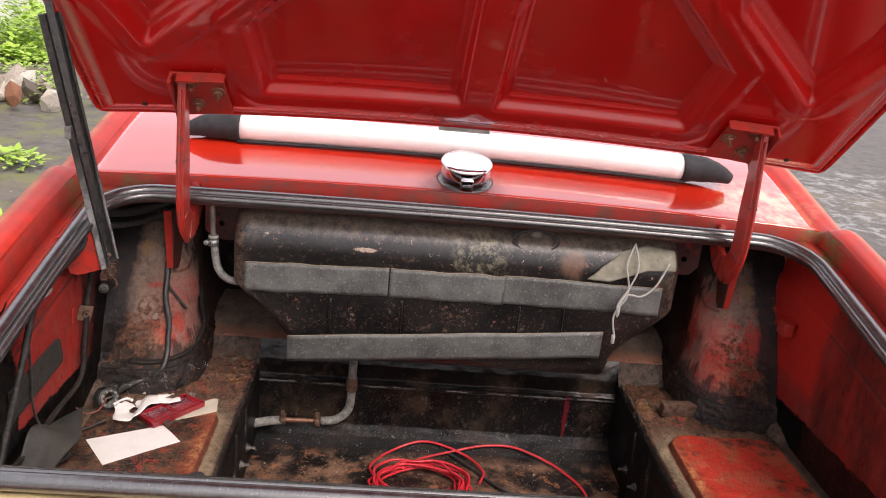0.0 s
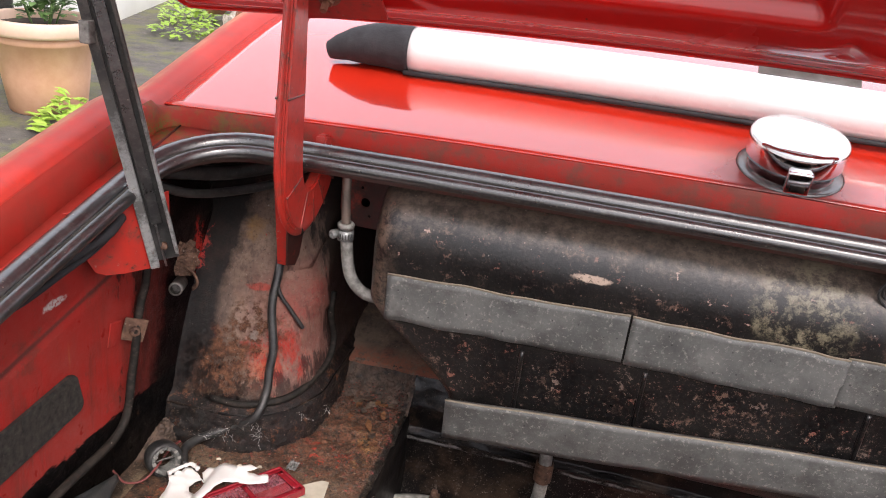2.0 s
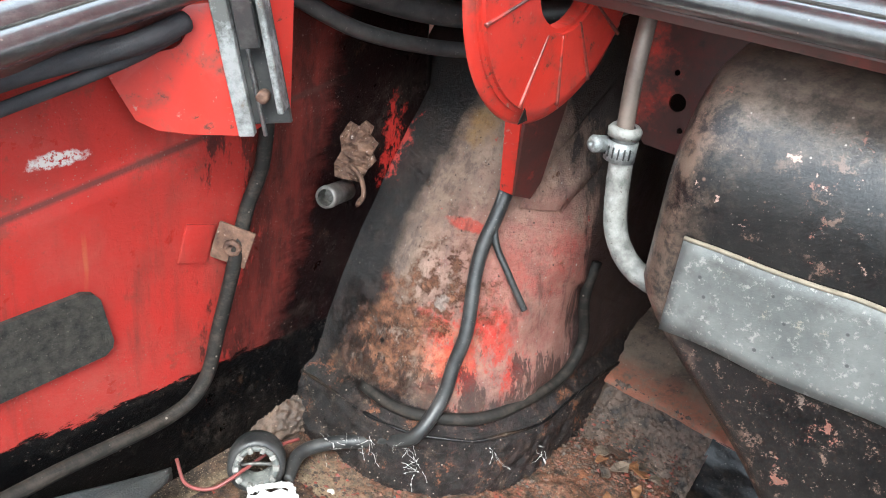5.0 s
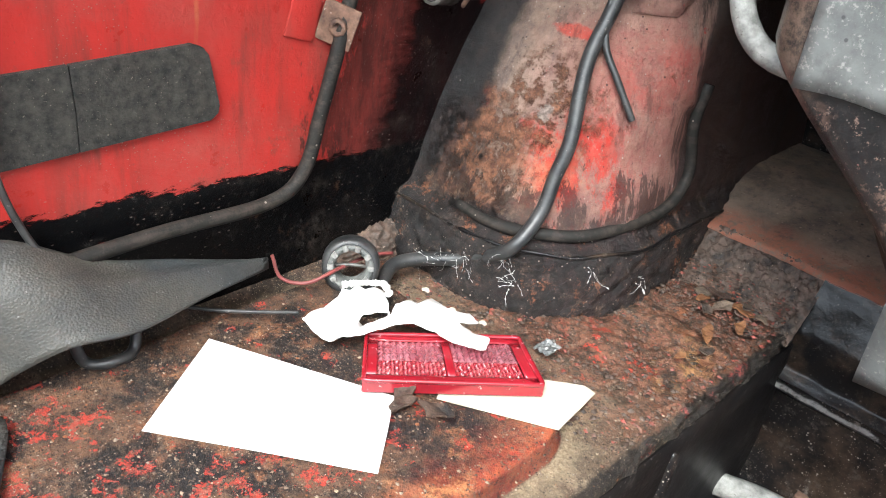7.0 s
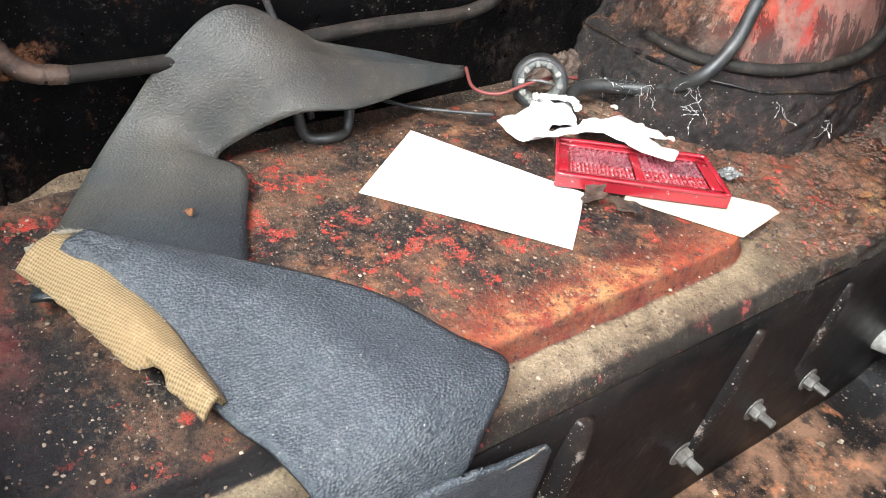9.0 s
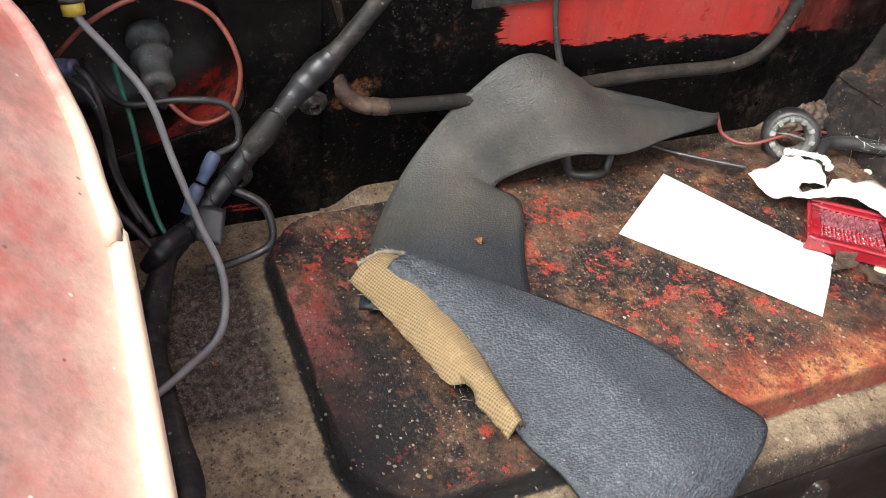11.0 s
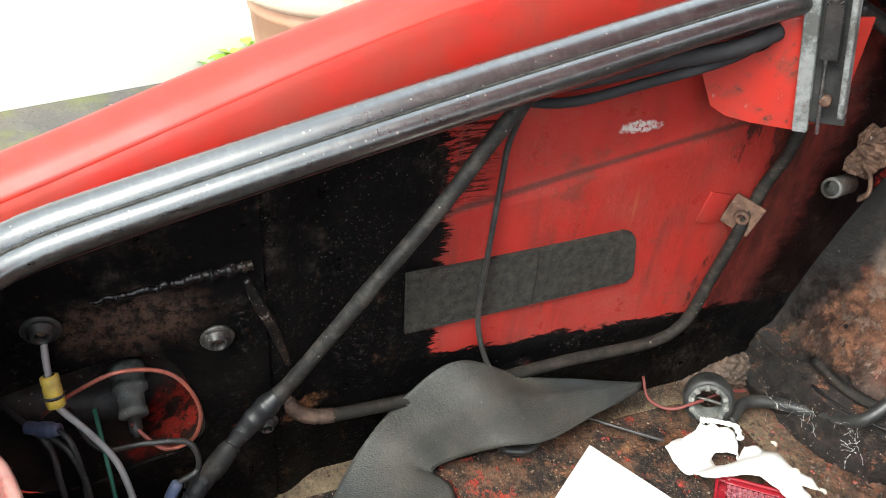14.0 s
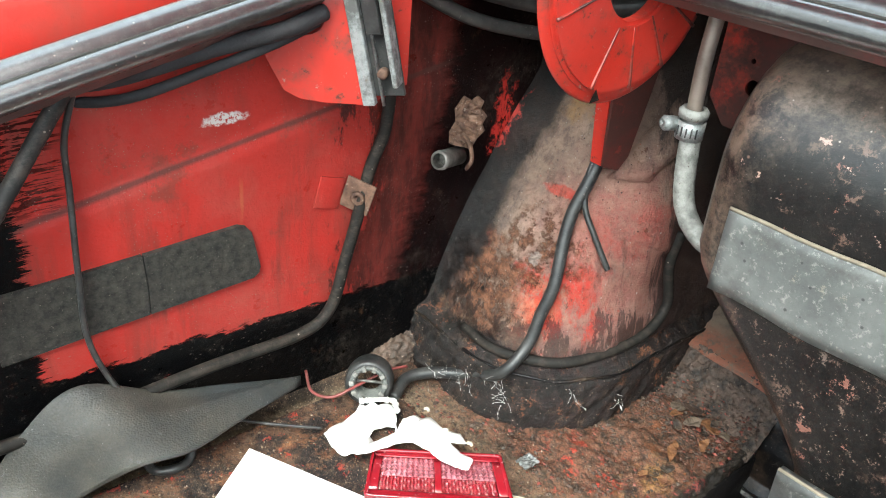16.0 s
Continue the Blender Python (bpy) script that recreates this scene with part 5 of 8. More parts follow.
for sx, side in ((-1, "left"), (1, "right")):
    def wing_fn(u, v, sx=sx):
        y = lerp(0.50, 1.75, u)
        zt = lerp(zrim(y) - 0.004 + step_h(y), deck_z(0.566, y), sstep(1.17, 1.21, y))
        prof = ((0.5680, -0.003), (0.5760, 0.005), (0.594, 0.008), (0.606, 0.004), (0.618, -0.012), (0.640, -0.05), (0.668, -0.13), (0.690, -0.24), (0.690, -0.40), (0.665, -0.52))
        s = v * (len(prof) - 1)
        j = min(int(s), len(prof) - 2)
        a, b = prof[j], prof[j + 1]
        x, dz = lerp(a[0], b[0], s - j), lerp(a[1], b[1], s - j)
        tail = 0.10 * sstep(0.62, 0.50, y)
        return (sx * (x - tail * 0.35), y, zt + dz - tail * 0.25)
    part("rear_wing", sheet(wing_fn, 60, 28), MAT["wing"], car, "red rear wing with a faded crest", solid=0.002)

part("tail_panel", sheet(lambda u, v: (lerp(-0.575, 0.575, u), (0.611, 0.590, 0.565, 0.540, 0.520, 0.512, 0.512, 0.53)[int(round(v * 7))], (0.700, 0.702, 0.695, 0.672, 0.63, 0.56, 0.42, 0.30)[int(round(v * 7))]), 40, 8), MAT["red"], car, "red tail panel below the boot opening", solid=0.002)

# inner rear panel, sloping forward below the rear rim
half = [(-0.500, 0.692), (-0.496, 0.688), (-0.482, 0.683), (-0.472, 0.677), (-0.466, 0.669), (-0.456, 0.661), (-0.434, 0.655), (-0.409, 0.650), (-0.386, 0.648), (-0.366, 0.646), (-0.30, 0.645)]
rear_outline = half + [(-x, z) for x, z in reversed(half)]


def rear_pt(a, b):
    return (a, 0.655 + 1.03 * (0.692 - b), b)


part("inner_tail_panel", plate([rear_outline], rear_pt, (0, -0.0012, -0.002)), MAT["rear_in"], car, "dusty faded red inner tail panel with its lit edge painted in", smooth=False)
part("inner_tail_lip", tube([rear_pt(a, b) for a, b in rear_outline], 0.0030, 8, 70), MAT["rear_in"], car)
part("tail_wall", sheet(lambda u, v: (lerp(-0.55, 0.55, u), 0.596 + 0.004 * math.sin(u * 40), lerp(0.35, 0.70, v)), 30, 10), MAT["black"], car, solid=0.002)

# floor, bulkhead
floor_prof = [(0.60, 0.36), (1.0, 0.36), (1.235, 0.361), (1.262, 0.365), (1.283, 0.376), (1.294, 0.395), (1.298, 0.42), (1.298, 0.466), (1.293, 0.470), (1.293, 0.476), (1.300, 0.480), (1.302, 0.60), (1.302, 0.64)]


def floor_fn(u, v):
    s = v * (len(floor_prof) - 1)
    j = min(int(s), len(floor_prof) - 2)
    y, z = (lerp(floor_prof[j][q], floor_prof[j + 1][q], s - j) for q in (0, 1))
    x = lerp(-0.322, 0.322, u)
    w = sstep(1.29, 1.22, y)
    return (x, y - (1 - w) * rough_z(x, z, 0.0015, 30), z + w * rough_z(x, y, 0.0015, 30))


bf = sheet(lambda u, v: floor_fn(u, v * 4.0 / 12), 60, 60)
part("boot_floor", bf, MAT["floor"], car, "black boot floor with brown rust")
part("bulkhead", sheet(lambda u, v: floor_fn(u, (4.0 + v * 5.0) / 12), 60, 60), MAT["bulk"], car, "glossy black front bulkhead of the boot")


def shelf_fn(prof, w):
    def fn(u, v):
        s = v * (len(prof) - 1)
        k = min(int(s), len(prof) - 2)
        y, z = (lerp(prof[k][q], prof[k + 1][q], s - k) for q in (0, 1))
        x = lerp(-w, w, u)
        return (x, y - rough_z(x, z + y, 0.0014, 40), z + rough_z(x, y, 0.0008, 60))
    return fn


part("bulkhead_riser", sheet(shelf_fn([(1.2935, 0.477), (1.300, 0.483), (1.302, 0.508), (1.312, 0.530), (1.3185, 0.5405)], 0.320), 160, 40), MAT["crust"], car, "crusty black step above the bulkhead")
for sx in (-1, 1):
    part("ledge_ramp", sheet(lambda u, v, sx=sx: (sx * lerp(0.318, 0.425, u), lerp(1.285, 1.323, v), lerp(0.505, 0.5425, v ** 1.3) + 0.0012 * noise.fractal(Vector((u * 95, v * 30, 6)), 0.6, 2.1, 4) + rough_z(u * 0.1, v * 0.03, 0.0030, 70) + 0.0016 * noise.noise(Vector((u * 45, v * 16, 2)))), 130, 60), MAT["rust_crust"], car, "crusty black ramp in front of the shelf")
part("tank_shelf", sheet(shelf_fn([(1.318, 0.540), (1.3225, 0.5425), (1.36, 0.553), (1.40, 0.5645), (1.47, 0.566)], 0.43), 140, 40), MAT["brown"], car, "dusty brown shelf under the tank")
part("front_closing_panel", sheet(lambda u, v: (lerp(-0.62, 0.62, u), 1.475, lerp(0.30, 0.90, v)), 12, 8), MAT["black"], car, solid=0.003)

# ledges, one each side, with a pressed raised panel
PAN = dict(x0=0.347, x1=0.522, y0=0.766, y1=1.112, r=0.032)
pan_loop = rrect(PAN["x0"], PAN["x1"], PAN["y0"], PAN["y1"], PAN["r"])
for sx, side in ((-1, "l"), (1, "r")):
    def ledge_fn(u, v, sx=sx):
        y = lerp(0.600, 1.315, v)
        s = u * 1.0
        if s < 0.9:
            a = lerp(0.560, 0.332, s / 0.9)
            z = 0.509 + 0.0105 * sstep(-0.0022, 0.0010, inside((a, y), pan_loop) + 0.0009 * noise.noise(Vector((a * 60, y * 60, 3)))) + rough_z(a, y, 0.0006, 70) + 0.012 * sstep(0.53, 0.56, a)
            rough_end = sstep(1.10, 1.17, y)
            z += rough_end * (0.004 * noise.noise(Vector((a * 45, y * 45, 1))) + 0.0018 * noise.fractal(Vector((a * 150, y * 150, 4)), 0.7, 2.1, 4))
        else:
            q = (s - 0.9) / 0.1 * math.pi / 2
            lump = sstep(1.08, 1.17, y) * 0.0028 * noise.fractal(Vector((y * 70, q * 2.0, 8)), 0.8, 2.1, 4)
            a, z = 0.332 - 0.012 * math.sin(q) - lump, 0.509 - 0.012 * (1 - math.cos(q)) + rough_z(0.33, y, 0.0010, 70) + lump
        return (sx * a, y, z)
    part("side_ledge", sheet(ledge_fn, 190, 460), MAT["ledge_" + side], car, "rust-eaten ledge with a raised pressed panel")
    wall = part("ledge_side", sheet(lambda u, v, sx=sx: (sx * (0.320 - 0.002 * math.sin(v * 3)), lerp(0.60, 1.315, u), lerp(0.36, 0.499, v)), 40, 8), MAT["ledge_side"], car, "black painted side of the ledge", solid=0.002)
    part("ledge_end", sheet(lambda u, v, sx=sx: (sx * lerp(0.32, 0.56, u), 1.315, lerp(0.36, 0.508, v)), 8, 6), MAT["ledge_side"], car, solid=0.002)
    for y0, z0, y1, z1, r in ((1.087, 0.488, 1.064, 0.405, 0.0058), (0.968, 0.490, 0.953, 0.430, 0.0085), (1.165, 0.488, 1.150, 0.43, 0.005)):
        part("pressed_bead", tube([(sx * 0.3192, y0, z0), (sx * 0.3185, lerp(y0, y1, 0.5), lerp(z0, z1, 0.5)), (sx * 0.3192, y1, z1)], r, 12, 30, radii=lambda t: 0.35 + 0.65 * math.sin(math.pi * min(1, max(0, t * 0.96 + 0.02))) ** 0.4), MAT["bead"], wall)
    for y, z in ((1.059, 0.412), (1.120, 0.413), (1.174, 0.410)):
        bolt("bolt", (sx * 0.3185, y, z), (-sx, 0, 0), wall, 0.0052)


# wheel arches
def arch_y(z):
    return 1.165 + 0.25 * (z - 0.53) + 1.1 * (z - 0.53) ** 2


def arch_pt(t, z, off=0.0):
    """Round the arch from the side panel (t = 0) to its inner face (t = 1) at a height, standing off the surface by off."""
    y0, x1, r = arch_y(z), -0.412 - 0.06 * (z - 0.53), 0.075
    flat, arc, inner = 0.565 + x1 - r + 0.0, r * math.pi / 2, 0.24
    s = t * (flat + arc + inner)
    if s < flat:
        p, nn = (-0.565 + s, y0), (0, -1)
    elif s < flat + arc:
        q = (s - flat) / r
        nn = (math.sin(q), -math.cos(q))
        p = (x1 - r + r * nn[0], y0 + r + r * nn[1])
    else:
        p, nn = (x1, y0 + r + s - flat - arc), (1, 0)
    return Vector((p[0] + off * nn[0], p[1] + off * nn[1], z))


def on_arch(x, z, off):
    """The place on the arch's rear face at x and height z, off metres proud of it."""
    k = min(range(241), key=lambda t: abs(arch_pt(t / 300, z).x - x))
    return arch_pt(k / 300, z, off)


for sx, side in ((-1, "l"), (1, "r")):
    def arch_fn(u, v, sx=sx):
        z = lerp(0.505, 0.845, v)
        wob = 0.0016 * noise.fractal(Vector((u * 9, v * 9, 2 + sx)), 0.9, 2.1, 4) + 0.0022 * sstep(0.575, 0.55, z) * noise.fractal(Vector((u * 60, v * 50, 5)), 0.8, 2.1, 4)
        p = arch_pt(u, z, wob + 0.010 * sstep(0.556, 0.545, z) - 0.004 * sstep(0.60, 0.75, z) * sstep(0.2, 0.0, u) - 0.0030 * sstep(-0.003, 0.003, 0.652 - 0.55 * (arch_pt(u, z).y - 1.232) - z) * sstep(0.34, 0.40, u) * sstep(0.57, 0.60, z))
        return (-sx * p.x, p.y, p.z)
    arch = part("wheel_arch", sheet(arch_fn, 170, 130), MAT["arch_" + side], car, "rusty scuffed inner wheel arch")
    part("arch_seam", tube([(-sx * p.x, p.y, p.z) for p in (arch_pt(t / 24, 0.547 + 0.003 * noise.noise(Vector((t * 0.6, 0, 1))), 0.0095) for t in range(25))], 0.0015, 8, 120, radii=lambda t: 0.75 + 0.7 * noise.noise(Vector((t * 45, 0, 2)))), MAT["black"], arch)


# side panels: rear part with the lamp opening, front part with a crease
def side_x(y, z):
    line = lerp(0.689, 0.716, (y - 0.903) / 0.15)
    return 0.545 + 0.004 * sstep(line - 0.003, line + 0.003, z) * sstep(0.885, 0.915, y) - 0.0 + 0.003 * sstep(0.70, 0.80, z) + 0.0012 * noise.noise(Vector((y * 9, z * 9, 0.7)))


LAMP = [(0.662, 0.622), (0.690, 0.634), (0.735, 0.641), (0.753, 0.633), (0.761, 0.612), (0.766, 0.584), (0.758, 0.571), (0.728, 0.563), (0.696, 0.556), (0.668, 0.562), (0.656, 0.59)]
for sx, side in ((-1, "l"), (1, "r")):
    def side_fn(u, v, sx=sx):
        y = lerp(0.800, 1.26, u)
        z = lerp(0.505, zrim(y) - 0.002, v)
        return (sx * (side_x(y, z) - 0.009 * sstep(0.83, 0.802, y)), y, z)
    part("side_panel", sheet(side_fn, 90, 60), MAT["wall_" + side], car, "red inner side panel roughly sprayed black" if sx < 0 else "red inner side panel with dark stains", solid=0.0015)
    back = part("lamp_panel", plate([[(0.596, 0.50), (0.801, 0.50), (0.801, zrim(0.801) - 0.002), (0.74, zrim(0.74) - 0.002), (0.67, zrim(0.67) - 0.002), (0.596, zrim(0.596) - 0.004)], [(lerp(p.x, p.x, 0), p.y) for p in catmull([(a, b, 0) for a, b in LAMP], 44, True)]], lambda a, b, sx=sx: (sx * 0.534, a, b), (sx * 0.002, 0, 0)), MAT["wall_" + side], car, "black sprayed panel with the tail lamp opening", smooth=False)
    cav = part("lamp_cavity", sheet(lambda u, v, sx=sx: (sx * lerp(0.5365, 0.60, min(1, v * 1.25)), 0.712 + (0.062 if v < 0.8 else 0.062 * (1 - v) * 5) * math.cos(2 * math.pi * u), 0.600 + (0.050 if v < 0.8 else 0.050 * (1 - v) * 5) * math.sin(2 * math.pi * u)), 28, 8, True), MAT["tail_red"], car, "dirty red lamp recess")
    part("panel_bead", tube([(sx * 0.5335, 0.7925, 0.676), (sx * 0.5345, 0.797, 0.662), (sx * 0.5365, 0.8045, 0.640), (sx * 0.5385, 0.812, 0.612)], 0.0036, 8, 40, radii=lambda t: 0.55 + 0.4 * math.sin(math.pi * t) + 0.15 * noise.noise(Vector((t * 20, 0, 1)))), MAT["bead"], back)
    for y, z, r in ((0.700, 0.667, 0.0052), (0.776, 0.644, 0.0050), (0.797, 0.577, 0.0040), (0.758, 0.541, 0.0050)):
        hollow_bolt("bolt", (sx * 0.5335, y, z), (-sx, 0, 0), back, r, MAT["black_iron"] if y < 0.71 else MAT["dark_steel"])
    weld = tube([(sx * 0.5342, lerp(0.722, 0.796, t / 20), lerp(0.6765, 0.6845, t / 20) + 0.0016 * noise.noise(Vector((t * 0.7, 0, 4)))) for t in range(21)], 0.0028, 8, 140, radii=lambda t: 0.55 + 0.6 * t + 0.55 * noise.noise(Vector((t * 17, 0, 8))) + 0.3 * noise.noise(Vector((t * 47, 5, 8))))
    part("weld_bead", weld, MAT["black"], back, "lumpy black weld bead")
    bm_at = toward((sx * 0.580, 0.729, 0.596), (-sx * 0.80, 0.02, -0.42))
    bulb = part("bulb_socket", lathe([(0, 0), (0.0098, 0), (0.0102, 0.005), (0.0088, 0.0065), (0.0086, 0.012), (0.0098, 0.0125), (0.0098, 0.0155), (0.0072, 0.017), (0.0070, 0.026), (0.0078, 0.0265), (0.0078, 0.0300), (0.0052, 0.031), (0, 0.031)], 24, bm_at), MAT["grey_plastic"], cav)
    part("rubber_boot", lathe([(0, 0.030), (0.0036, 0.030), (0.0034, 0.038), (0.0016, 0.042), (0, 0.042)], 12, bm_at), MAT["cable"], bulb)
    part("recess_lip", tube([(sx * 0.5355, a.x, a.y) for a in catmull([(q, w, 0) for q, w in LAMP], 44, True)], 0.0011, 6, closed=True, smooth_line=False), MAT["wall_" + side], back)


for sx in (-1, 1):
    def crust_fn(u, v, sx=sx):
        y = lerp(1.085, 1.175, u)
        h = sstep(1.085, 1.15, y)
        q = v * math.pi / 2
        r = (0.006 + 0.015 * h) * (1 + 0.12 * noise.fractal(Vector((u * 22, v * 9, sx)), 0.9, 2.1, 4))
        return (sx * (0.548 - r * math.cos(q) * 0.9), y, 0.508 + r * math.sin(q) + 0.0015 * noise.noise(Vector((u * 60, v * 40, 3))))
    part("rust_crust", sheet(crust_fn, 70, 30), MAT["rust_crust"], car, "brown crust of rust in the corner by the arch")

# folded stay bracket below the left seal
zb0, zb1 = 0.741, 0.800
brk = part("stay_bracket", plate([[(0.064, 0.7455), (0.072, 0.7410), (0.084, 0.7395), (0.107, 0.7385), (0.107, zb1), (0.040, zb1 + 0.002), (0.048, 0.780), (0.057, 0.760)], circle(0.0745, 0.7860, 0.0092)], lambda a, b: (-0.546 + a * 0.374 - 0.010 * math.sin(math.pi * min(1, a / 0.107)) ** 2, 0.985 + a * 0.925, b), (-0.001, 0.0015, 0)), MAT["bracket"], car, "red folded bracket of the lid stay", smooth=False)
part("bracket_flange", plate([[(0, 0.7385), (0.024, 0.748), (0.024, zb1), (0, zb1)]], lambda a, b: (-0.506 + a * 0.12, 1.0840 + a, b), (-0.0015, 0, 0)), MAT["bracket"], brk, smooth=False)
part("bracket_bolt", lathe([(0, 0), (0.0048, 0), (0.0050, 0.003), (0.0036, 0.0042), (0, 0.0045)], 14, toward((-0.5035, 1.092, 0.755), (0.9, -0.3, 0))), MAT["bracket"], brk)
# mirrored plain bracket tab on the right panel
part("bracket_tab", rbox((0.528, 1.168, 0.690), (0.016, 0.026, 0.022), 0.002), MAT["bracket"], car)

# lid stay: a worn channel with its slide
PROP0, PROPD = Vector((-0.494, 1.086, 0.742)), Vector((-0.115, -0.168, 0.979)).normalized()
pa = PROPD.cross(Vector((0.55, -0.83, 0))).normalized()
pb = pa.cross(PROPD).normalized()


def along(s, a, b):
    return PROP0 + PROPD * s + pa * a + pb * b


stay = part("lid_stay", tube([along(0, 0, 0), along(0.34, 0, 0)], 0.001, 4, 2, smooth_line=False), MAT["stay"], car, "worn zinc-plated lid stay channel")


def bar(name, s0, s1, a0, a1, b0, b1, material, parent):
    bm = bmesh.new()
    vs = [bm.verts.new(along(s, a, b)) for s in (s0, s1) for a in (a0, a1) for b in (b0, b1)]
    for f in ((0, 1, 3, 2), (4, 6, 7, 5), (0, 4, 5, 1), (2, 3, 7, 6), (0, 2, 6, 4), (1, 5, 7, 3)):
        bm.faces.new([vs[i] for i in f])
    bmesh.ops.bevel(bm, geom=list(bm.edges), offset=0.0006, segments=1, affect="EDGES")
    return part(name, bm, material, parent, smooth=False)


bar("channel_flange", 0.0, 0.345, -0.0125, -0.0050, -0.0035, 0.0010, MAT["stay"], stay)
bar("channel_flange", 0.012, 0.345, 0.0095, 0.0125, -0.0035, 0.0060, MAT["stay"], stay)
bar("channel_web", 0.004, 0.345, -0.0110, 0.0120, -0.0062, -0.0040, MAT["cable"], stay)
bar("slide_bar", 0.04, 0.36, -0.0030, 0.0060, -0.0020, 0.0010, MAT["seal"], stay)
part("rivet", lathe([(0, -0.004), (0.0030, -0.004), (0.0030, 0.0005), (0.002, 0.0012), (0, 0.0012)], 14, toward(along(0.018, 0.002, 0.0), pb)), MAT["rust"], stay)
part("stay_pin", rbox(along(0.200, -0.011, 0.002), (0.008, 0.008, 0.016), 0.001), MAT["steel"], stay)


# boot lid, open at 45 degrees
LF, LV, LN = Vector((0, 1.185, 0.94)), Vector((0, -0.70711, 0.70711)), Vector((0, 0.70711, 0.70711))
PANEL = [(0.029, 0.060), (0.296, 0.060), (0.309, 0.185), (0.205, 0.298), (0.12, 0.385), (0.029, 0.385)]
CORNER = [(0.438, 0.156), (0.290, 0.296), (0.215, 0.46), (0.480, 0.46), (0.474, 0.26)]


def lid_in(u, v):
    a = abs(u)
    d1, d2 = inside((a, v), PANEL), inside((a, v), CORNER)
    h = 0.013 * sstep(-0.011, 0.004, d1) + 0.0045 * sstep(0.0100, 0.0120, d1) + 0.015 * sstep(-0.012, 0.004, d2) + 0.0045 * sstep(0.0105, 0.0125, d2)
    edge = min(v + 0.018, 0.545 - a, 0.56 - v)
    h += 0.010 * sstep(0.036, 0.014, edge) + 0.005 * sstep(0.010, 0.004, edge)
    h -= 0.003 * sstep(0.030, 0.012, abs(d1 + 0.018)) + 0.003 * sstep(0.030, 0.012, abs(d2 + 0.018))
    return h


def lid_pt(u, v, h):
    return LF + LV * v + Vector((u, 0, 0)) + LN * (h + 0.027 * (1 - (u / 0.545) ** 2) - 0.05 * max(0, v - 0.1) ** 2)


lid = part("boot_lid", sheet(lambda u, v: lid_pt(lerp(-0.545, 0.545, u), lerp(-0.018, 0.56, v), lid_in(lerp(-0.545, 0.545, u), lerp(-0.018, 0.56, v))), 380, 200), MAT["lid"], car, "open red boot lid with pressed strengthening ribs", solid=0.0012)
part("lid_skin", sheet(lambda u, v: lid_pt(lerp(-0.550, 0.550, u), lerp(-0.022, 0.565, v), 0.034 - 0.014 * sstep(0.03, 0.0, min(lerp(0, 0.56, v), 0.545 - abs(lerp(-0.545, 0.545, u)), 0.56 - lerp(0, 0.56, v)))), 60, 40), MAT["red"], lid, solid=0.0012)
part("lid_edge", tube([lid_pt(a, b, 0.016) for a, b in ((-0.547, 0.56), (-0.547, 0.4), (-0.547, 0.2), (-0.547, 0.05), (-0.546, 0.0), (-0.542, -0.014), (-0.53, -0.018), (-0.45, -0.018), (-0.3, -0.018), (-0.15, -0.018), (0, -0.018), (0.15, -0.018), (0.3, -0.018), (0.45, -0.018), (0.53, -0.018), (0.542, -0.014), (0.546, 0.0), (0.547, 0.05), (0.547, 0.2), (0.547, 0.4), (0.547, 0.56))], 0.0045, 8, 160, smooth_line=True), MAT["lid"], lid)
part("maker_plate", rbox(lid_pt(-0.012, -0.0205, 0.010), (0.078, 0.0015, 0.009), 0.0005, Matrix.Rotation(radians(-45), 3, "X")), MAT["white_wire"], lid)
for sx in (-1, 1):
    part("drain_hole", lathe([(0, 0), (0.004, 0), (0.004, 0.002), (0, 0.002)], 12, toward(lid_pt(sx * 0.470, 0.018, 0.0), -LN)), MAT["black"], lid)

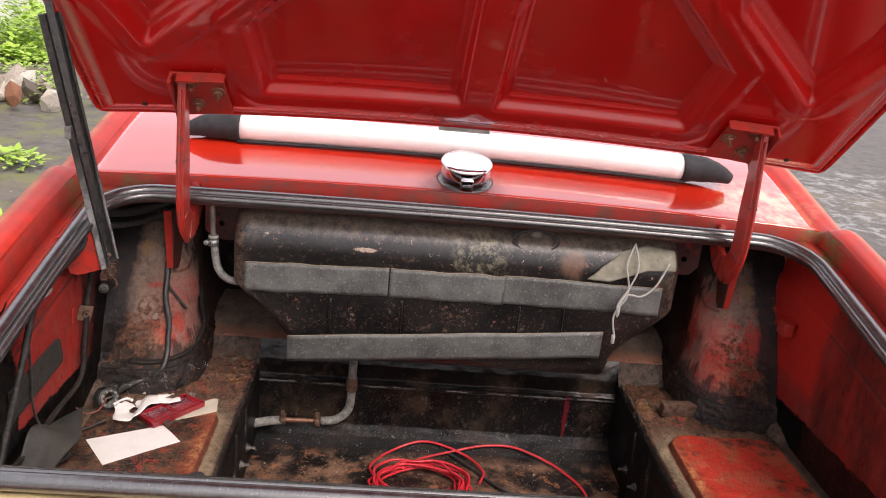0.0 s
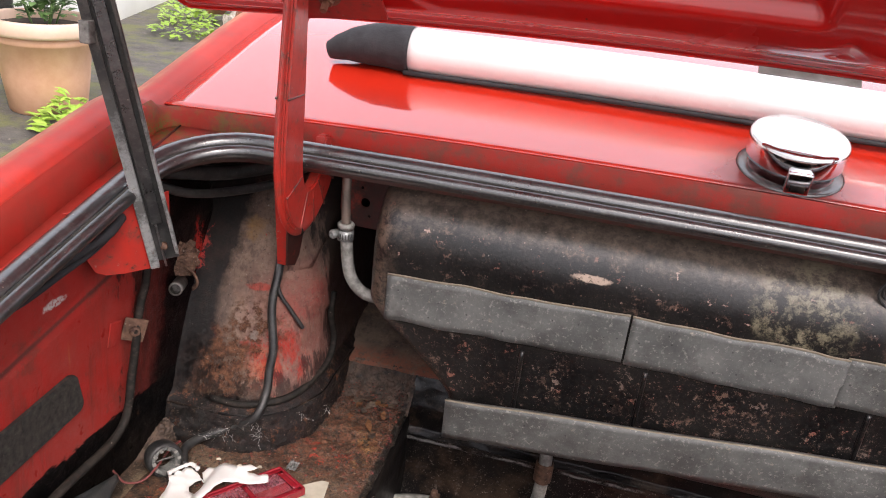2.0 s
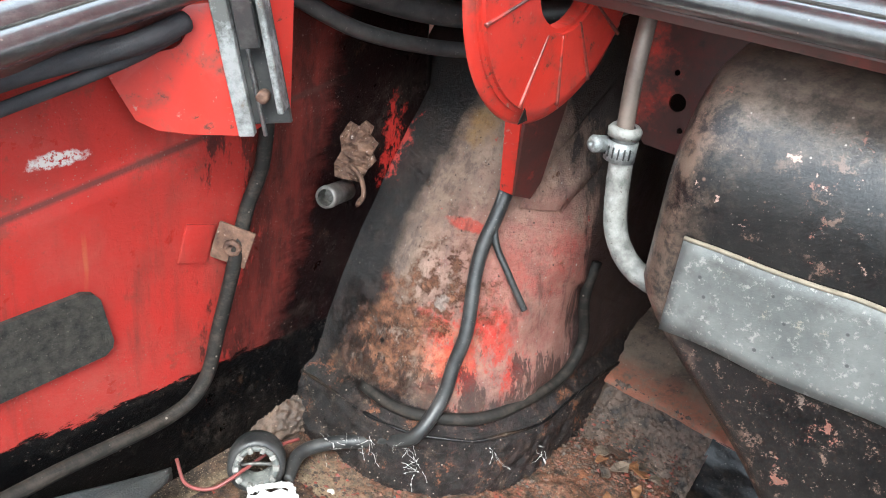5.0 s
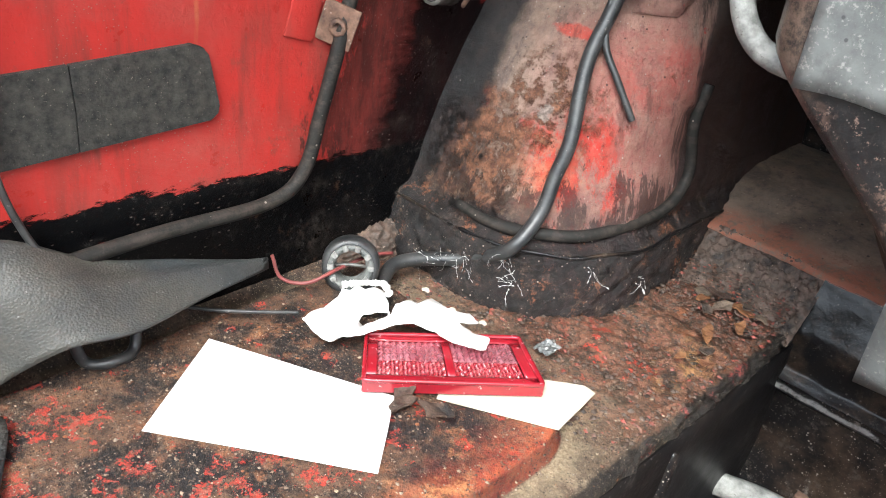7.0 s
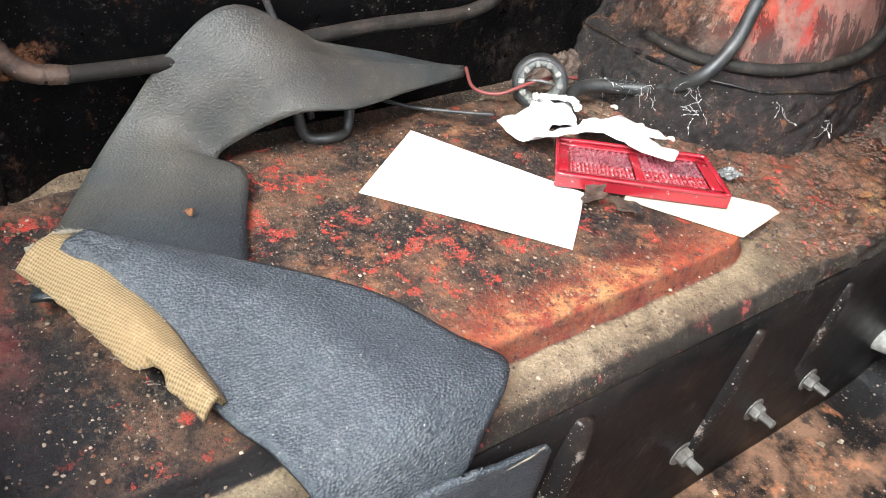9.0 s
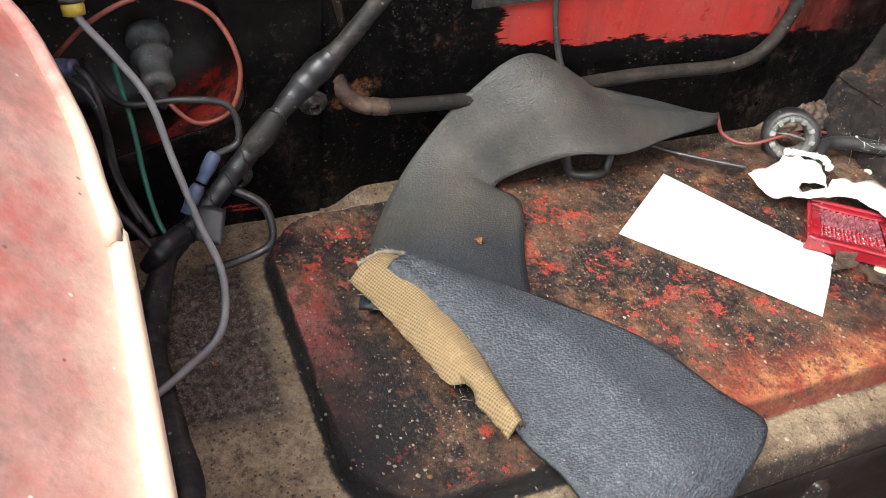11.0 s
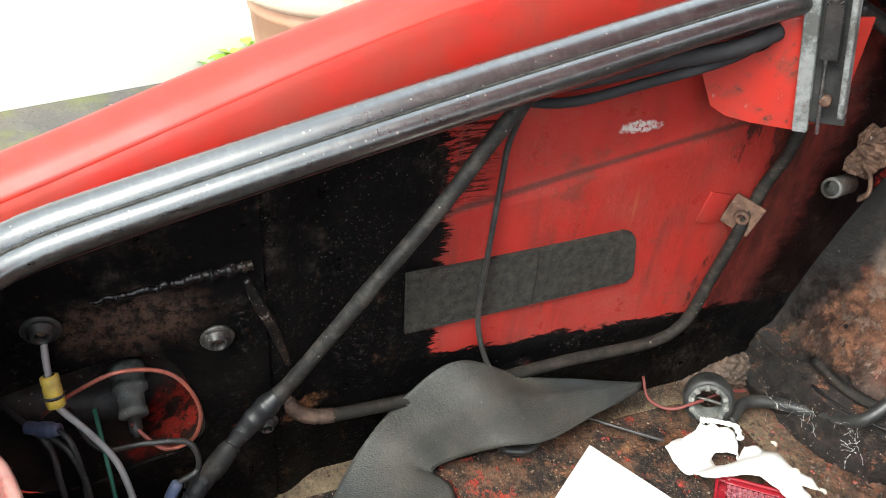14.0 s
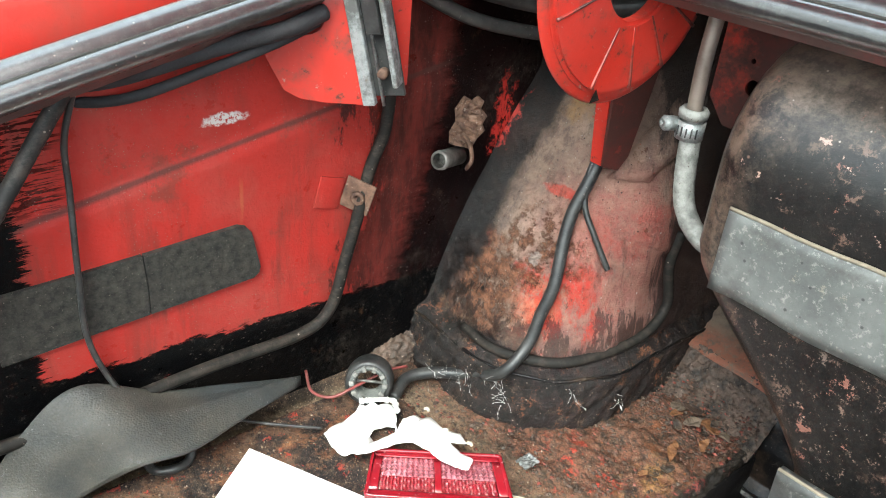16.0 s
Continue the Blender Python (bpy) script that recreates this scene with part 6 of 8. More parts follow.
# swan-neck hinges
for sx in (-1, 1):
    hx = 0.405
    mid = [(1.134, 1.000), (1.131, 0.96), (1.128, 0.90), (1.126, 0.848), (1.130, 0.815), (1.143, 0.795), (1.163, 0.786), (1.187, 0.791), (1.206, 0.808), (1.214, 0.84)]
    line = catmull([(0, y, z) for y, z in mid], 60)

    def arm_fn(u, v, sx=sx, line=line):
        i = min(int(round(v * 59)), 59)
        a, b = line[max(i - 1, 0)], line[min(i + 1, 59)]
        d = (b - a).normalized()
        nn = Vector((0, -d.z, d.y))
        w = lerp(0.012, 0.0195, sstep(0.02, 0.30, v)) - 0.003 * sstep(0.6, 0.8, v)
        sq = ((-0.0052, -1), (-0.0052, 1), (0.0052, 1), (0.0052, -1))[int(round(u * 4)) % 4]
        return Vector((sx * -1 * (-hx) + sq[0], line[i].y, line[i].z)) + nn * sq[1] * w
    bm = sheet(arm_fn, 4, 60, True)
    bmesh.ops.holes_fill(bm, edges=[e for e in bm.edges if e.is_boundary])
    bmesh.ops.bevel(bm, geom=[e for e in bm.edges if e.calc_face_angle(0) > 0.6], offset=0.002, segments=2, affect="EDGES")
    hinge = part("hinge", bm, MAT["bracket"], car, "red swan-neck boot lid hinge", smooth=False)
    for k in range(6):
        i = (14, 26, 36, 42, 47, 52)[k]
        d = (line[i + 1] - line[i - 1]).normalized()
        nn = Vector((0, -d.z, d.y))
        for off in (-0.0052, 0.0052):
            part("pressed_rib", tube([Vector((sx * hx + off, line[i].y, line[i].z)) + nn * w for w in (-0.0175, 0, 0.015)], 0.0011, 6, radii=lambda t: 1.0 - 0.5 * t), MAT["dirty_red"], hinge)
    for off in (-0.0053, 0.0053):
        part("slot", plate([[(1.1455, 0.7655), (1.1525, 0.7662), (1.1490, 0.7725)]], lambda a, b, sx=sx, off=off: (sx * hx + off, a, b), (off * 0.06, 0, 0)), MAT["black"], hinge, smooth=False)
    part("outer_lip", tube([Vector((sx * hx, line[i].y, line[i].z)) + Vector((0, -(line[i + 1] - line[i - 1]).normalized().z, (line[i + 1] - line[i - 1]).normalized().y)) * -lerp(0.012, 0.0192, sstep(0.02, 0.30, i / 59)) for i in range(2, 56, 3)], 0.0056, 8, 60, flat=0.35, up=(1, 0, 0)), MAT["bracket"], hinge)
    m = Matrix.Rotation(radians(-45), 3, "X")
    part("hinge_plate", plate([[(-0.004, 0.006), (0.058, 0.012), (0.052, 0.098), (-0.012, 0.098), (-0.018, 0.004)]], lambda a, b, sx=sx: lid_pt(sx * (0.405 - a), b, -0.006), -LN * 0.003), MAT["bracket"], hinge, smooth=False)
    part("plate_flange", plate([[(0.0, 0.0), (0.0, 0.062), (0.020, 0.062), (0.020, 0.0)]], lambda a, b, sx=sx: lid_pt(sx * (0.409 - b), 0.096, -0.009 - a * 0.7), LV * 0.004), MAT["bracket"], hinge, smooth=False)
    part("plate_flange", plate([[(0.0, 0.0), (0.0, 0.096), (0.020, 0.096), (0.024, 0.0)]], lambda a, b, sx=sx: lid_pt(sx * 0.416, 0.002 + b, -0.006 - a), (sx * 0.004, 0, 0)), MAT["bracket"], hinge, smooth=False)
    for a, b in ((0.392, 0.082), (0.391, 0.036), (0.361, 0.062)):
        bolt("bolt", lid_pt(sx * a, b, -0.0095), -LN, hinge, 0.0065, MAT["copper"])
    # post that carries the hinge, down the arch
    post = part("hinge_post", plate([[(0.4550, 0.694), (0.4460, 0.694), (0.4450, 0.79), (0.4570, 0.79)]], lambda a, b, sx=sx: (sx * a, 1.224 - 0.1 * (b - 0.7), b), (0, 0.003, 0)), MAT["bracket"], car, smooth=False)
    part("post_flange", plate([[(0.0, 0.694), (0.012, 0.690), (0.018, 0.700), (0.034, 0.79), (0.0, 0.79)]], lambda a, b, sx=sx: (sx * (0.445 - 0.05 * (b - 0.69) - a * 0.3), 1.224 - 0.1 * (b - 0.7) + a, b), (sx * 0.002, 0, 0)), MAT["flange"], post, smooth=False)
    part("arch_strap", sheet(lambda u, v, sx=sx: (lambda p: (-sx * p.x, p.y, p.z))(on_arch(lerp(-0.452, -0.433, u) + 0.018 * v, lerp(0.680, 0.78, v), 0.0022)), 6, 14), MAT["arch_" + ("l" if sx < 0 else "r")], post, solid=0.0012)
    part("mount_plate", plate([[(0.30, 0.735), (0.392, 0.735), (0.405, 0.75), (0.405, 0.86), (0.30, 0.86)], circle(0.379, 0.762, 0.0048), circle(0.383, 0.777, 0.0016), circle(0.374, 0.748, 0.0016)], lambda a, b, sx=sx: (sx * a, 1.262, b), (0, 0.002, 0)), MAT["dirty_red"], car, smooth=False)

# filler cap on the deck
capm = Matrix.Translation((0.0, 1.258, deck_z(0, 1.258))) @ Matrix.Rotation(radians(13), 4, "X")
fcap = part("fuel_cap", lathe([(0.034, 0.0), (0.035, 0.010), (0.0385, 0.012), (0.0405, 0.016), (0.0410, 0.030), (0.0402, 0.0335), (0.0375, 0.0355), (0.02, 0.0372), (0, 0.038)], 48, capm), MAT["chrome"], car, "round chrome flip-up fuel filler cap")
part("cap_latch", rbox(capm @ Vector((0, -0.0405, 0.013)), (0.020, 0.010, 0.020), 0.002, capm.to_3x3()), MAT["chrome"], fcap)
part("latch_slot", rbox(capm @ Vector((0, -0.0458, 0.009)), (0.012, 0.002, 0.006), 0.0005, capm.to_3x3()), MAT["black"], fcap)
part("cap_ring", lathe([(0.044, 0.0), (0.045, 0.002), (0.043, 0.004), (0.036, 0.004)], 40, capm), MAT["seal"], fcap)


# ---------------------------------------------------------------- fuel tank across the front of the boot
tank = thing("fuel_tank", (0, 1.3, 0.531), "dusty black fuel tank patched with grey tape", "fuel tank")


def tank_y(z):
    if z > 0.752:
        return 1.24 - math.sqrt(max(0.0, 0.06 ** 2 - (z - 0.752) ** 2))
    return 1.18 + 0.10 * max(0.0, 0.625 - z)


def tank_w(z):
    return 0.345 - 0.088 * sstep(0.700, 0.600, z) ** 0.8


def tank_profile(n=64):
    pts = [(tank_y(z), z) for z in [lerp(0.590, 0.8119, k / 30) for k in range(31)]]
    pts += [(y, 0.812) for y in (1.26, 1.30, 1.36, 1.41)] + [(1.43, 0.80), (1.44, 0.77), (1.44, 0.66), (1.44, 0.60), (1.43, 0.575), (1.40, 0.566), (1.30, 0.566), (1.23, 0.566), (1.20, 0.570), (1.190, 0.578)]
    return pts


TP = tank_profile()
TC = (1.31, 0.69)
bm = bmesh.new()
stations = [(-1, 0.022), (-1, 0.010), (-0.985, 0.003), (-0.96, 0.0)] + [(k / 16, 0.0) for k in range(-15, 16)] + [(0.96, 0.0), (0.985, 0.003), (1, 0.010), (1, 0.022)]
rows = []
for t, inset in stations:
    row = []
    for y, z in TP:
        d = Vector((TC[0] - y, TC[1] - z))
        d.normalize()
        yy, zz = y + d.x * inset, z + d.y * inset
        row.append(bm.verts.new((t * tank_w(zz), yy + 0.001 * noise.noise(Vector((t * 9, zz * 20, 0))), zz)))
    rows.append(row)
for A, B in zip(rows, rows[1:]):
    for k in range(len(A)):
        q = (k + 1) % len(A)
        bm.faces.new((A[k], A[q], B[q], B[k]))
bm.faces.new(rows[0])
bm.faces.new(rows[-1])
shell = part("tank_shell", bm, MAT["tank"], tank)


def tape(x0, x1, za0, za1, h, seed, thick=0.0025, out=0.001):
    """A stuck strip hugging the tank's face, with uneven ends."""
    def fn(u, v):
        x = lerp(x0, x1, u) + 0.004 * noise.noise(Vector((v * 7, seed, u * 3))) * (1 if u in (0, 1) else 0)
        z = lerp(za0, za1, u) - h * (1 - v) + 0.0022 * noise.noise(Vector((u * 6, seed, v * 0.5)))
        return (x, tank_y(z) - out - 0.0012 * abs(noise.noise(Vector((u * 5, v * 2, seed)))), z)
    strip = part("tape_strip", sheet(fn, 40, 8), MAT["tape"], tank, solid=thick)
    part("dusty_edge", tube([Vector(fn(k / 12, 1.0)) + Vector((0, -thick * 0.3, 0)) for k in range(13)], 0.0011, 6, 40), MAT["edge_dust"], strip)
    return strip


tape(-0.327, -0.108, 0.730, 0.737, 0.046, 1)
tape(-0.106, 0.072, 0.737, 0.738, 0.047, 2)
tape(0.070, 0.321, 0.739, 0.737, 0.046, 3)
tape(-0.258, 0.236, 0.617, 0.660, 0.045, 4, 0.005, 0.009)
for x, z0, z1 in ((-0.195, 0.68, 0.60), (-0.085, 0.685, 0.618), (0.10, 0.69, 0.645), (0.17, 0.695, 0.65)):
    part("tank_runnel", tube([(x, tank_y(z) - 0.0005, z) for z in (z0, lerp(z0, z1, 0.5), z1)], 0.0022, 6, 14), MAT["tank"], tank)

# breather hose with its clip, at the tank's end
hose = part("breather_hose", tube([(-0.381, 1.213, 0.753), (-0.378, 1.213, 0.722), (-0.373, 1.213, 0.702), (-0.362, 1.215, 0.688), (-0.347, 1.219, 0.682), (-0.328, 1.226, 0.682)], 0.0060, 14, 60, radii=lambda t: 1 + 0.05 * noise.noise(Vector((t * 25, 0, 3)))), MAT["hose"], tank, "corroded whitish rubber breather hose")
part("breather_pipe", tube([(-0.381, 1.212, 0.748), (-0.383, 1.213, 0.788), (-0.386, 1.222, 0.83)], 0.0043, 12, 20), MAT["pipe"], hose)
for k in range(7):
    a = radians(-150 + 20 * k)
    part("clip_thread", rbox((-0.381 + 0.0079 * math.cos(a), 1.212 + 0.0079 * math.sin(a), 0.746), (0.0010, 0.0007, 0.0055), 0.0002, Matrix.Rotation(a, 3, "Z")), MAT["cable"], hose)
clip = part("hose_clip", lathe([(0.0066, -0.005), (0.0078, -0.005), (0.0078, 0.005), (0.0066, 0.005)], 24, Matrix.Translation((-0.381, 1.212, 0.746))), MAT["zinc"], hose)
part("hose_end", lathe([(0.0050, 0.0), (0.0080, -0.001), (0.0084, 0.0025), (0.0068, 0.0045), (0.0048, 0.004)], 20, Matrix.Translation((-0.381, 1.212, 0.754))), MAT["hose"], hose)
part("clip_screw", lathe([(0, -0.004), (0.0042, -0.004), (0.0044, 0.003), (0.0030, 0.0048), (0.0010, 0.0048), (0.0008, 0.0036), (0, 0.0036)], 12, toward((-0.3895, 1.204, 0.748), (-0.3, -0.95, 0.1))), MAT["zinc"], clip)

# outlet pipe below the tank
opipe = part("outlet_pipe", tube([(-0.155, 1.262, 0.575), (-0.156, 1.270, 0.52), (-0.156, 1.272, 0.465), (-0.160, 1.272, 0.435), (-0.178, 1.270, 0.416), (-0.205, 1.268, 0.411)], 0.0075, 12, 40), MAT["hose"], tank, "grubby fuel outlet pipe")
part("copper_pipe", tube([(-0.200, 1.268, 0.411), (-0.24, 1.267, 0.411), (-0.285, 1.266, 0.410)], 0.0045, 10, 12), MAT["copper"], opipe)
part("end_hose", tube([(-0.268, 1.266, 0.410), (-0.295, 1.262, 0.409), (-0.322, 1.255, 0.406)], 0.0080, 12, 12), MAT["hose"], opipe)
for x in (-0.212, -0.272):
    c = part("pipe_clip", lathe([(0.007, -0.005), (0.0100, -0.005), (0.0100, 0.005), (0.007, 0.005)], 18, toward((x, 1.267, 0.411), (1, 0, 0))), MAT["rust"], opipe)
    part("clip_ear", rbox((x, 1.263, 0.424), (0.007, 0.006, 0.012), 0.001), MAT["rust"], c)
part("pipe_joint", lathe([(0.0085, -0.014), (0.010, -0.012), (0.010, 0.010), (0.0085, 0.012)], 16, Matrix.Translation((-0.156, 1.271, 0.487))), MAT["rust"], opipe)

# sender with coiled leads, rag and white wire on the tank
sender = part("fuel_sender", lathe([(0, 0), (0.030, 0), (0.030, 0.004), (0.024, 0.007), (0.010, 0.008), (0.008, 0.016), (0, 0.017)], 24, toward((0.115, 1.215, 0.800), (0, -0.7, 0.7))), MAT["tank"], tank)
for k in range(3):
    part("lead", tube([(0.114 + (0.028 + 0.004 * k) * math.cos(a * 0.7 + k), 1.198 - 0.004 * k, 0.797 + (0.012 + 0.003 * k) * math.sin(a * 0.7 + k)) for a in range(9)], 0.0013, 6, 40), MAT["cable"], sender)
rag = thing("rag", (0.27, 1.18, 0.766), "mossy grey rag hanging over the tank", "rag")


def rag_fn(u, v):
    top = [(0.222, 0.768), (0.252, 0.790), (0.29, 0.799), (0.335, 0.795)]
    bot = [(0.199, 0.745), (0.235, 0.744), (0.29, 0.765), (0.336, 0.768)]
    s = u * 3
    j = min(int(s), 2)
    x, z = (lerp(lerp(bot[j][q], bot[j + 1][q], s - j), lerp(top[j][q], top[j + 1][q], s - j), v) for q in (0, 1))
    return (x, tank_y(z) - 0.003 - 0.003 * abs(noise.noise(Vector((x * 60, z * 60, 0)))), z)


part("cloth", sheet(rag_fn, 30, 14), MAT["rag"], rag, solid=0.004)
ww = thing("white_wire", (0.26, 1.17, 0.65), "dirty white wire dangling in front of the tank", "wire")
for pts in ([(0.268, 1.185, 0.806), (0.256, 1.172, 0.775), (0.262, 1.166, 0.745), (0.262, 1.166, 0.722), (0.250, 1.166, 0.70), (0.247, 1.165, 0.682), (0.254, 1.165, 0.655)], [(0.268, 1.185, 0.806), (0.274, 1.170, 0.77), (0.262, 1.165, 0.735), (0.250, 1.164, 0.712), (0.252, 1.165, 0.690)], [(0.322, 1.172, 0.781), (0.305, 1.166, 0.745), (0.285, 1.165, 0.727), (0.262, 1.165, 0.727), (0.250, 1.165, 0.705)]):
    part("strand", tube(pts, 0.0015, 6, 40), MAT["white_wire"], ww)
for z in (0.700, 0.652):
    part("connector", lathe([(0.0015, -0.008), (0.0032, -0.006), (0.0032, 0.006), (0.0015, 0.008)], 10, Matrix.Translation((0.252, 1.165, z))), MAT["white_wire"], ww)

# ---------------------------------------------------------------- padded bar lying on the deck
bar_t = thing("padded_bar", (0, 1.33, deck_z(0, 1.33)), "white glossy padded bar with black cloth ends on the deck", "padded bar")
BZ = [(x, 1.335 - 0.012 * (x / 0.4), deck_z(x, 1.335) + 0.026) for x in (-0.37, -0.18, 0, 0.18, 0.368)]
part("cover", tube(BZ, 0.0245, 20, 40, flat=0.92, up=(0, 0, 1)), MAT["white_tube"], bar_t)
part("under_edge", tube([(x, y - 0.0175, z - 0.0205) for x, y, z in BZ], 0.0026, 8, 30), MAT["fabric"], bar_t)
for s in (-1, 1):
    e = BZ[0] if s < 0 else BZ[-1]
    part("cloth_end", tube([(e[0] - s * 0.004, e[1], e[2]), (e[0] + s * 0.03, e[1], e[2]), (e[0] + s * 0.06, e[1] - 0.002, e[2] - 0.004), (e[0] + s * 0.085, e[1] - 0.004, e[2] - 0.012)], 0.0262, 16, 24, radii=lambda t: (1.0 - 0.62 * t ** 2.0) * (1 + 0.05 * noise.noise(Vector((t * 6, s, 0)))), flat=0.9, up=(0, 0, 1)), MAT["fabric"], bar_t)

# ---------------------------------------------------------------- left side: pad, clips, cables
pad = thing("felt_pad", (-0.54, 0.95, 0.614), "dark grey felt pad stuck on the side panel", "felt pad")
for piece in ([(0.880, 0.614), (0.9600, 0.6185), (0.9605, 0.6375), (0.9595, 0.6585), (0.879, 0.656)], [(0.9606, 0.6185), (1.026, 0.622), (1.030, 0.625), (1.031, 0.629), (1.026, 0.655), (1.023, 0.659), (1.018, 0.661), (0.9602, 0.6585), (0.9611, 0.6375)]):
    part("felt_piece", plate([piece], lambda a, b: (-0.5415, a, b), (-0.004, 0, 0)), MAT["felt"], pad, smooth=False)

clip_turn = Matrix.Rotation(radians(-52), 3, "Z") @ Matrix.Rotation(radians(-16), 3, "X")
clipp = part("wall_clip", rbox((-0.536, 1.0985, 0.664), (0.0018, 0.0200, 0.0225), 0.0005, clip_turn), MAT["rust"], car, "rusty square clip plate on the side panel")
part("clip_tab", rbox((-0.5438, 1.0815, 0.667), (0.0014, 0.0180, 0.0215), 0.0003, Matrix.Rotation(radians(-16), 3, "X")), MAT["wall_l"], clipp)
part("clip_nut", lathe([(0, 0), (0.0052, 0), (0.0048, 0.0022), (0.003, 0.0030), (0.0022, 0.0004), (0, 0.0004)], 8, toward((-0.5352, 1.0980, 0.663), (0.62, -0.78, 0))), MAT["rust"], clipp)
jag = [(-0.011, 0.684), (0.006, 0.683), (0.009, 0.691), (0.013, 0.697), (0.010, 0.701), (0.012, 0.707), (0.006, 0.711), (0.007, 0.716), (0.001, 0.719), (-0.003, 0.715), (-0.009, 0.717), (-0.013, 0.708), (-0.010, 0.700), (-0.013, 0.692)]
rb = plate([jag], lambda a, b: (-0.531 + 0.80 * a, 1.181 + 0.45 * a + 0.2 * (b - 0.69), b), (-0.0012, 0.0025, 0))
bmesh.ops.subdivide_edges(rb, edges=list(rb.edges), cuts=6, use_grid_fill=True)
for v in rb.verts:
    v.co += Vector((1, -1, 0.4)) * 0.0022 * noise.fractal(v.co * 210, 0.7, 2.1, 4)
stub = part("rusty_bracket", rb, MAT["rust"], car, "corroded bracket with a tube stub on the arch", smooth=False)
part("tube_stub", lathe([(0.0050, 0.0), (0.0066, 0.0), (0.0070, -0.003), (0.0066, -0.005), (0.0066, -0.026), (0, -0.026), (0, -0.010), (0.0050, -0.009)], 22, toward((-0.531, 1.160, 0.6775), (0.30, -0.90, 0.16))), MAT["steel"], stub)
part("saddle", tube([(-0.524, 1.180, 0.671), (-0.518, 1.178, 0.679), (-0.522, 1.179, 0.688), (-0.531, 1.180, 0.692)], 0.0030, 8, 16, flat=0.5), MAT["rust"], stub)


def cable(name, pts, r, material, label, cat="cable", n=None, seg=10, radii=None, parts=()):
    P = [Vector(p) for p in pts]
    ob = thing(name, min(P, key=lambda p: p.z), label, cat)
    part("sheath", tube(pts, r, seg, n or 10 * len(pts), radii=radii), material, ob)
    return ob


cable("conduit", [(-0.5405, 0.810, 0.585), (-0.538, 0.814, 0.577), (-0.536, 0.822, 0.571), (-0.5355, 0.838, 0.568), (-0.535, 0.908, 0.567), (-0.536, 0.99, 0.570), (-0.536, 1.055, 0.570), (-0.535, 1.078, 0.584), (-0.535, 1.089, 0.618), (-0.535, 1.098, 0.649), (-0.535, 1.107, 0.683), (-0.533, 1.115, 0.706), (-0.531, 1.117, 0.735), (-0.527, 1.118, 0.80)], 0.0040, MAT["conduit"], "grimy brown conduit clipped along the side panel", "conduit")
cond = bpy.data.objects["conduit"]
part("end_sleeve", tube([(-0.541, 0.809, 0.587), (-0.538, 0.814, 0.577), (-0.536, 0.822, 0.571), (-0.5355, 0.836, 0.568)], 0.0045, 10, 40, radii=lambda t: 1.0 + 0.14 * noise.noise(Vector((t * 22, 0, 9)))), MAT["rust_crust"], cond, "rust-caked end")
loom = cable("taped_loom", [(-0.522, 0.935, 0.775), (-0.526, 0.915, 0.745), (-0.525, 0.888, 0.708), (-0.524, 0.854, 0.667), (-0.523, 0.809, 0.612), (-0.520, 0.785, 0.590), (-0.514, 0.765, 0.570), (-0.505, 0.742, 0.548), (-0.494, 0.724, 0.535), (-0.482, 0.715, 0.528), (-0.460, 0.7085, 0.522), (-0.440, 0.706, 0.5205), (-0.402, 0.708, 0.520), (-0.376, 0.7095, 0.5195), (-0.350, 0.700, 0.519), (-0.320, 0.690, 0.519)], 0.0044, MAT["loom"], "black taped wiring loom along the side panel", "wiring loom", 520, 14, lambda t: 0.92 + 0.10 * noise.noise(Vector((t * 55, 0, 0))) + 0.10 * abs(noise.noise(Vector((t * 160, 2, 0)))) + 0.03 * ((t * 46 + 0.9 * noise.noise(Vector((t * 30, 7, 0)))) % 1) + 0.38 * sstep(0.355, 0.375, t) * sstep(0.415, 0.40, t) + 0.22 * sstep(0.27, 0.28, t) * sstep(0.31, 0.30, t) + 0.40 * sstep(0.56, 0.62, t))
part("tape_wrap", tube([(-0.5225, 0.803, 0.6065), (-0.520, 0.785, 0.590), (-0.514, 0.765, 0.570), (-0.505, 0.742, 0.548), (-0.494, 0.724, 0.535)], 0.0049, 14, 140, radii=lambda t: 0.95 + 0.16 * noise.noise(Vector((t * 16, 0, 5))) + 0.07 * abs(noise.noise(Vector((t * 60, 1, 5)))) + 0.30 * sstep(0.02, 0.07, t) * sstep(0.30, 0.18, t)), MAT["black_tape"], loom, "wrinkled black tape over the lower loom")
lm = catmull([(-0.520, 0.785, 0.590), (-0.514, 0.765, 0.570), (-0.505, 0.742, 0.548), (-0.494, 0.724, 0.535)], 60)
for i in range(3, 56, 7):
    d = (lm[min(i + 1, 59)] - lm[i - 1]).normalized()
    sd = d.orthogonal().normalized()
    up_ = d.cross(sd)
    part("tape_turn", tube([lm[i] + d * (0.0022 * math.sin(a * 0.63 + 0.6 + 0.5 * math.sin(i * 2.3)) + 0.0012 * math.sin(i * 1.7)) + (sd * math.cos(a * 0.63) + up_ * math.sin(a * 0.63)) * 0.0048 for a in range(10)], 0.0006, 5, 24, closed=True), MAT["black_tape"], loom)
flag = sheet(lambda u, v: Vector((-0.4985, 0.735, 0.552)).lerp(Vector((-0.4930, 0.747, 0.5515)), u).lerp(Vector((-0.4850, 0.7310, 0.5430)).lerp(Vector((-0.4800, 0.7420, 0.5440)), u), v) + Vector((0, 0, 0.0012 * math.sin(3 * u + 2 * v))), 8, 8)
part("tape_flag", flag, MAT["black_tape"], loom, "loose end of black tape", solid=0.0005)
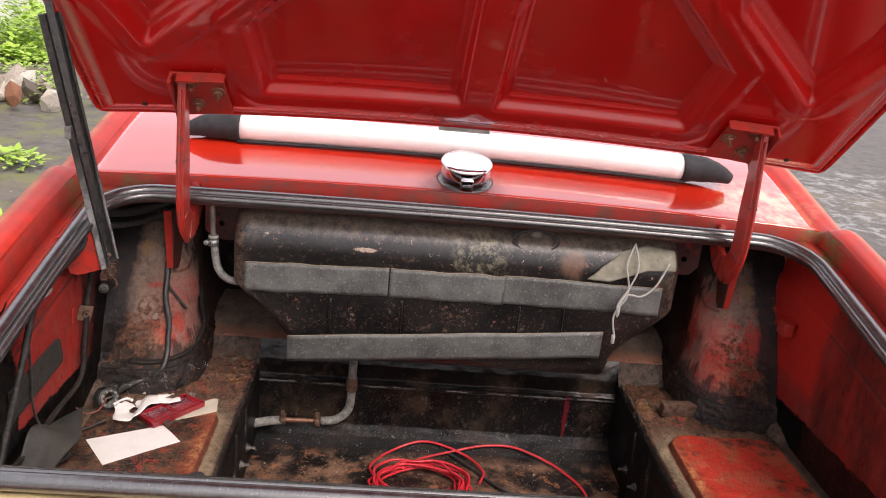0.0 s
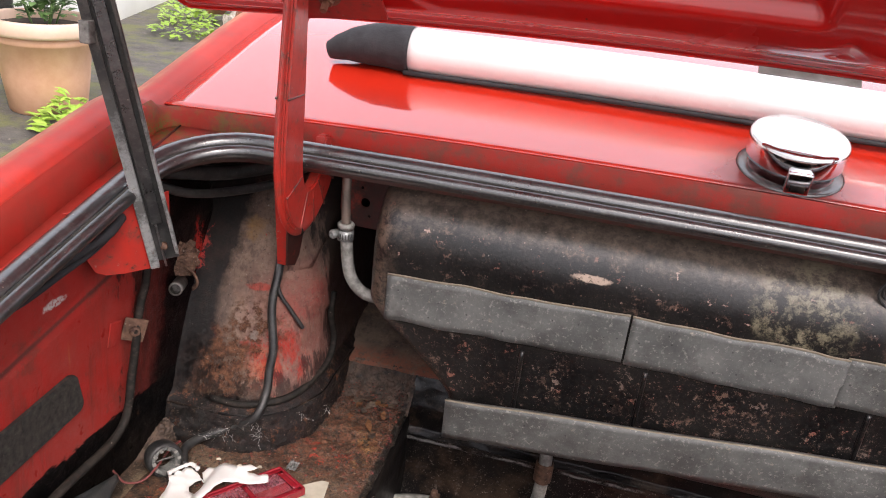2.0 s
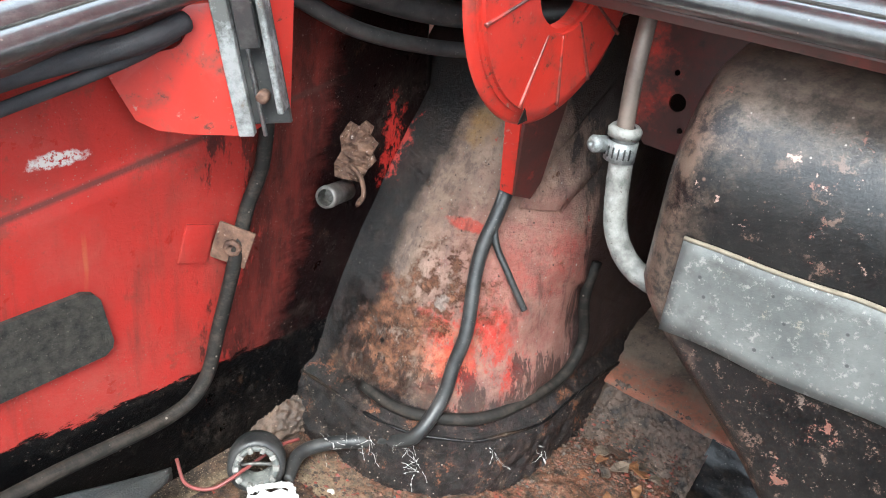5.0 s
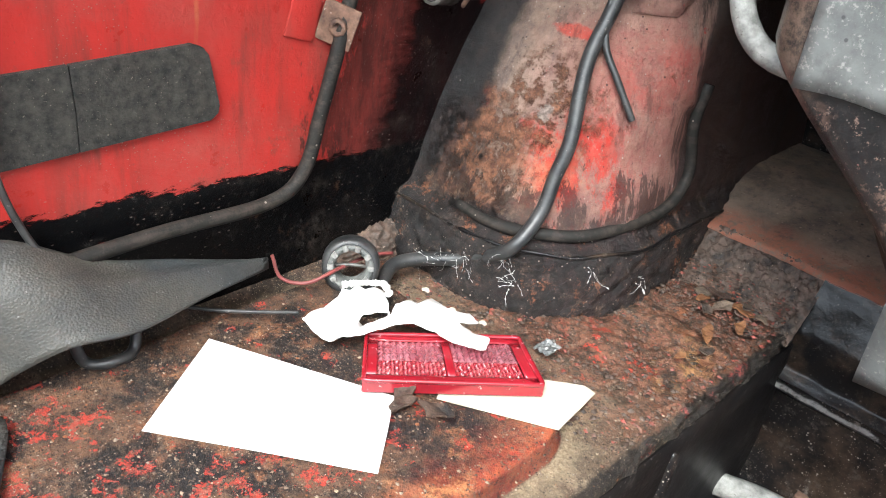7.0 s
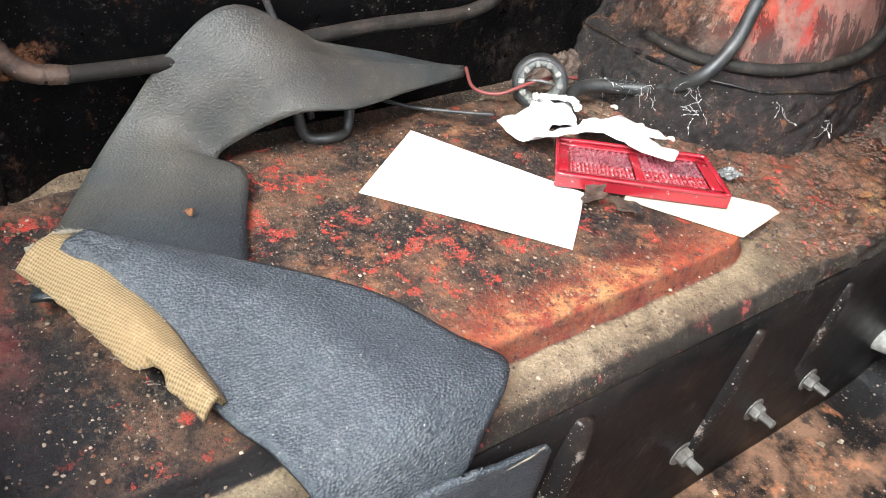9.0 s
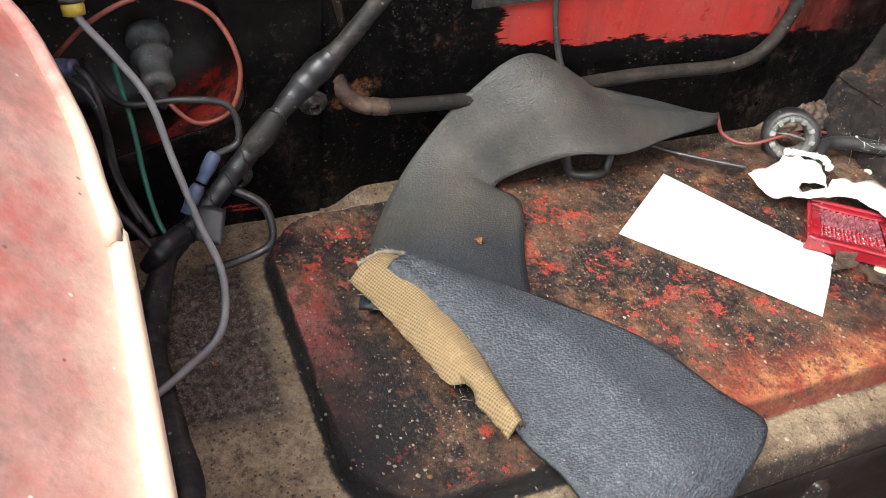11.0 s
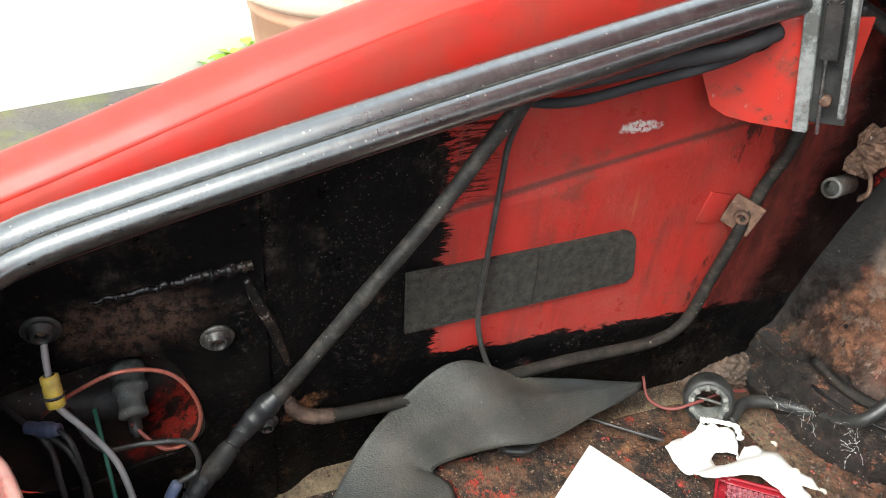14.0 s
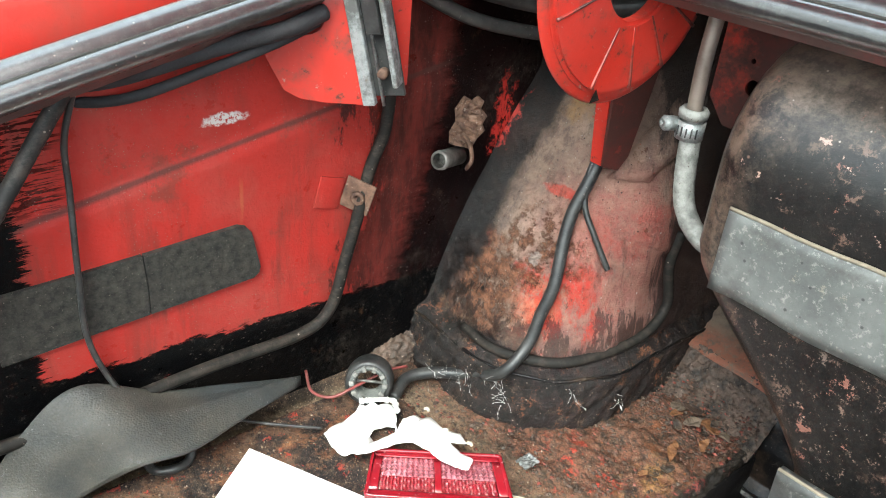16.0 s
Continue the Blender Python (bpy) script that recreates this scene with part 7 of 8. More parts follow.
part("knot", tube([(-0.497, 0.728, 0.540), (-0.491, 0.722, 0.541), (-0.487, 0.715, 0.537), (-0.489, 0.711, 0.530)], 0.0052, 10, 30, radii=lambda t: 0.8 + 0.3 * abs(noise.noise(Vector((t * 9, 0, 3))))), MAT["black_tape"], loom)
cable("thin_wire", [(-0.530, 0.935, 0.765), (-0.536, 0.928, 0.736), (-0.538, 0.927, 0.708), (-0.537, 0.924, 0.660), (-0.537, 0.923, 0.621), (-0.536, 0.930, 0.590), (-0.530, 0.944, 0.556), (-0.526, 0.95, 0.528)], 0.0017, MAT["cable"], "thin black wire hanging down the side panel", "wire")


main = [on_arch(-0.462, 0.700, 0.010), on_arch(-0.460, 0.677, 0.008), on_arch(-0.459, 0.659, 0.007), on_arch(-0.457, 0.641, 0.006), on_arch(-0.450, 0.611, 0.006), on_arch(-0.449, 0.590, 0.006), on_arch(-0.449, 0.569, 0.008), on_arch(-0.455, 0.550, 0.016), Vector((-0.468, 1.163, 0.534)), Vector((-0.484, 1.156, 0.527)), Vector((-0.497, 1.140, 0.526)), Vector((-0.503, 1.123, 0.524)), Vector((-0.495, 1.106, 0.519))]
cable("arch_cable", main, 0.0044, MAT["cable"], "thick black cable running down the wheel arch", "cable", 120, 12)
cable("arch_foot_pipe", [(-0.417, 1.292, 0.640), (-0.417, 1.287, 0.614), (-0.413, 1.290, 0.580), (-0.412, 1.262, 0.562), (-0.422, 1.208, 0.558), on_arch(-0.444, 0.556, 0.0035), on_arch(-0.470, 0.5545, 0.003), on_arch(-0.500, 0.5545, 0.0005)], 0.0038, MAT["conduit"], "dusty pipe curling round the foot of the arch", "pipe", 50)
cable("cut_wire", [on_arch(-0.464, 0.698, 0.012), on_arch(-0.461, 0.680, 0.010), on_arch(-0.454, 0.662, 0.007), on_arch(-0.443, 0.645, 0.006), on_arch(-0.434, 0.630, 0.006), on_arch(-0.431, 0.625, 0.006)], 0.0021, MAT["cable"], "short cut black wire hanging on the wheel arch", "wire", 40)
cable("deck_cable", [(-0.535, 1.13, 0.795), (-0.52, 1.17, 0.775), (-0.50, 1.22, 0.765), (-0.47, 1.25, 0.770), (-0.44, 1.26, 0.79), (-0.41, 1.27, 0.81)], 0.0045, MAT["cable"], "black cable looped under the deck", "cable", 50)
cable("deck_cable", [(-0.535, 1.15, 0.80), (-0.51, 1.21, 0.785), (-0.48, 1.25, 0.785), (-0.43, 1.27, 0.80)], 0.0075, MAT["cable"], "thick black cable under the deck", "cable", 40)
cable("rim_cable", [(-0.556, 0.92, 0.758), (-0.538, 0.955, 0.763), (-0.524, 1.00, 0.776), (-0.515, 1.036, 0.784), (-0.518, 1.062, 0.790)], 0.0046, MAT["fabric"], "black cable tucked under the boot rim", "cable", 40)
cable("rim_cable", [(-0.558, 0.93, 0.748), (-0.540, 0.960, 0.751), (-0.528, 1.00, 0.764), (-0.518, 1.034, 0.777), (-0.522, 1.060, 0.784)], 0.0028, MAT["fabric"], "thin black cable tucked under the boot rim", "cable", 40)

# lamp wiring at the tail
cable("lamp_wire", [(-0.530, 0.700, 0.662), (-0.521, 0.700, 0.652), (-0.514, 0.701, 0.638), (-0.508, 0.712, 0.622), (-0.500, 0.722, 0.606), (-0.490, 0.727, 0.584), (-0.474, 0.733, 0.562), (-0.455, 0.738, 0.548), (-0.436, 0.733, 0.536), (-0.425, 0.717, 0.530), (-0.415, 0.700, 0.527)], 0.0016, MAT["grey_wire"], "grey lamp wire with a yellow sleeve", "wire", 80)
ys = thing("wire_sleeve", (-0.519, 0.700, 0.640), "yellow crimp sleeve on the lamp wire", "sleeve")
part("crimp_band", lathe([(0.0043, 0.0), (0.0046, 0.0004), (0.0046, 0.0012), (0.0043, 0.0016)], 14, toward((-0.5155, 0.7008, 0.6405), (-0.35, -0.05, 1))), MAT["cable"], ys)
part("sleeve", lathe([(0.0024, 0), (0.0041, 0.0005), (0.0043, 0.004), (0.0039, 0.0048), (0.0042, 0.0056), (0.0042, 0.0105), (0.0039, 0.0112), (0.0042, 0.012), (0.0041, 0.0155), (0.0024, 0.016)], 14, toward((-0.514, 0.701, 0.636), (-0.35, -0.05, 1))), MAT["yellow"], ys)
cable("lamp_wire", [(-0.548, 0.728, 0.582), (-0.535, 0.742, 0.572), (-0.532, 0.758, 0.578), (-0.530, 0.763, 0.602), (-0.532, 0.752, 0.626), (-0.531, 0.729, 0.635), (-0.533, 0.706, 0.625), (-0.545, 0.688, 0.603)], 0.0011, MAT["orange_wire"], "pale red wire looped from the lamp socket", "wire", 60)
cable("lamp_wire", [(-0.550, 0.70, 0.60), (-0.528, 0.712, 0.590), (-0.522, 0.735, 0.592), (-0.520, 0.755, 0.588), (-0.516, 0.758, 0.572), (-0.512, 0.746, 0.568)], 0.0015, MAT["cable"], "black wire from the lamp recess to the blue connector", "wire", 60)
cable("lamp_wire", [(-0.548, 0.712, 0.598), (-0.524, 0.715, 0.580), (-0.515, 0.716, 0.560), (-0.505, 0.718, 0.545), (-0.496, 0.722, 0.535)], 0.0012, MAT["green_wire"], "green wire from the lamp recess", "wire", 50)
cable("lamp_wire", [(-0.555, 0.668, 0.610), (-0.528, 0.690, 0.600), (-0.518, 0.693, 0.580), (-0.513, 0.695, 0.560), (-0.500, 0.710, 0.540), (-0.490, 0.718, 0.530)], 0.0016, MAT["cable"], "black wire from the lamp recess", "wire", 50)
cable("lamp_wire", [(-0.530, 0.690, 0.605), (-0.520, 0.700, 0.600), (-0.516, 0.704, 0.585), (-0.512, 0.706, 0.560), (-0.498, 0.716, 0.540)], 0.0016, MAT["cable"], "black wire with a bullet joint by the lamp", "wire", 50)
cable("loom_tail", [(-0.508, 0.752, 0.552), (-0.500, 0.765, 0.545), (-0.492, 0.766, 0.530), (-0.490, 0.752, 0.524), (-0.487, 0.735, 0.524)], 0.0020, MAT["cable"], "black loom tail looped on the ledge", "wire", 50)

blue_join = thing("bullet_connector", (-0.502, 0.7305, 0.545), "dusty blue insulated connectors joined end to end", "connector")
for a, b in (((-0.5125, 0.7470, 0.5690), (-0.5075, 0.7390, 0.5580)), ((-0.5070, 0.7380, 0.5570), (-0.5020, 0.7305, 0.5460))):
    va_, vb_ = Vector(a), Vector(b)
    part("insulator", tube([va_, va_.lerp(vb_, 0.3), va_.lerp(vb_, 0.7), vb_], 0.0031, 12, 20, radii=lambda t: 0.8 + 0.25 * sstep(0, 0.15, t) - 0.22 * sstep(0.55, 0.75, t)), MAT["blue"], blue_join)
joint = thing("bullet_joint", (-0.536, 0.690, 0.600), "dusty grey-blue push-on joint by the lamp recess", "connector")
part("joint_body", tube([(-0.538, 0.682, 0.604), (-0.532, 0.690, 0.606), (-0.527, 0.697, 0.609)], 0.0040, 10, 20, radii=lambda t: 0.85 + 0.2 * sstep(0.3, 0.4, t) - 0.25 * sstep(0.75, 0.85, t)), MAT["blue"], joint)
part("joint_lead", tube([(-0.527, 0.697, 0.609), (-0.520, 0.702, 0.604), (-0.516, 0.704, 0.585), (-0.513, 0.704, 0.565), (-0.502, 0.711, 0.545)], 0.0015, 8, 40), MAT["cable"], joint)

# ---------------------------------------------------------------- vinyl trim strips
def ribbon(A, B, nu, nv, lift=0.0, wave=0.0):
    a, b = catmull(A, nu), catmull(B, nu)

    def fn(u, v):
        i = min(int(round(u * (nu - 1))), nu - 1)
        p = a[i].lerp(b[i], v)
        return p + Vector((0, 0, lift * math.sin(math.pi * v) + wave * noise.noise(Vector((u * 5, v * 3, 1)))))
    return sheet(fn, nu, nv)


va = thing("vinyl_trim", (-0.50, 0.87, 0.52), "dusty black vinyl trim strip curled up against the side panel", "vinyl trim", "vinyl trim scraps")
A = [(-0.531, 1.052, 0.537), (-0.533, 1.005, 0.552), (-0.534, 0.960, 0.566), (-0.536, 0.914, 0.590), (-0.535, 0.880, 0.572), (-0.532, 0.855, 0.543), (-0.510, 0.830, 0.529), (-0.470, 0.806, 0.528), (-0.440, 0.792, 0.529)]
Bl = [(-0.528, 1.050, 0.534), (-0.512, 1.005, 0.541), (-0.497, 0.962, 0.547), (-0.500, 0.930, 0.548), (-0.510, 0.905, 0.534), (-0.512, 0.892, 0.525), (-0.494, 0.899, 0.5245), (-0.455, 0.882, 0.5255), (-0.405, 0.862, 0.529)]
part("vinyl", ribbon(A, Bl, 70, 18, 0.003, 0.003), MAT["vinyl_dull"], va, solid=0.0022)
vb = thing("vinyl_trim", (-0.37, 0.87, 0.52), "black grained vinyl strip with golden hessian backing folded over the ledge", "vinyl trim", "vinyl trim scraps")
C = [(-0.452, 0.822, 0.541), (-0.425, 0.862, 0.535), (-0.388, 0.904, 0.529), (-0.352, 0.921, 0.528), (-0.336, 0.931, 0.526), (-0.327, 0.926, 0.5235), (-0.3185, 0.911, 0.516), (-0.3145, 0.903, 0.507), (-0.3128, 0.902, 0.499), (-0.3085, 0.933, 0.5025), (-0.3100, 0.939, 0.488), (-0.3120, 0.936, 0.448)]
D = [(-0.446, 0.806, 0.542), (-0.415, 0.820, 0.537), (-0.382, 0.826, 0.529), (-0.355, 0.832, 0.527), (-0.340, 0.838, 0.526), (-0.330, 0.841, 0.5235), (-0.3215, 0.844, 0.519), (-0.3155, 0.847, 0.510), (-0.3130, 0.850, 0.502), (-0.3122, 0.852, 0.4945), (-0.312, 0.857, 0.480), (-0.312, 0.868, 0.446)]
body = ribbon(C, D, 132, 24, 0.005, 0.0025)
body.faces.ensure_lookup_table()
body.verts.index_update()
hole = [f for f in body.faces if 93 <= min(v.index for v in f.verts) % 132 <= 107 and min(v.index for v in f.verts) // 132 <= 6 + 2.5 * noise.noise(f.calc_center_median() * 300)]
bmesh.ops.delete(body, geom=hole, context="FACES")
part("vinyl", body, MAT["vinyl"], vb, solid=0.0024)
part("torn_backing", tube([(-0.3115, 0.900, 0.4965), (-0.3095, 0.912, 0.4985), (-0.3080, 0.924, 0.5010), (-0.3078, 0.934, 0.5030)], 0.0006, 6, 60, radii=lambda t: 0.8 + 0.8 * abs(noise.noise(Vector((t * 30, 1, 2))))), MAT["frayed"], vb, "pale frayed backing along the rip")
E1 = [(-0.4585, 0.811, 0.5400), (-0.446, 0.822, 0.5405), (-0.422, 0.8245, 0.537), (-0.399, 0.8285, 0.534), (-0.378, 0.8315, 0.531), (-0.361, 0.833, 0.529)]
E2 = [(-0.450, 0.791, 0.536), (-0.433, 0.798, 0.534), (-0.410, 0.805, 0.533), (-0.386, 0.812, 0.532), (-0.371, 0.820, 0.531), (-0.357, 0.825, 0.529)]


def torn_edge(u, v, p):
    """Frays the backing's free side, with one ripped notch."""
    f = 0.0007 * noise.fractal(Vector((u * 26, v * 3, 4)), 0.7, 2.2, 3) * sstep(0.6, 1.0, v)
    notch = 0.0065 * sstep(0.60, 0.63, u) * sstep(0.80, 0.66, u) * sstep(0.7, 1.0, v)
    return p + Vector((-0.3 * (notch + f), 0.9 * (notch + f), 0.0006 * noise.noise(Vector((u * 9, v * 5, 2)))))


ea, eb = catmull(E1, 90), catmull(E2, 90)
part("hessian_backing", sheet(lambda u, v: torn_edge(u, v, ea[int(round(u * 89))].lerp(eb[int(round(u * 89))], v) + Vector((0, 0, 0.005 * math.sin(math.pi * v)))), 90, 18), MAT["hessian"], vb, "golden woven hessian", solid=0.0022)
part("frayed_fold", tube([Vector(p) + Vector((0, 0, 0.0018)) for p in [(-0.4555, 0.796, 0.538)] + E1[:3]], 0.0015, 7, 90, radii=lambda t: 0.8 + 0.8 * noise.noise(Vector((t * 60, 3, 0)))), MAT["frayed"], vb, "pale frayed rim along the fold")
fr = random.Random(8)
fray = catmull([(-0.4555, 0.796, 0.538)] + E1[:4], 80)
threads = bmesh.new()
for p in fray[::2] + eb[2:80:3]:
    q = p + Vector((0, 0, 0.0022 if p in fray else 0.0008))
    e = q + Vector((fr.gauss(-0.001, 0.0015), fr.gauss(-0.001, 0.0015), fr.uniform(-0.0006, 0.0012)))
    tube([q, q.lerp(e, 0.5) + Vector((0, 0, 0.0004)), e], 0.00016, 4, 5, bm=threads)
part("loose_threads", threads, MAT["frayed"], vb, "pale loose threads")
# ---------------------------------------------------------------- scraps on the left ledge
def slab(name, outline, z, thick, material, parent, curl=0.0, smooth=False, label=""):
    return part(name, plate([outline], lambda a, b: (a, b, z + curl * noise.noise(Vector((a * 25, b * 25, 3)))), (0, 0, thick)), material, parent, label, smooth)


paper = thing("paper_sheet", (-0.44, 0.98, 0.519), "small blank sheet of white paper on the rusty ledge", "paper")
slab("sheet", [(-0.505, 1.000), (-0.463, 0.943), (-0.422, 0.975), (-0.380, 1.008), (-0.397, 1.028), (-0.414, 1.047), (-0.460, 1.023)], 0.5206, 0.0004, MAT["paper"], paper, 0.0010)
cardo = thing("card_scrap", (-0.37, 1.10, 0.519), "cream strip of card under the red reflector", "card")
slab("strip", [(-0.361, 1.130), (-0.354, 1.130), (-0.349, 1.094), (-0.355, 1.090), (-0.400, 1.062), (-0.415, 1.085)], 0.5208, 0.0006, MAT["card"], cardo, 0.001)

lens = thing("reflector", (-0.41, 1.08, 0.522), "rectangular red plastic reflector lens lying on the ledge", "reflector")
lc = [Vector((-0.4525, 1.0605, 0.5225)), Vector((-0.4030, 1.1245, 0.5225)), Vector((-0.3690, 1.1045, 0.5225)), Vector((-0.4245, 1.0355, 0.5225))]


def lens_pt(a, b, h):
    p = lc[0].lerp(lc[1], a).lerp(lc[3].lerp(lc[2], a), b)
    return p + Vector((0, 0, h))


def cells(u0, u1, v0, v1, nu, nv, base, rise, lean):
    """One moulded field of prism cells, each a leaning roof of four faces."""
    bm = bmesh.new()
    grid = [[bm.verts.new(lens_pt(lerp(u0, u1, i / nu), lerp(v0, v1, j / nv), base)) for j in range(nv + 1)] for i in range(nu + 1)]
    for i in range(nu):
        for j in range(nv):
            t = bm.verts.new(lens_pt(lerp(u0, u1, (i + 0.5) / nu), lerp(v0, v1, (j + lean) / nv), base + rise))
            q = (grid[i][j], grid[i + 1][j], grid[i + 1][j + 1], grid[i][j + 1])
            for k in range(4):
                bm.faces.new((q[k], q[(k + 1) % 4], t))
    return bm


part("lens_back", sheet(lambda u, v: lens_pt(lerp(0.02, 0.98, u), lerp(0.03, 0.97, v), 0.0022), 4, 4), MAT["lens"], lens, solid=0.001)
# upper prisms are red plastic; pale metallic pink paints in the mirrored sky
for u0, u1 in ((0.075, 0.475), (0.525, 0.925)):
    part("prism_field", cells(u0, u1, 0.10, 0.50, 10, 5, 0.0042, 0.0013, 0.15), MAT["prism"], lens, "moulded prisms with the sky's reflection painted pale pink", smooth=False)
    part("mesh_field", cells(u0, u1, 0.50, 0.84, 16, 8, 0.0040, 0.0012, 0.5), MAT["lens"], lens, "dark red moulded cells", smooth=False)
for a, b, c, d in ((0.0, 1.0, 0.0, 0.10), (0.0, 1.0, 0.84, 1.0), (0.0, 0.075, 0.10, 0.84), (0.925, 1.0, 0.10, 0.84), (0.475, 0.525, 0.10, 0.84)):
    bm = sheet(lambda u, v, a=a, b=b, c=c, d=d: lens_pt(lerp(a, b, u), lerp(c, d, v), 0.0050 + 0.0004 * math.sin(math.pi * v)), 8, 6)
    part("frame_bar" if a or b < 1 else "lens_margin", bm, MAT["lens_rim"], lens, solid=0.0016)
rim = bmesh.new()
for k in range(4):
    p, q = lc[k], lc[(k + 1) % 4]
    sheet(lambda u, v, p=p, q=q: p.lerp(q, u) + Vector((0, 0, 0.0072 * v)), 2, 3, False, rim)
part("lens_rim", rim, MAT["lens_rim"], lens, smooth=False, solid=0.0012)
part("rim_bead", tube([lens_pt(a, b, 0.0068) for a, b in rrect(0, 1, 0, 1, 0.04)], 0.0013, 7, closed=True, smooth_line=False), MAT["lens_rim"], lens)

torn = thing("torn_paper", (-0.45, 1.07, 0.53), "crumpled torn scrap of white packaging paper", "paper")
outline = [(-0.4827, 1.0418), (-0.4849, 1.0483), (-0.487, 1.0622), (-0.4883, 1.0692), (-0.4927, 1.0756), (-0.4885, 1.0778), (-0.4896, 1.0835), (-0.485, 1.0861), (-0.4842, 1.0919), (-0.4796, 1.0955), (-0.4707, 1.0913), (-0.4622, 1.0857), (-0.4693, 1.095), (-0.4662, 1.1047), (-0.46, 1.1059), (-0.442, 1.1044), (-0.4373, 1.1041), (-0.4275, 1.1107), (-0.4192, 1.1091), (-0.4264, 1.1011), (-0.4157, 1.1013), (-0.4056, 1.1027), (-0.4018, 1.0962), (-0.408, 1.091), (-0.4197, 1.0872), (-0.4309, 1.0858), (-0.44, 1.0814), (-0.4432, 1.0741), (-0.445, 1.0628), (-0.4474, 1.0538), (-0.4511, 1.046), (-0.4604, 1.0425), (-0.4709, 1.0404)]
gap = [(-0.4672, 1.0673), (-0.47, 1.0734), (-0.4691, 1.0796), (-0.4652, 1.0866), (-0.4572, 1.0807), (-0.4578, 1.0734), (-0.4606, 1.0665)]
tp = plate([outline, gap], lambda a, b: (a, b, 0.0), (0, 0, 0.0007))
bmesh.ops.subdivide_edges(tp, edges=list(tp.edges), cuts=3, use_grid_fill=True)
for v in tp.verts:
    x, y = v.co.x, v.co.y
    v.co.z += 0.5262 + 0.0086 * sstep(-0.462, -0.452, x) + 0.0032 * noise.noise(Vector((x * 38, y * 38, 7))) + 0.003 * sstep(-0.470, -0.492, x) + 0.0012 * noise.noise(v.co * 160)
    v.co.x, v.co.y = x + 0.0008 * noise.noise(Vector((x * 300, y * 300, 1))), y + 0.0008 * noise.noise(Vector((x * 300, y * 300, 5)))
part("scrap", tp, MAT["paper"], torn)
rim_line = [Vector((a, b, 0.5325)) for a, b in (outline[4], outline[6], outline[8], outline[9], outline[10])]
part("torn_edge", tube(rim_line, 0.0026, 7, 60, radii=lambda t: 0.55 + 0.9 * abs(noise.noise(Vector((t * 22, 0, 0))))), MAT["paper"], torn, "crumbly pulped edge")
for i in (1, 3, 5):
    c = Vector(outline[13 + i] + (0.536,))
    part("crumb", tube([c, c + Vector((0.002, 0.0015, 0.0005)), c + Vector((0.004, 0.001, 0))], 0.0011, 6, 8, radii=lambda t: 0.7 + 0.5 * math.sin(3 * t)), MAT["card"], torn)

holder = thing("bulb_holder", (-0.508, 1.094, 0.521), "dusty grey round lamp holder ring lying on edge", "lamp holder")
hm = toward((-0.508, 1.094, 0.5315), (0.70, -0.60, 0.30))
part("ring", lathe([(0.0100, -0.010), (0.0160, -0.011), (0.0170, -0.006), (0.0168, 0.005), (0.0145, 0.007), (0.0115, 0.006), (0.0100, 0.001), (0.0100, -0.010)], 36, hm), MAT["cable"], holder)
part("inner_ring", lathe([(0.0085, -0.006), (0.0128, -0.006), (0.0133, 0.0072), (0.0118, 0.0082), (0.0092, 0.005), (0.0085, -0.006)], 30, hm), MAT["grey_plastic"], holder)
for k in range(10):
    a = 2 * math.pi * k / 10
    part("contact_tab", rbox(hm @ Vector((0.0116 * math.cos(a), 0.0116 * math.sin(a), 0.0068)), (0.0036, 0.0030, 0.005), 0.0005, hm.to_3x3() @ Matrix.Rotation(a, 3, "Z")), MAT["hose"], holder)
part("bayonet_pin", tube([hm @ Vector((-0.009, 0, 0.002)), hm @ Vector((0, 0.001, 0.003)), hm @ Vector((0.009, 0, 0.002))], 0.0012, 6, 8), MAT["steel"], holder)
cable("red_lead", [(-0.541, 1.062, 0.532), (-0.526, 1.058, 0.526), (-0.512, 1.066, 0.527), (-0.508, 1.085, 0.532), (-0.512, 1.112, 0.530), (-0.512, 1.130, 0.526)], 0.0011, MAT["dark_red_wire"], "dull red lead of the lamp holder", "wire", 40)
cable("black_rod", [(-0.536, 0.996, 0.526), (-0.520, 1.012, 0.525), (-0.500, 1.030, 0.528), (-0.486, 1.042, 0.531)], 0.0011, MAT["cable"], "thin black rod poking from under the vinyl", "wire", 24)
cable("black_hoop", [(-0.522, 0.938, 0.545), (-0.518, 0.942, 0.524), (-0.512, 0.955, 0.5225), (-0.516, 0.966, 0.524), (-0.522, 0.970, 0.545)], 0.0028, MAT["cable"], "black wire loop under the vinyl", "wire", 40)
rf = random.Random(21)
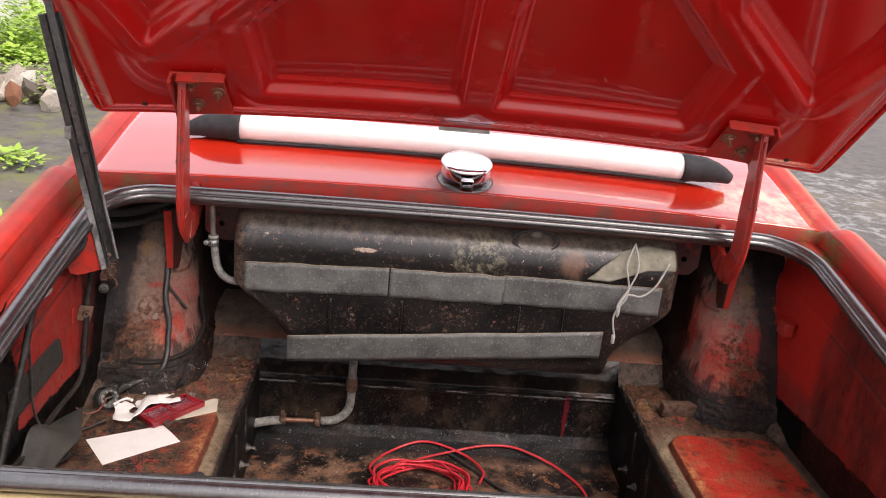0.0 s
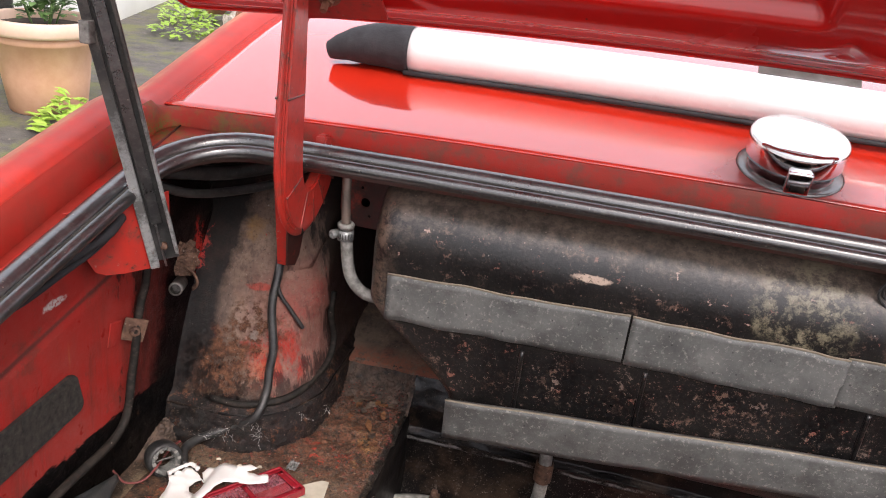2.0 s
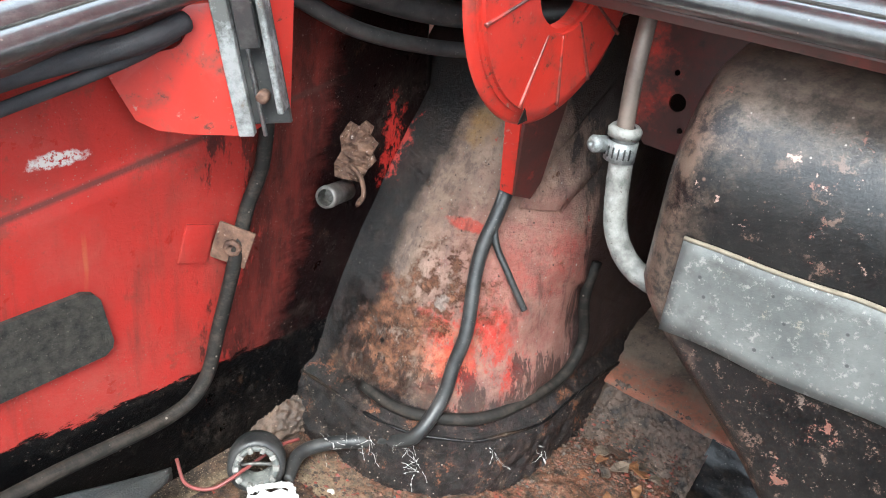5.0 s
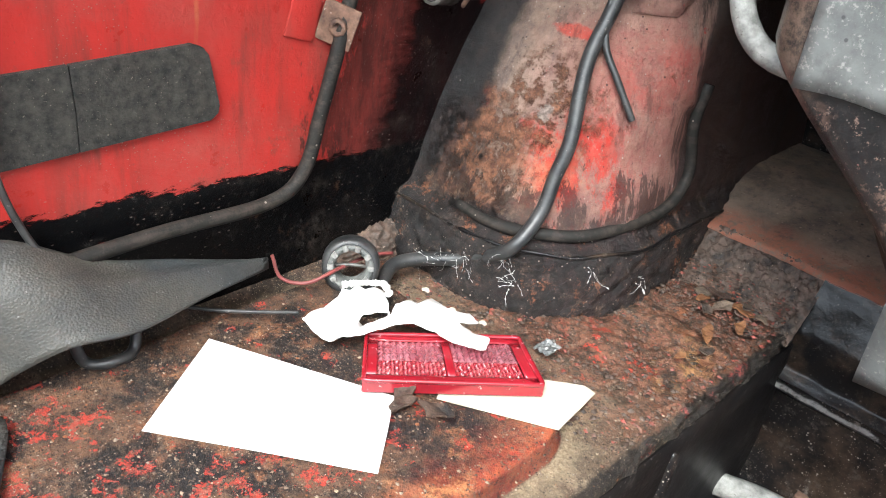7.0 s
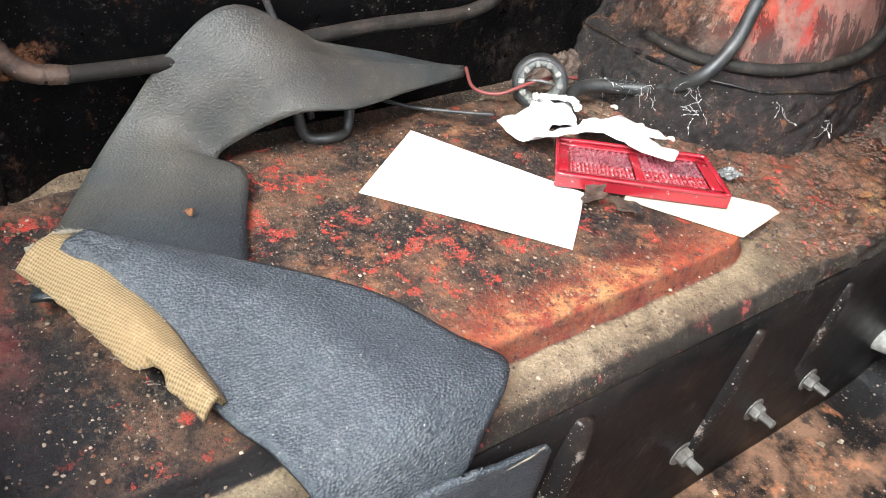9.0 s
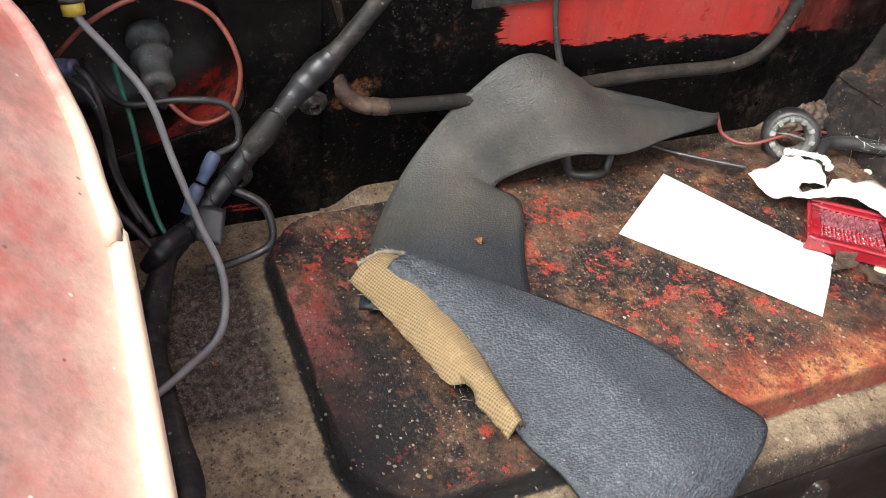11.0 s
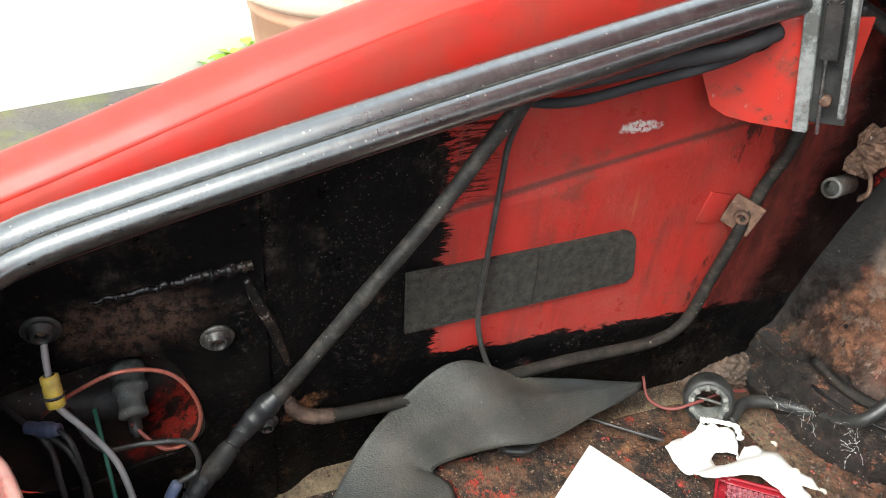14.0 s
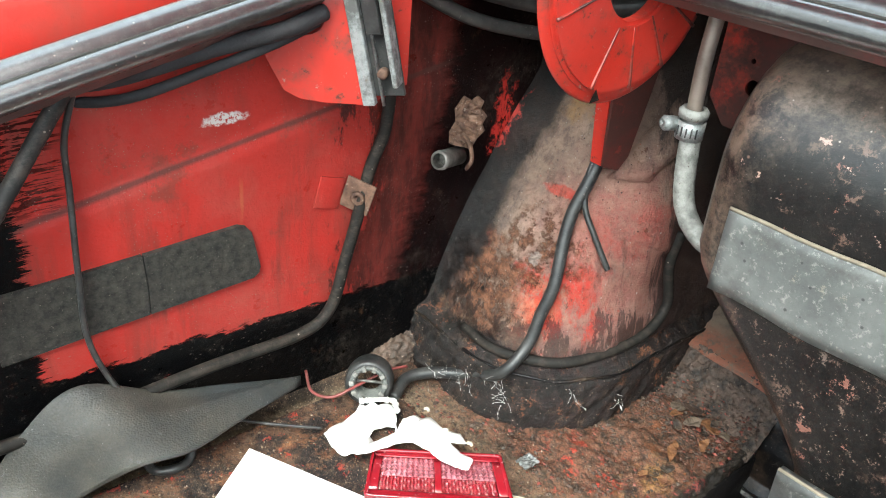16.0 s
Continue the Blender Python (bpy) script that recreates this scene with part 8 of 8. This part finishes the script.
for x, y, s in ((-0.345, 1.288, 0.011), (-0.352, 1.281, 0.013), (-0.368, 1.288, 0.012), (-0.350, 1.240, 0.014), (-0.340, 1.262, 0.009), (-0.335, 1.282, 0.007), (-0.360, 1.275, 0.010), (-0.341, 1.222, 0.008), (-0.335, 1.212, 0.006), (-0.376, 1.280, 0.008), (-0.348, 1.204, 0.005), (-0.363, 1.262, 0.007), (-0.372, 1.272, 0.006), (-0.404, 1.043, 0.015), (-0.392, 1.052, 0.012), (-0.411, 1.050, 0.009)):
    on = 0.010 if y < 1.1 else 0.0
    fl = thing("rust_flake", (x, y, 0.511 + on), "curled flake of rusted paint lying on the ledge", "rust flake", "rust flakes on the ledge")
    a0, st = rf.random() * 6.28, rf.uniform(0.5, 0.8)
    ring = [(0.72 * s * q * math.cos(6.28 * k / 8), 0.72 * st * s * q * math.sin(6.28 * k / 8)) for k, q in enumerate(rf.choice((0.45, 0.7, 0.95, 1.25, 1.1)) * rf.uniform(0.85, 1.1) for _ in range(8))]
    fb = plate([ring], lambda a, b: (x + a * math.cos(a0) - b * math.sin(a0), y + a * math.sin(a0) + b * math.cos(a0), 0.5135 + on + rf.random() * 0.0008), (0, 0, 0.0011))
    bmesh.ops.subdivide_edges(fb, edges=list(fb.edges), cuts=2, use_grid_fill=True)
    for v in fb.verts:
        v.co.z += 0.2 * (v.co.x - x) * math.cos(a0 * 3) + 0.2 * (v.co.y - y) * math.sin(a0 * 3) + 0.0014 * noise.noise(v.co * 220) + 0.0012
    part("flake", fb, MAT["rust_crust"] if on else rf.choice((MAT["rust"], MAT["flake_pale"], MAT["crumbs_dark"], MAT["flake_orange"])), fl, smooth=False)
leafy = thing("dry_leaf", (-0.465, 0.861, 0.531), "tiny orange dry leaf on the vinyl", "leaf")
part("blade", sheet(lambda u, v: (-0.465 + 0.005 * (u - 0.5) * (1 - abs(v - 0.5)), 0.861 + 0.004 * (v - 0.5) * (1.2 - u), 0.532 + 0.001 * math.sin(u * 6)), 5, 5), MAT["flake_orange"], leafy, solid=0.0006)
foil = thing("foil_scrap", (-0.43, 1.16, 0.513), "crumpled scrap of pale foil", "foil")
part("foil", sheet(lambda u, v: (-0.399 + 0.010 * (u - 0.5), 1.148 + 0.013 * (v - 0.5), 0.515 + 0.002 * noise.noise(Vector((u * 5, v * 5, 9)))), 10, 10), MAT["zinc"], foil, smooth=False, solid=0.0005)

block = thing("rusty_block", (0.394, 1.193, 0.509), "rusty steel block on the other ledge", "steel block")
part("block", rbox((0.394, 1.193, 0.521), (0.062, 0.018, 0.022), 0.002, Matrix.Rotation(radians(4), 3, "Z")), MAT["rust"], block)
ring_w = thing("washer", (0.412, 1.125, 0.510), "rusty washer lying on the other ledge", "washer")
part("ring", lathe([(0.004, 0), (0.0095, 0), (0.0098, 0.001), (0.0095, 0.002), (0.004, 0.002), (0.004, 0)], 24, toward((0.412, 1.127, 0.5105), (0.1, -0.1, 1))), MAT["rust"], ring_w)

# ---------------------------------------------------------------- red cable on the boot floor
coil = thing("red_cable_coil", (-0.03, 1.17, 0.362), "loose coil of thin red electric cable on the boot floor", "cable coil")
rng = random.Random(4)
pts = []
for k in range(9 * 12):
    a = 2 * math.pi * k / 12
    turn = k // 12
    ra, rb = 0.062 + 0.018 * rng.random(), 0.045 + 0.016 * rng.random()
    pts.append((-0.030 + 0.008 * math.sin(turn * 2.1) + ra * math.cos(a), 1.150 + 0.006 * math.cos(turn * 1.7) + rb * math.sin(a), 0.3665 + 0.0022 * turn + 0.001 * rng.random()))
part("wound_cable", tube(pts, 0.0023, 7, 500), MAT["red_wire"], coil)
part("loose_loop", tube([(-0.095, 1.15, 0.375), (-0.114, 1.205, 0.367), (-0.078, 1.252, 0.370), (-0.02, 1.274, 0.379), (0.045, 1.254, 0.372), (0.080, 1.210, 0.368), (0.070, 1.165, 0.372)], 0.0023, 7, 70), MAT["red_wire"], coil)
part("free_end", tube([(-0.06, 1.195, 0.372), (-0.03, 1.230, 0.370), (0.03, 1.258, 0.372), (0.085, 1.272, 0.378), (0.1335, 1.273, 0.379), (0.175, 1.259, 0.374), (0.218, 1.226, 0.368), (0.250, 1.165, 0.366), (0.245, 1.08, 0.365), (0.20, 1.0, 0.365)], 0.0023, 7, 90), MAT["red_wire"], coil)
cable("black_lead", [(0.01, 1.27, 0.370), (0.06, 1.22, 0.366), (0.10, 1.17, 0.366), (0.16, 1.12, 0.366), (0.22, 1.08, 0.366)], 0.0026, MAT["cable"], "thin black lead on the boot floor", "wire", 40)
plug = thing("plug", (0.09, 1.125, 0.361), "small cream plastic connector on the boot floor", "connector")
part("plug_body", rbox((0.085, 1.128, 0.369), (0.028, 0.016, 0.014), 0.002), MAT["card"], plug)

# crumbs, one loose mesh each
def crumbs(name, n, area, zf, seed, size, label, material):
    r = random.Random(seed)
    bm = bmesh.new()
    for _ in range(n):
        x, y = r.uniform(*area[:2]), r.uniform(*area[2:])
        s = size * r.random() ** 3 + 0.00025
        z = zf(x, y) + 0.0005
        a = r.random() * 6.28
        q, el = r.choice((4, 5, 6)), r.choice((1.0, 1.0, 0.7, 0.3))
        ring = [bm.verts.new((x + s * r.uniform(0.6, 1.2) * math.cos(a + 6.28 * k / q), y + el * s * r.uniform(0.5, 1.2) * math.sin(a + 6.28 * k / q), z + s * r.uniform(0, 0.25))) for k in range(q)]
        t = bm.verts.new((x, y, z + s * r.uniform(0.3, 0.8)))
        for k in range(q):
            bm.faces.new((ring[k], ring[(k + 1) % q], t))
    ob = part(name, bm, material, None, smooth=False)
    return tagged(ob, label, "debris", "", "stuff")


def ledge_z(x, y):
    return 0.509 + 0.0105 * sstep(-0.003, 0.0015, inside((abs(x), y), pan_loop))


crumbs("rust_crumbs", 9000, (-0.540, -0.325, 0.66, 1.17), ledge_z, 11, 0.0010, "rust crumbs and grit on the ledge", MAT["crumbs"])
crumbs("rust_crumbs", 7000, (-0.51, -0.325, 1.11, 1.30), ledge_z, 12, 0.0021, "coarse dark rust flakes at the ledge's front end", MAT["crumbs_dark"])
crumbs("rust_crumbs", 1600, (-0.40, -0.325, 1.262, 1.312), lambda x, y: 0.5115 + 0.011 * sstep(1.27, 1.31, y), 15, 0.0022, "dark rusty debris heaped at the ledge's front corner", MAT["crumbs_dark"])
crumbs("rust_crumbs", 400, (0.325, 0.50, 0.80, 1.25), ledge_z, 13, 0.0028, "rust crumbs on the other ledge", MAT["crumbs"])
crumbs("floor_grit", 700, (-0.31, 0.31, 0.9, 1.25), lambda x, y: 0.361, 14, 0.0035, "grit and flakes on the boot floor", MAT["crumbs"])

# cobwebs along the arch cable
web = bmesh.new()
r = random.Random(5)
for c0, n in (((-0.484, 1.152, 0.529), 9), ((-0.497, 1.140, 0.527), 7), ((-0.474, 1.160, 0.531), 6), ((-0.447, 1.162, 0.542), 7), ((-0.443, 1.164, 0.530), 6), ((-0.418, 1.200, 0.540), 6), ((-0.40, 1.24, 0.527), 5)):
    down = c0[2] < 0.5335 or c0[2] > 0.5395
    for q in range(n + n // 3):
        p = Vector(c0) + Vector((r.gauss(0, 0.0035), r.gauss(0, 0.002) - 0.003, r.gauss(0, 0.0022)))
        d = Vector((r.gauss(0, 0.3), r.gauss(-0.15, 0.15), -1.0)) if down and q % 2 else Vector((r.choice((-1, 1)), r.gauss(0, 0.3), r.gauss(-0.2, 0.4)))
        line = [p.copy()]
        for _ in range(r.randint(4, 9)):
            d = (d.normalized() + Vector((r.gauss(0, 0.35), r.gauss(0, 0.2), r.gauss(0, 0.35)))).normalized()
            p = p + d * r.uniform(0.0008, 0.0020)
            line.append(p.copy())
        thick = r.uniform(0.00007, 0.00018)
        lumps = r.random() * 60
        tube(line, thick, 5, 28, bm=web, radii=lambda t: 0.7 + 6.0 * max(0.0, noise.noise(Vector((t * 7, lumps, 0))) - 0.12))
tagged(part("cobweb", web, MAT["web"]), "white cobweb strands along the cable and arch", "cobweb", "", "stuff")

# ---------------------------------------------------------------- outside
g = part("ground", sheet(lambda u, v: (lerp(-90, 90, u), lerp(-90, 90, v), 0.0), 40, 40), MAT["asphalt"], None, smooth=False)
tagged(g, "dark worn asphalt yard", "ground", "", "structure")


def wall_x(y):
    return -2.42 - 0.27 * (y - 0.6)


w = bmesh.new()
sheet(lambda u, v: (wall_x(lerp(-8, 26, u)), lerp(-8, 26, u), lerp(0, 2.6, v)), 60, 10, False, w)
gw = part("garden_wall", w, MAT["white_wall"], None, smooth=False, solid=0.2)
tagged(gw, "white painted rendered wall of the yard", "wall", "", "structure")


def leaf(bm, p, d, up, length, width):
    d, s = Vector(d).normalized(), Vector(d).cross(Vector(up)).normalized()
    n = s.cross(d).normalized()
    a = [bm.verts.new(Vector(p) + d * length * t + s * width * q + n * length * h) for t, q, h in ((0, 0, 0), (0.35, 0.5, 0.08), (0.35, -0.5, 0.08), (0.5, 0, 0.05), (0.75, 0.38, 0.02), (0.75, -0.38, 0.02), (1, 0, -0.10))]
    for f in ((0, 3, 1), (0, 2, 3), (1, 3, 4), (2, 5, 3), (3, 6, 4), (3, 5, 6)):
        bm.faces.new([a[i] for i in f])


def clump(bm, c, rad, h, n, rg, size):
    for _ in range(n):
        a, q = rg.random() * 6.28, rg.random() ** 0.6
        p = Vector(c) + Vector((rad * q * math.cos(a), rad * q * math.sin(a), h * rg.random() * (1.1 - q * q)))
        leaf(bm, p, (math.cos(a) + rg.uniform(-0.6, 0.6), math.sin(a) + rg.uniform(-0.6, 0.6), rg.uniform(-0.2, 0.7)), (0, 0, 1), size * rg.uniform(0.6, 1.3), size * rg.uniform(0.4, 0.8))


def pot(at, seed):
    rg = random.Random(seed)
    ob = thing("plant_pot", at, "large terracotta plastic pot with a leafy plant", "plant pot", "plant pots by the wall")
    m = Matrix.Translation(at)
    part("pot_body", lathe([(0, 0), (0.155, 0), (0.160, 0.006), (0.180, 0.15), (0.195, 0.30), (0.199, 0.302), (0.199, 0.310), (0.203, 0.34), (0.19, 0.34), (0.17, 0.33)], 40, m), MAT["pot"], ob)
    part("pot_rim", lathe([(0.200, 0.335), (0.218, 0.338), (0.224, 0.350), (0.224, 0.395), (0.218, 0.402), (0.205, 0.402), (0.200, 0.395), (0.190, 0.34)], 40, m), MAT["rim"], ob)
    part("soil", lathe([(0, 0.372), (0.1, 0.368), (0.2, 0.362)], 24, m), MAT["soil"], ob)
    bm = bmesh.new()
    for k in range(16):
        a, q = rg.random() * 6.28, rg.uniform(0.02, 0.15)
        c = Vector(at) + Vector((q * math.cos(a), q * math.sin(a), 0.40 + 0.16 * rg.random()))
        clump(bm, c, 0.07, 0.10, 26, rg, 0.05)
    pl = part("foliage", bm, MAT["leaf_pot"], ob, "pale green leafy plant", smooth=False)
    for k in range(7):
        a = rg.random() * 6.28
        part("stem", tube([Vector(at) + Vector((0.05 * math.cos(a), 0.05 * math.sin(a), 0.36)), Vector(at) + Vector((0.12 * math.cos(a), 0.12 * math.sin(a), 0.54))], 0.004, 5, 5), MAT["leaf_pot"], pl)
    return ob


pot((-2.62, 3.62, 0), 1)
pot((-2.06, 1.24, 0), 2)

rg = random.Random(9)
near_weeds = [(-2.2, 3.35, 0.16, 0.08), (-2.05, 3.15, 0.10, 0.05), (-3.05, 3.5, 0.14, 0.22), (-2.95, 3.15, 0.12, 0.16), (-3.1, 5.6, 0.20, 0.25), (-3.3, 6.6, 0.25, 0.25), (-3.5, 7.6, 0.3, 0.4), (-4.0, 9.0, 0.4, 0.6), (-2.42, 1.09, 0.10, 0.06), (-4.6, 10.2, 0.45, 0.5)]
far_weeds = [(-4.95, 11.3, 0.5, 0.6), (-4.25, 9.2, 0.4, 0.25), (-3.95, 8.5, 0.3, 0.12), (-3.05, 6.85, 0.20, 0.3), (-5.3, 12.6, 0.6, 0.7), (-2.2, 4.4, 0.2, 0.06), (-1.75, 3.3, 0.1, 0.04), (-2.85, 3.20, 0.14, 0.24), (-2.20, 3.28, 0.17, 0.10), (-2.35, 3.42, 0.14, 0.12), (-2.75, 6.35, 0.2, 0.22), (-3.35, 6.1, 0.2, 0.22)]
for x, y, rad, h in near_weeds + far_weeds:
    bm = bmesh.new()
    clump(bm, (x, y, 0.01), rad, h, 150 if y < 8 else 420, rg, 0.055 if y < 8 else 0.09)
    tagged(part("weed", bm, MAT["leaf"], None, smooth=False), "bright green weed growing from the cracked yard", "weed", "weeds along the wall", "stuff")

rub = bmesh.new()
heap = thing("rubble_heap", (-2.95, 6.3, 0), "small heap of broken stones and bricks", "rubble")
for k in range(26):
    s = rg.uniform(0.05, 0.13)
    c = Vector((-2.95 + rg.gauss(0, 0.22), 6.3 + rg.gauss(0, 0.22), s * 0.35 + 0.10 * rg.random()))
    b = bmesh.new()
    bmesh.ops.create_icosphere(b, subdivisions=1, radius=s)
    for v in b.verts:
        v.co *= rg.uniform(0.6, 1.1)
    b.transform(Matrix.Translation(c) @ Euler((rg.random() * 3, rg.random() * 3, rg.random() * 3)).to_matrix().to_4x4() @ Matrix.Diagonal((1.2, 0.8, 0.6, 1)))
    part("stone", b, MAT["stone"], heap, smooth=False)
post = thing("drainpipe", (-3.28, 4.0, 0), "dark drainpipe at the foot of the white wall", "drainpipe")
part("pipe", tube([(wall_x(4.05) + 0.17, 4.05, 0.0), (wall_x(4.05) + 0.17, 4.05, 1.2), (wall_x(4.05) + 0.17, 4.05, 2.5)], 0.05, 16, 6), MAT["cable"], post)
for k, (x, y, a) in enumerate(((-1.75, 3.7, 0.5), (-1.9, 3.0, 1.9), (-1.6, 2.9, 0.2))):
    tw = thing("twig", (x, y, 0), "pale dry twig on the asphalt", "twig")
    part("stick", tube([(x, y, 0.008), (x + 0.12 * math.cos(a), y + 0.12 * math.sin(a), 0.014), (x + 0.25 * math.cos(a + 0.2), y + 0.25 * math.sin(a + 0.2), 0.008)], 0.005, 6, 10), MAT["card"], tw)
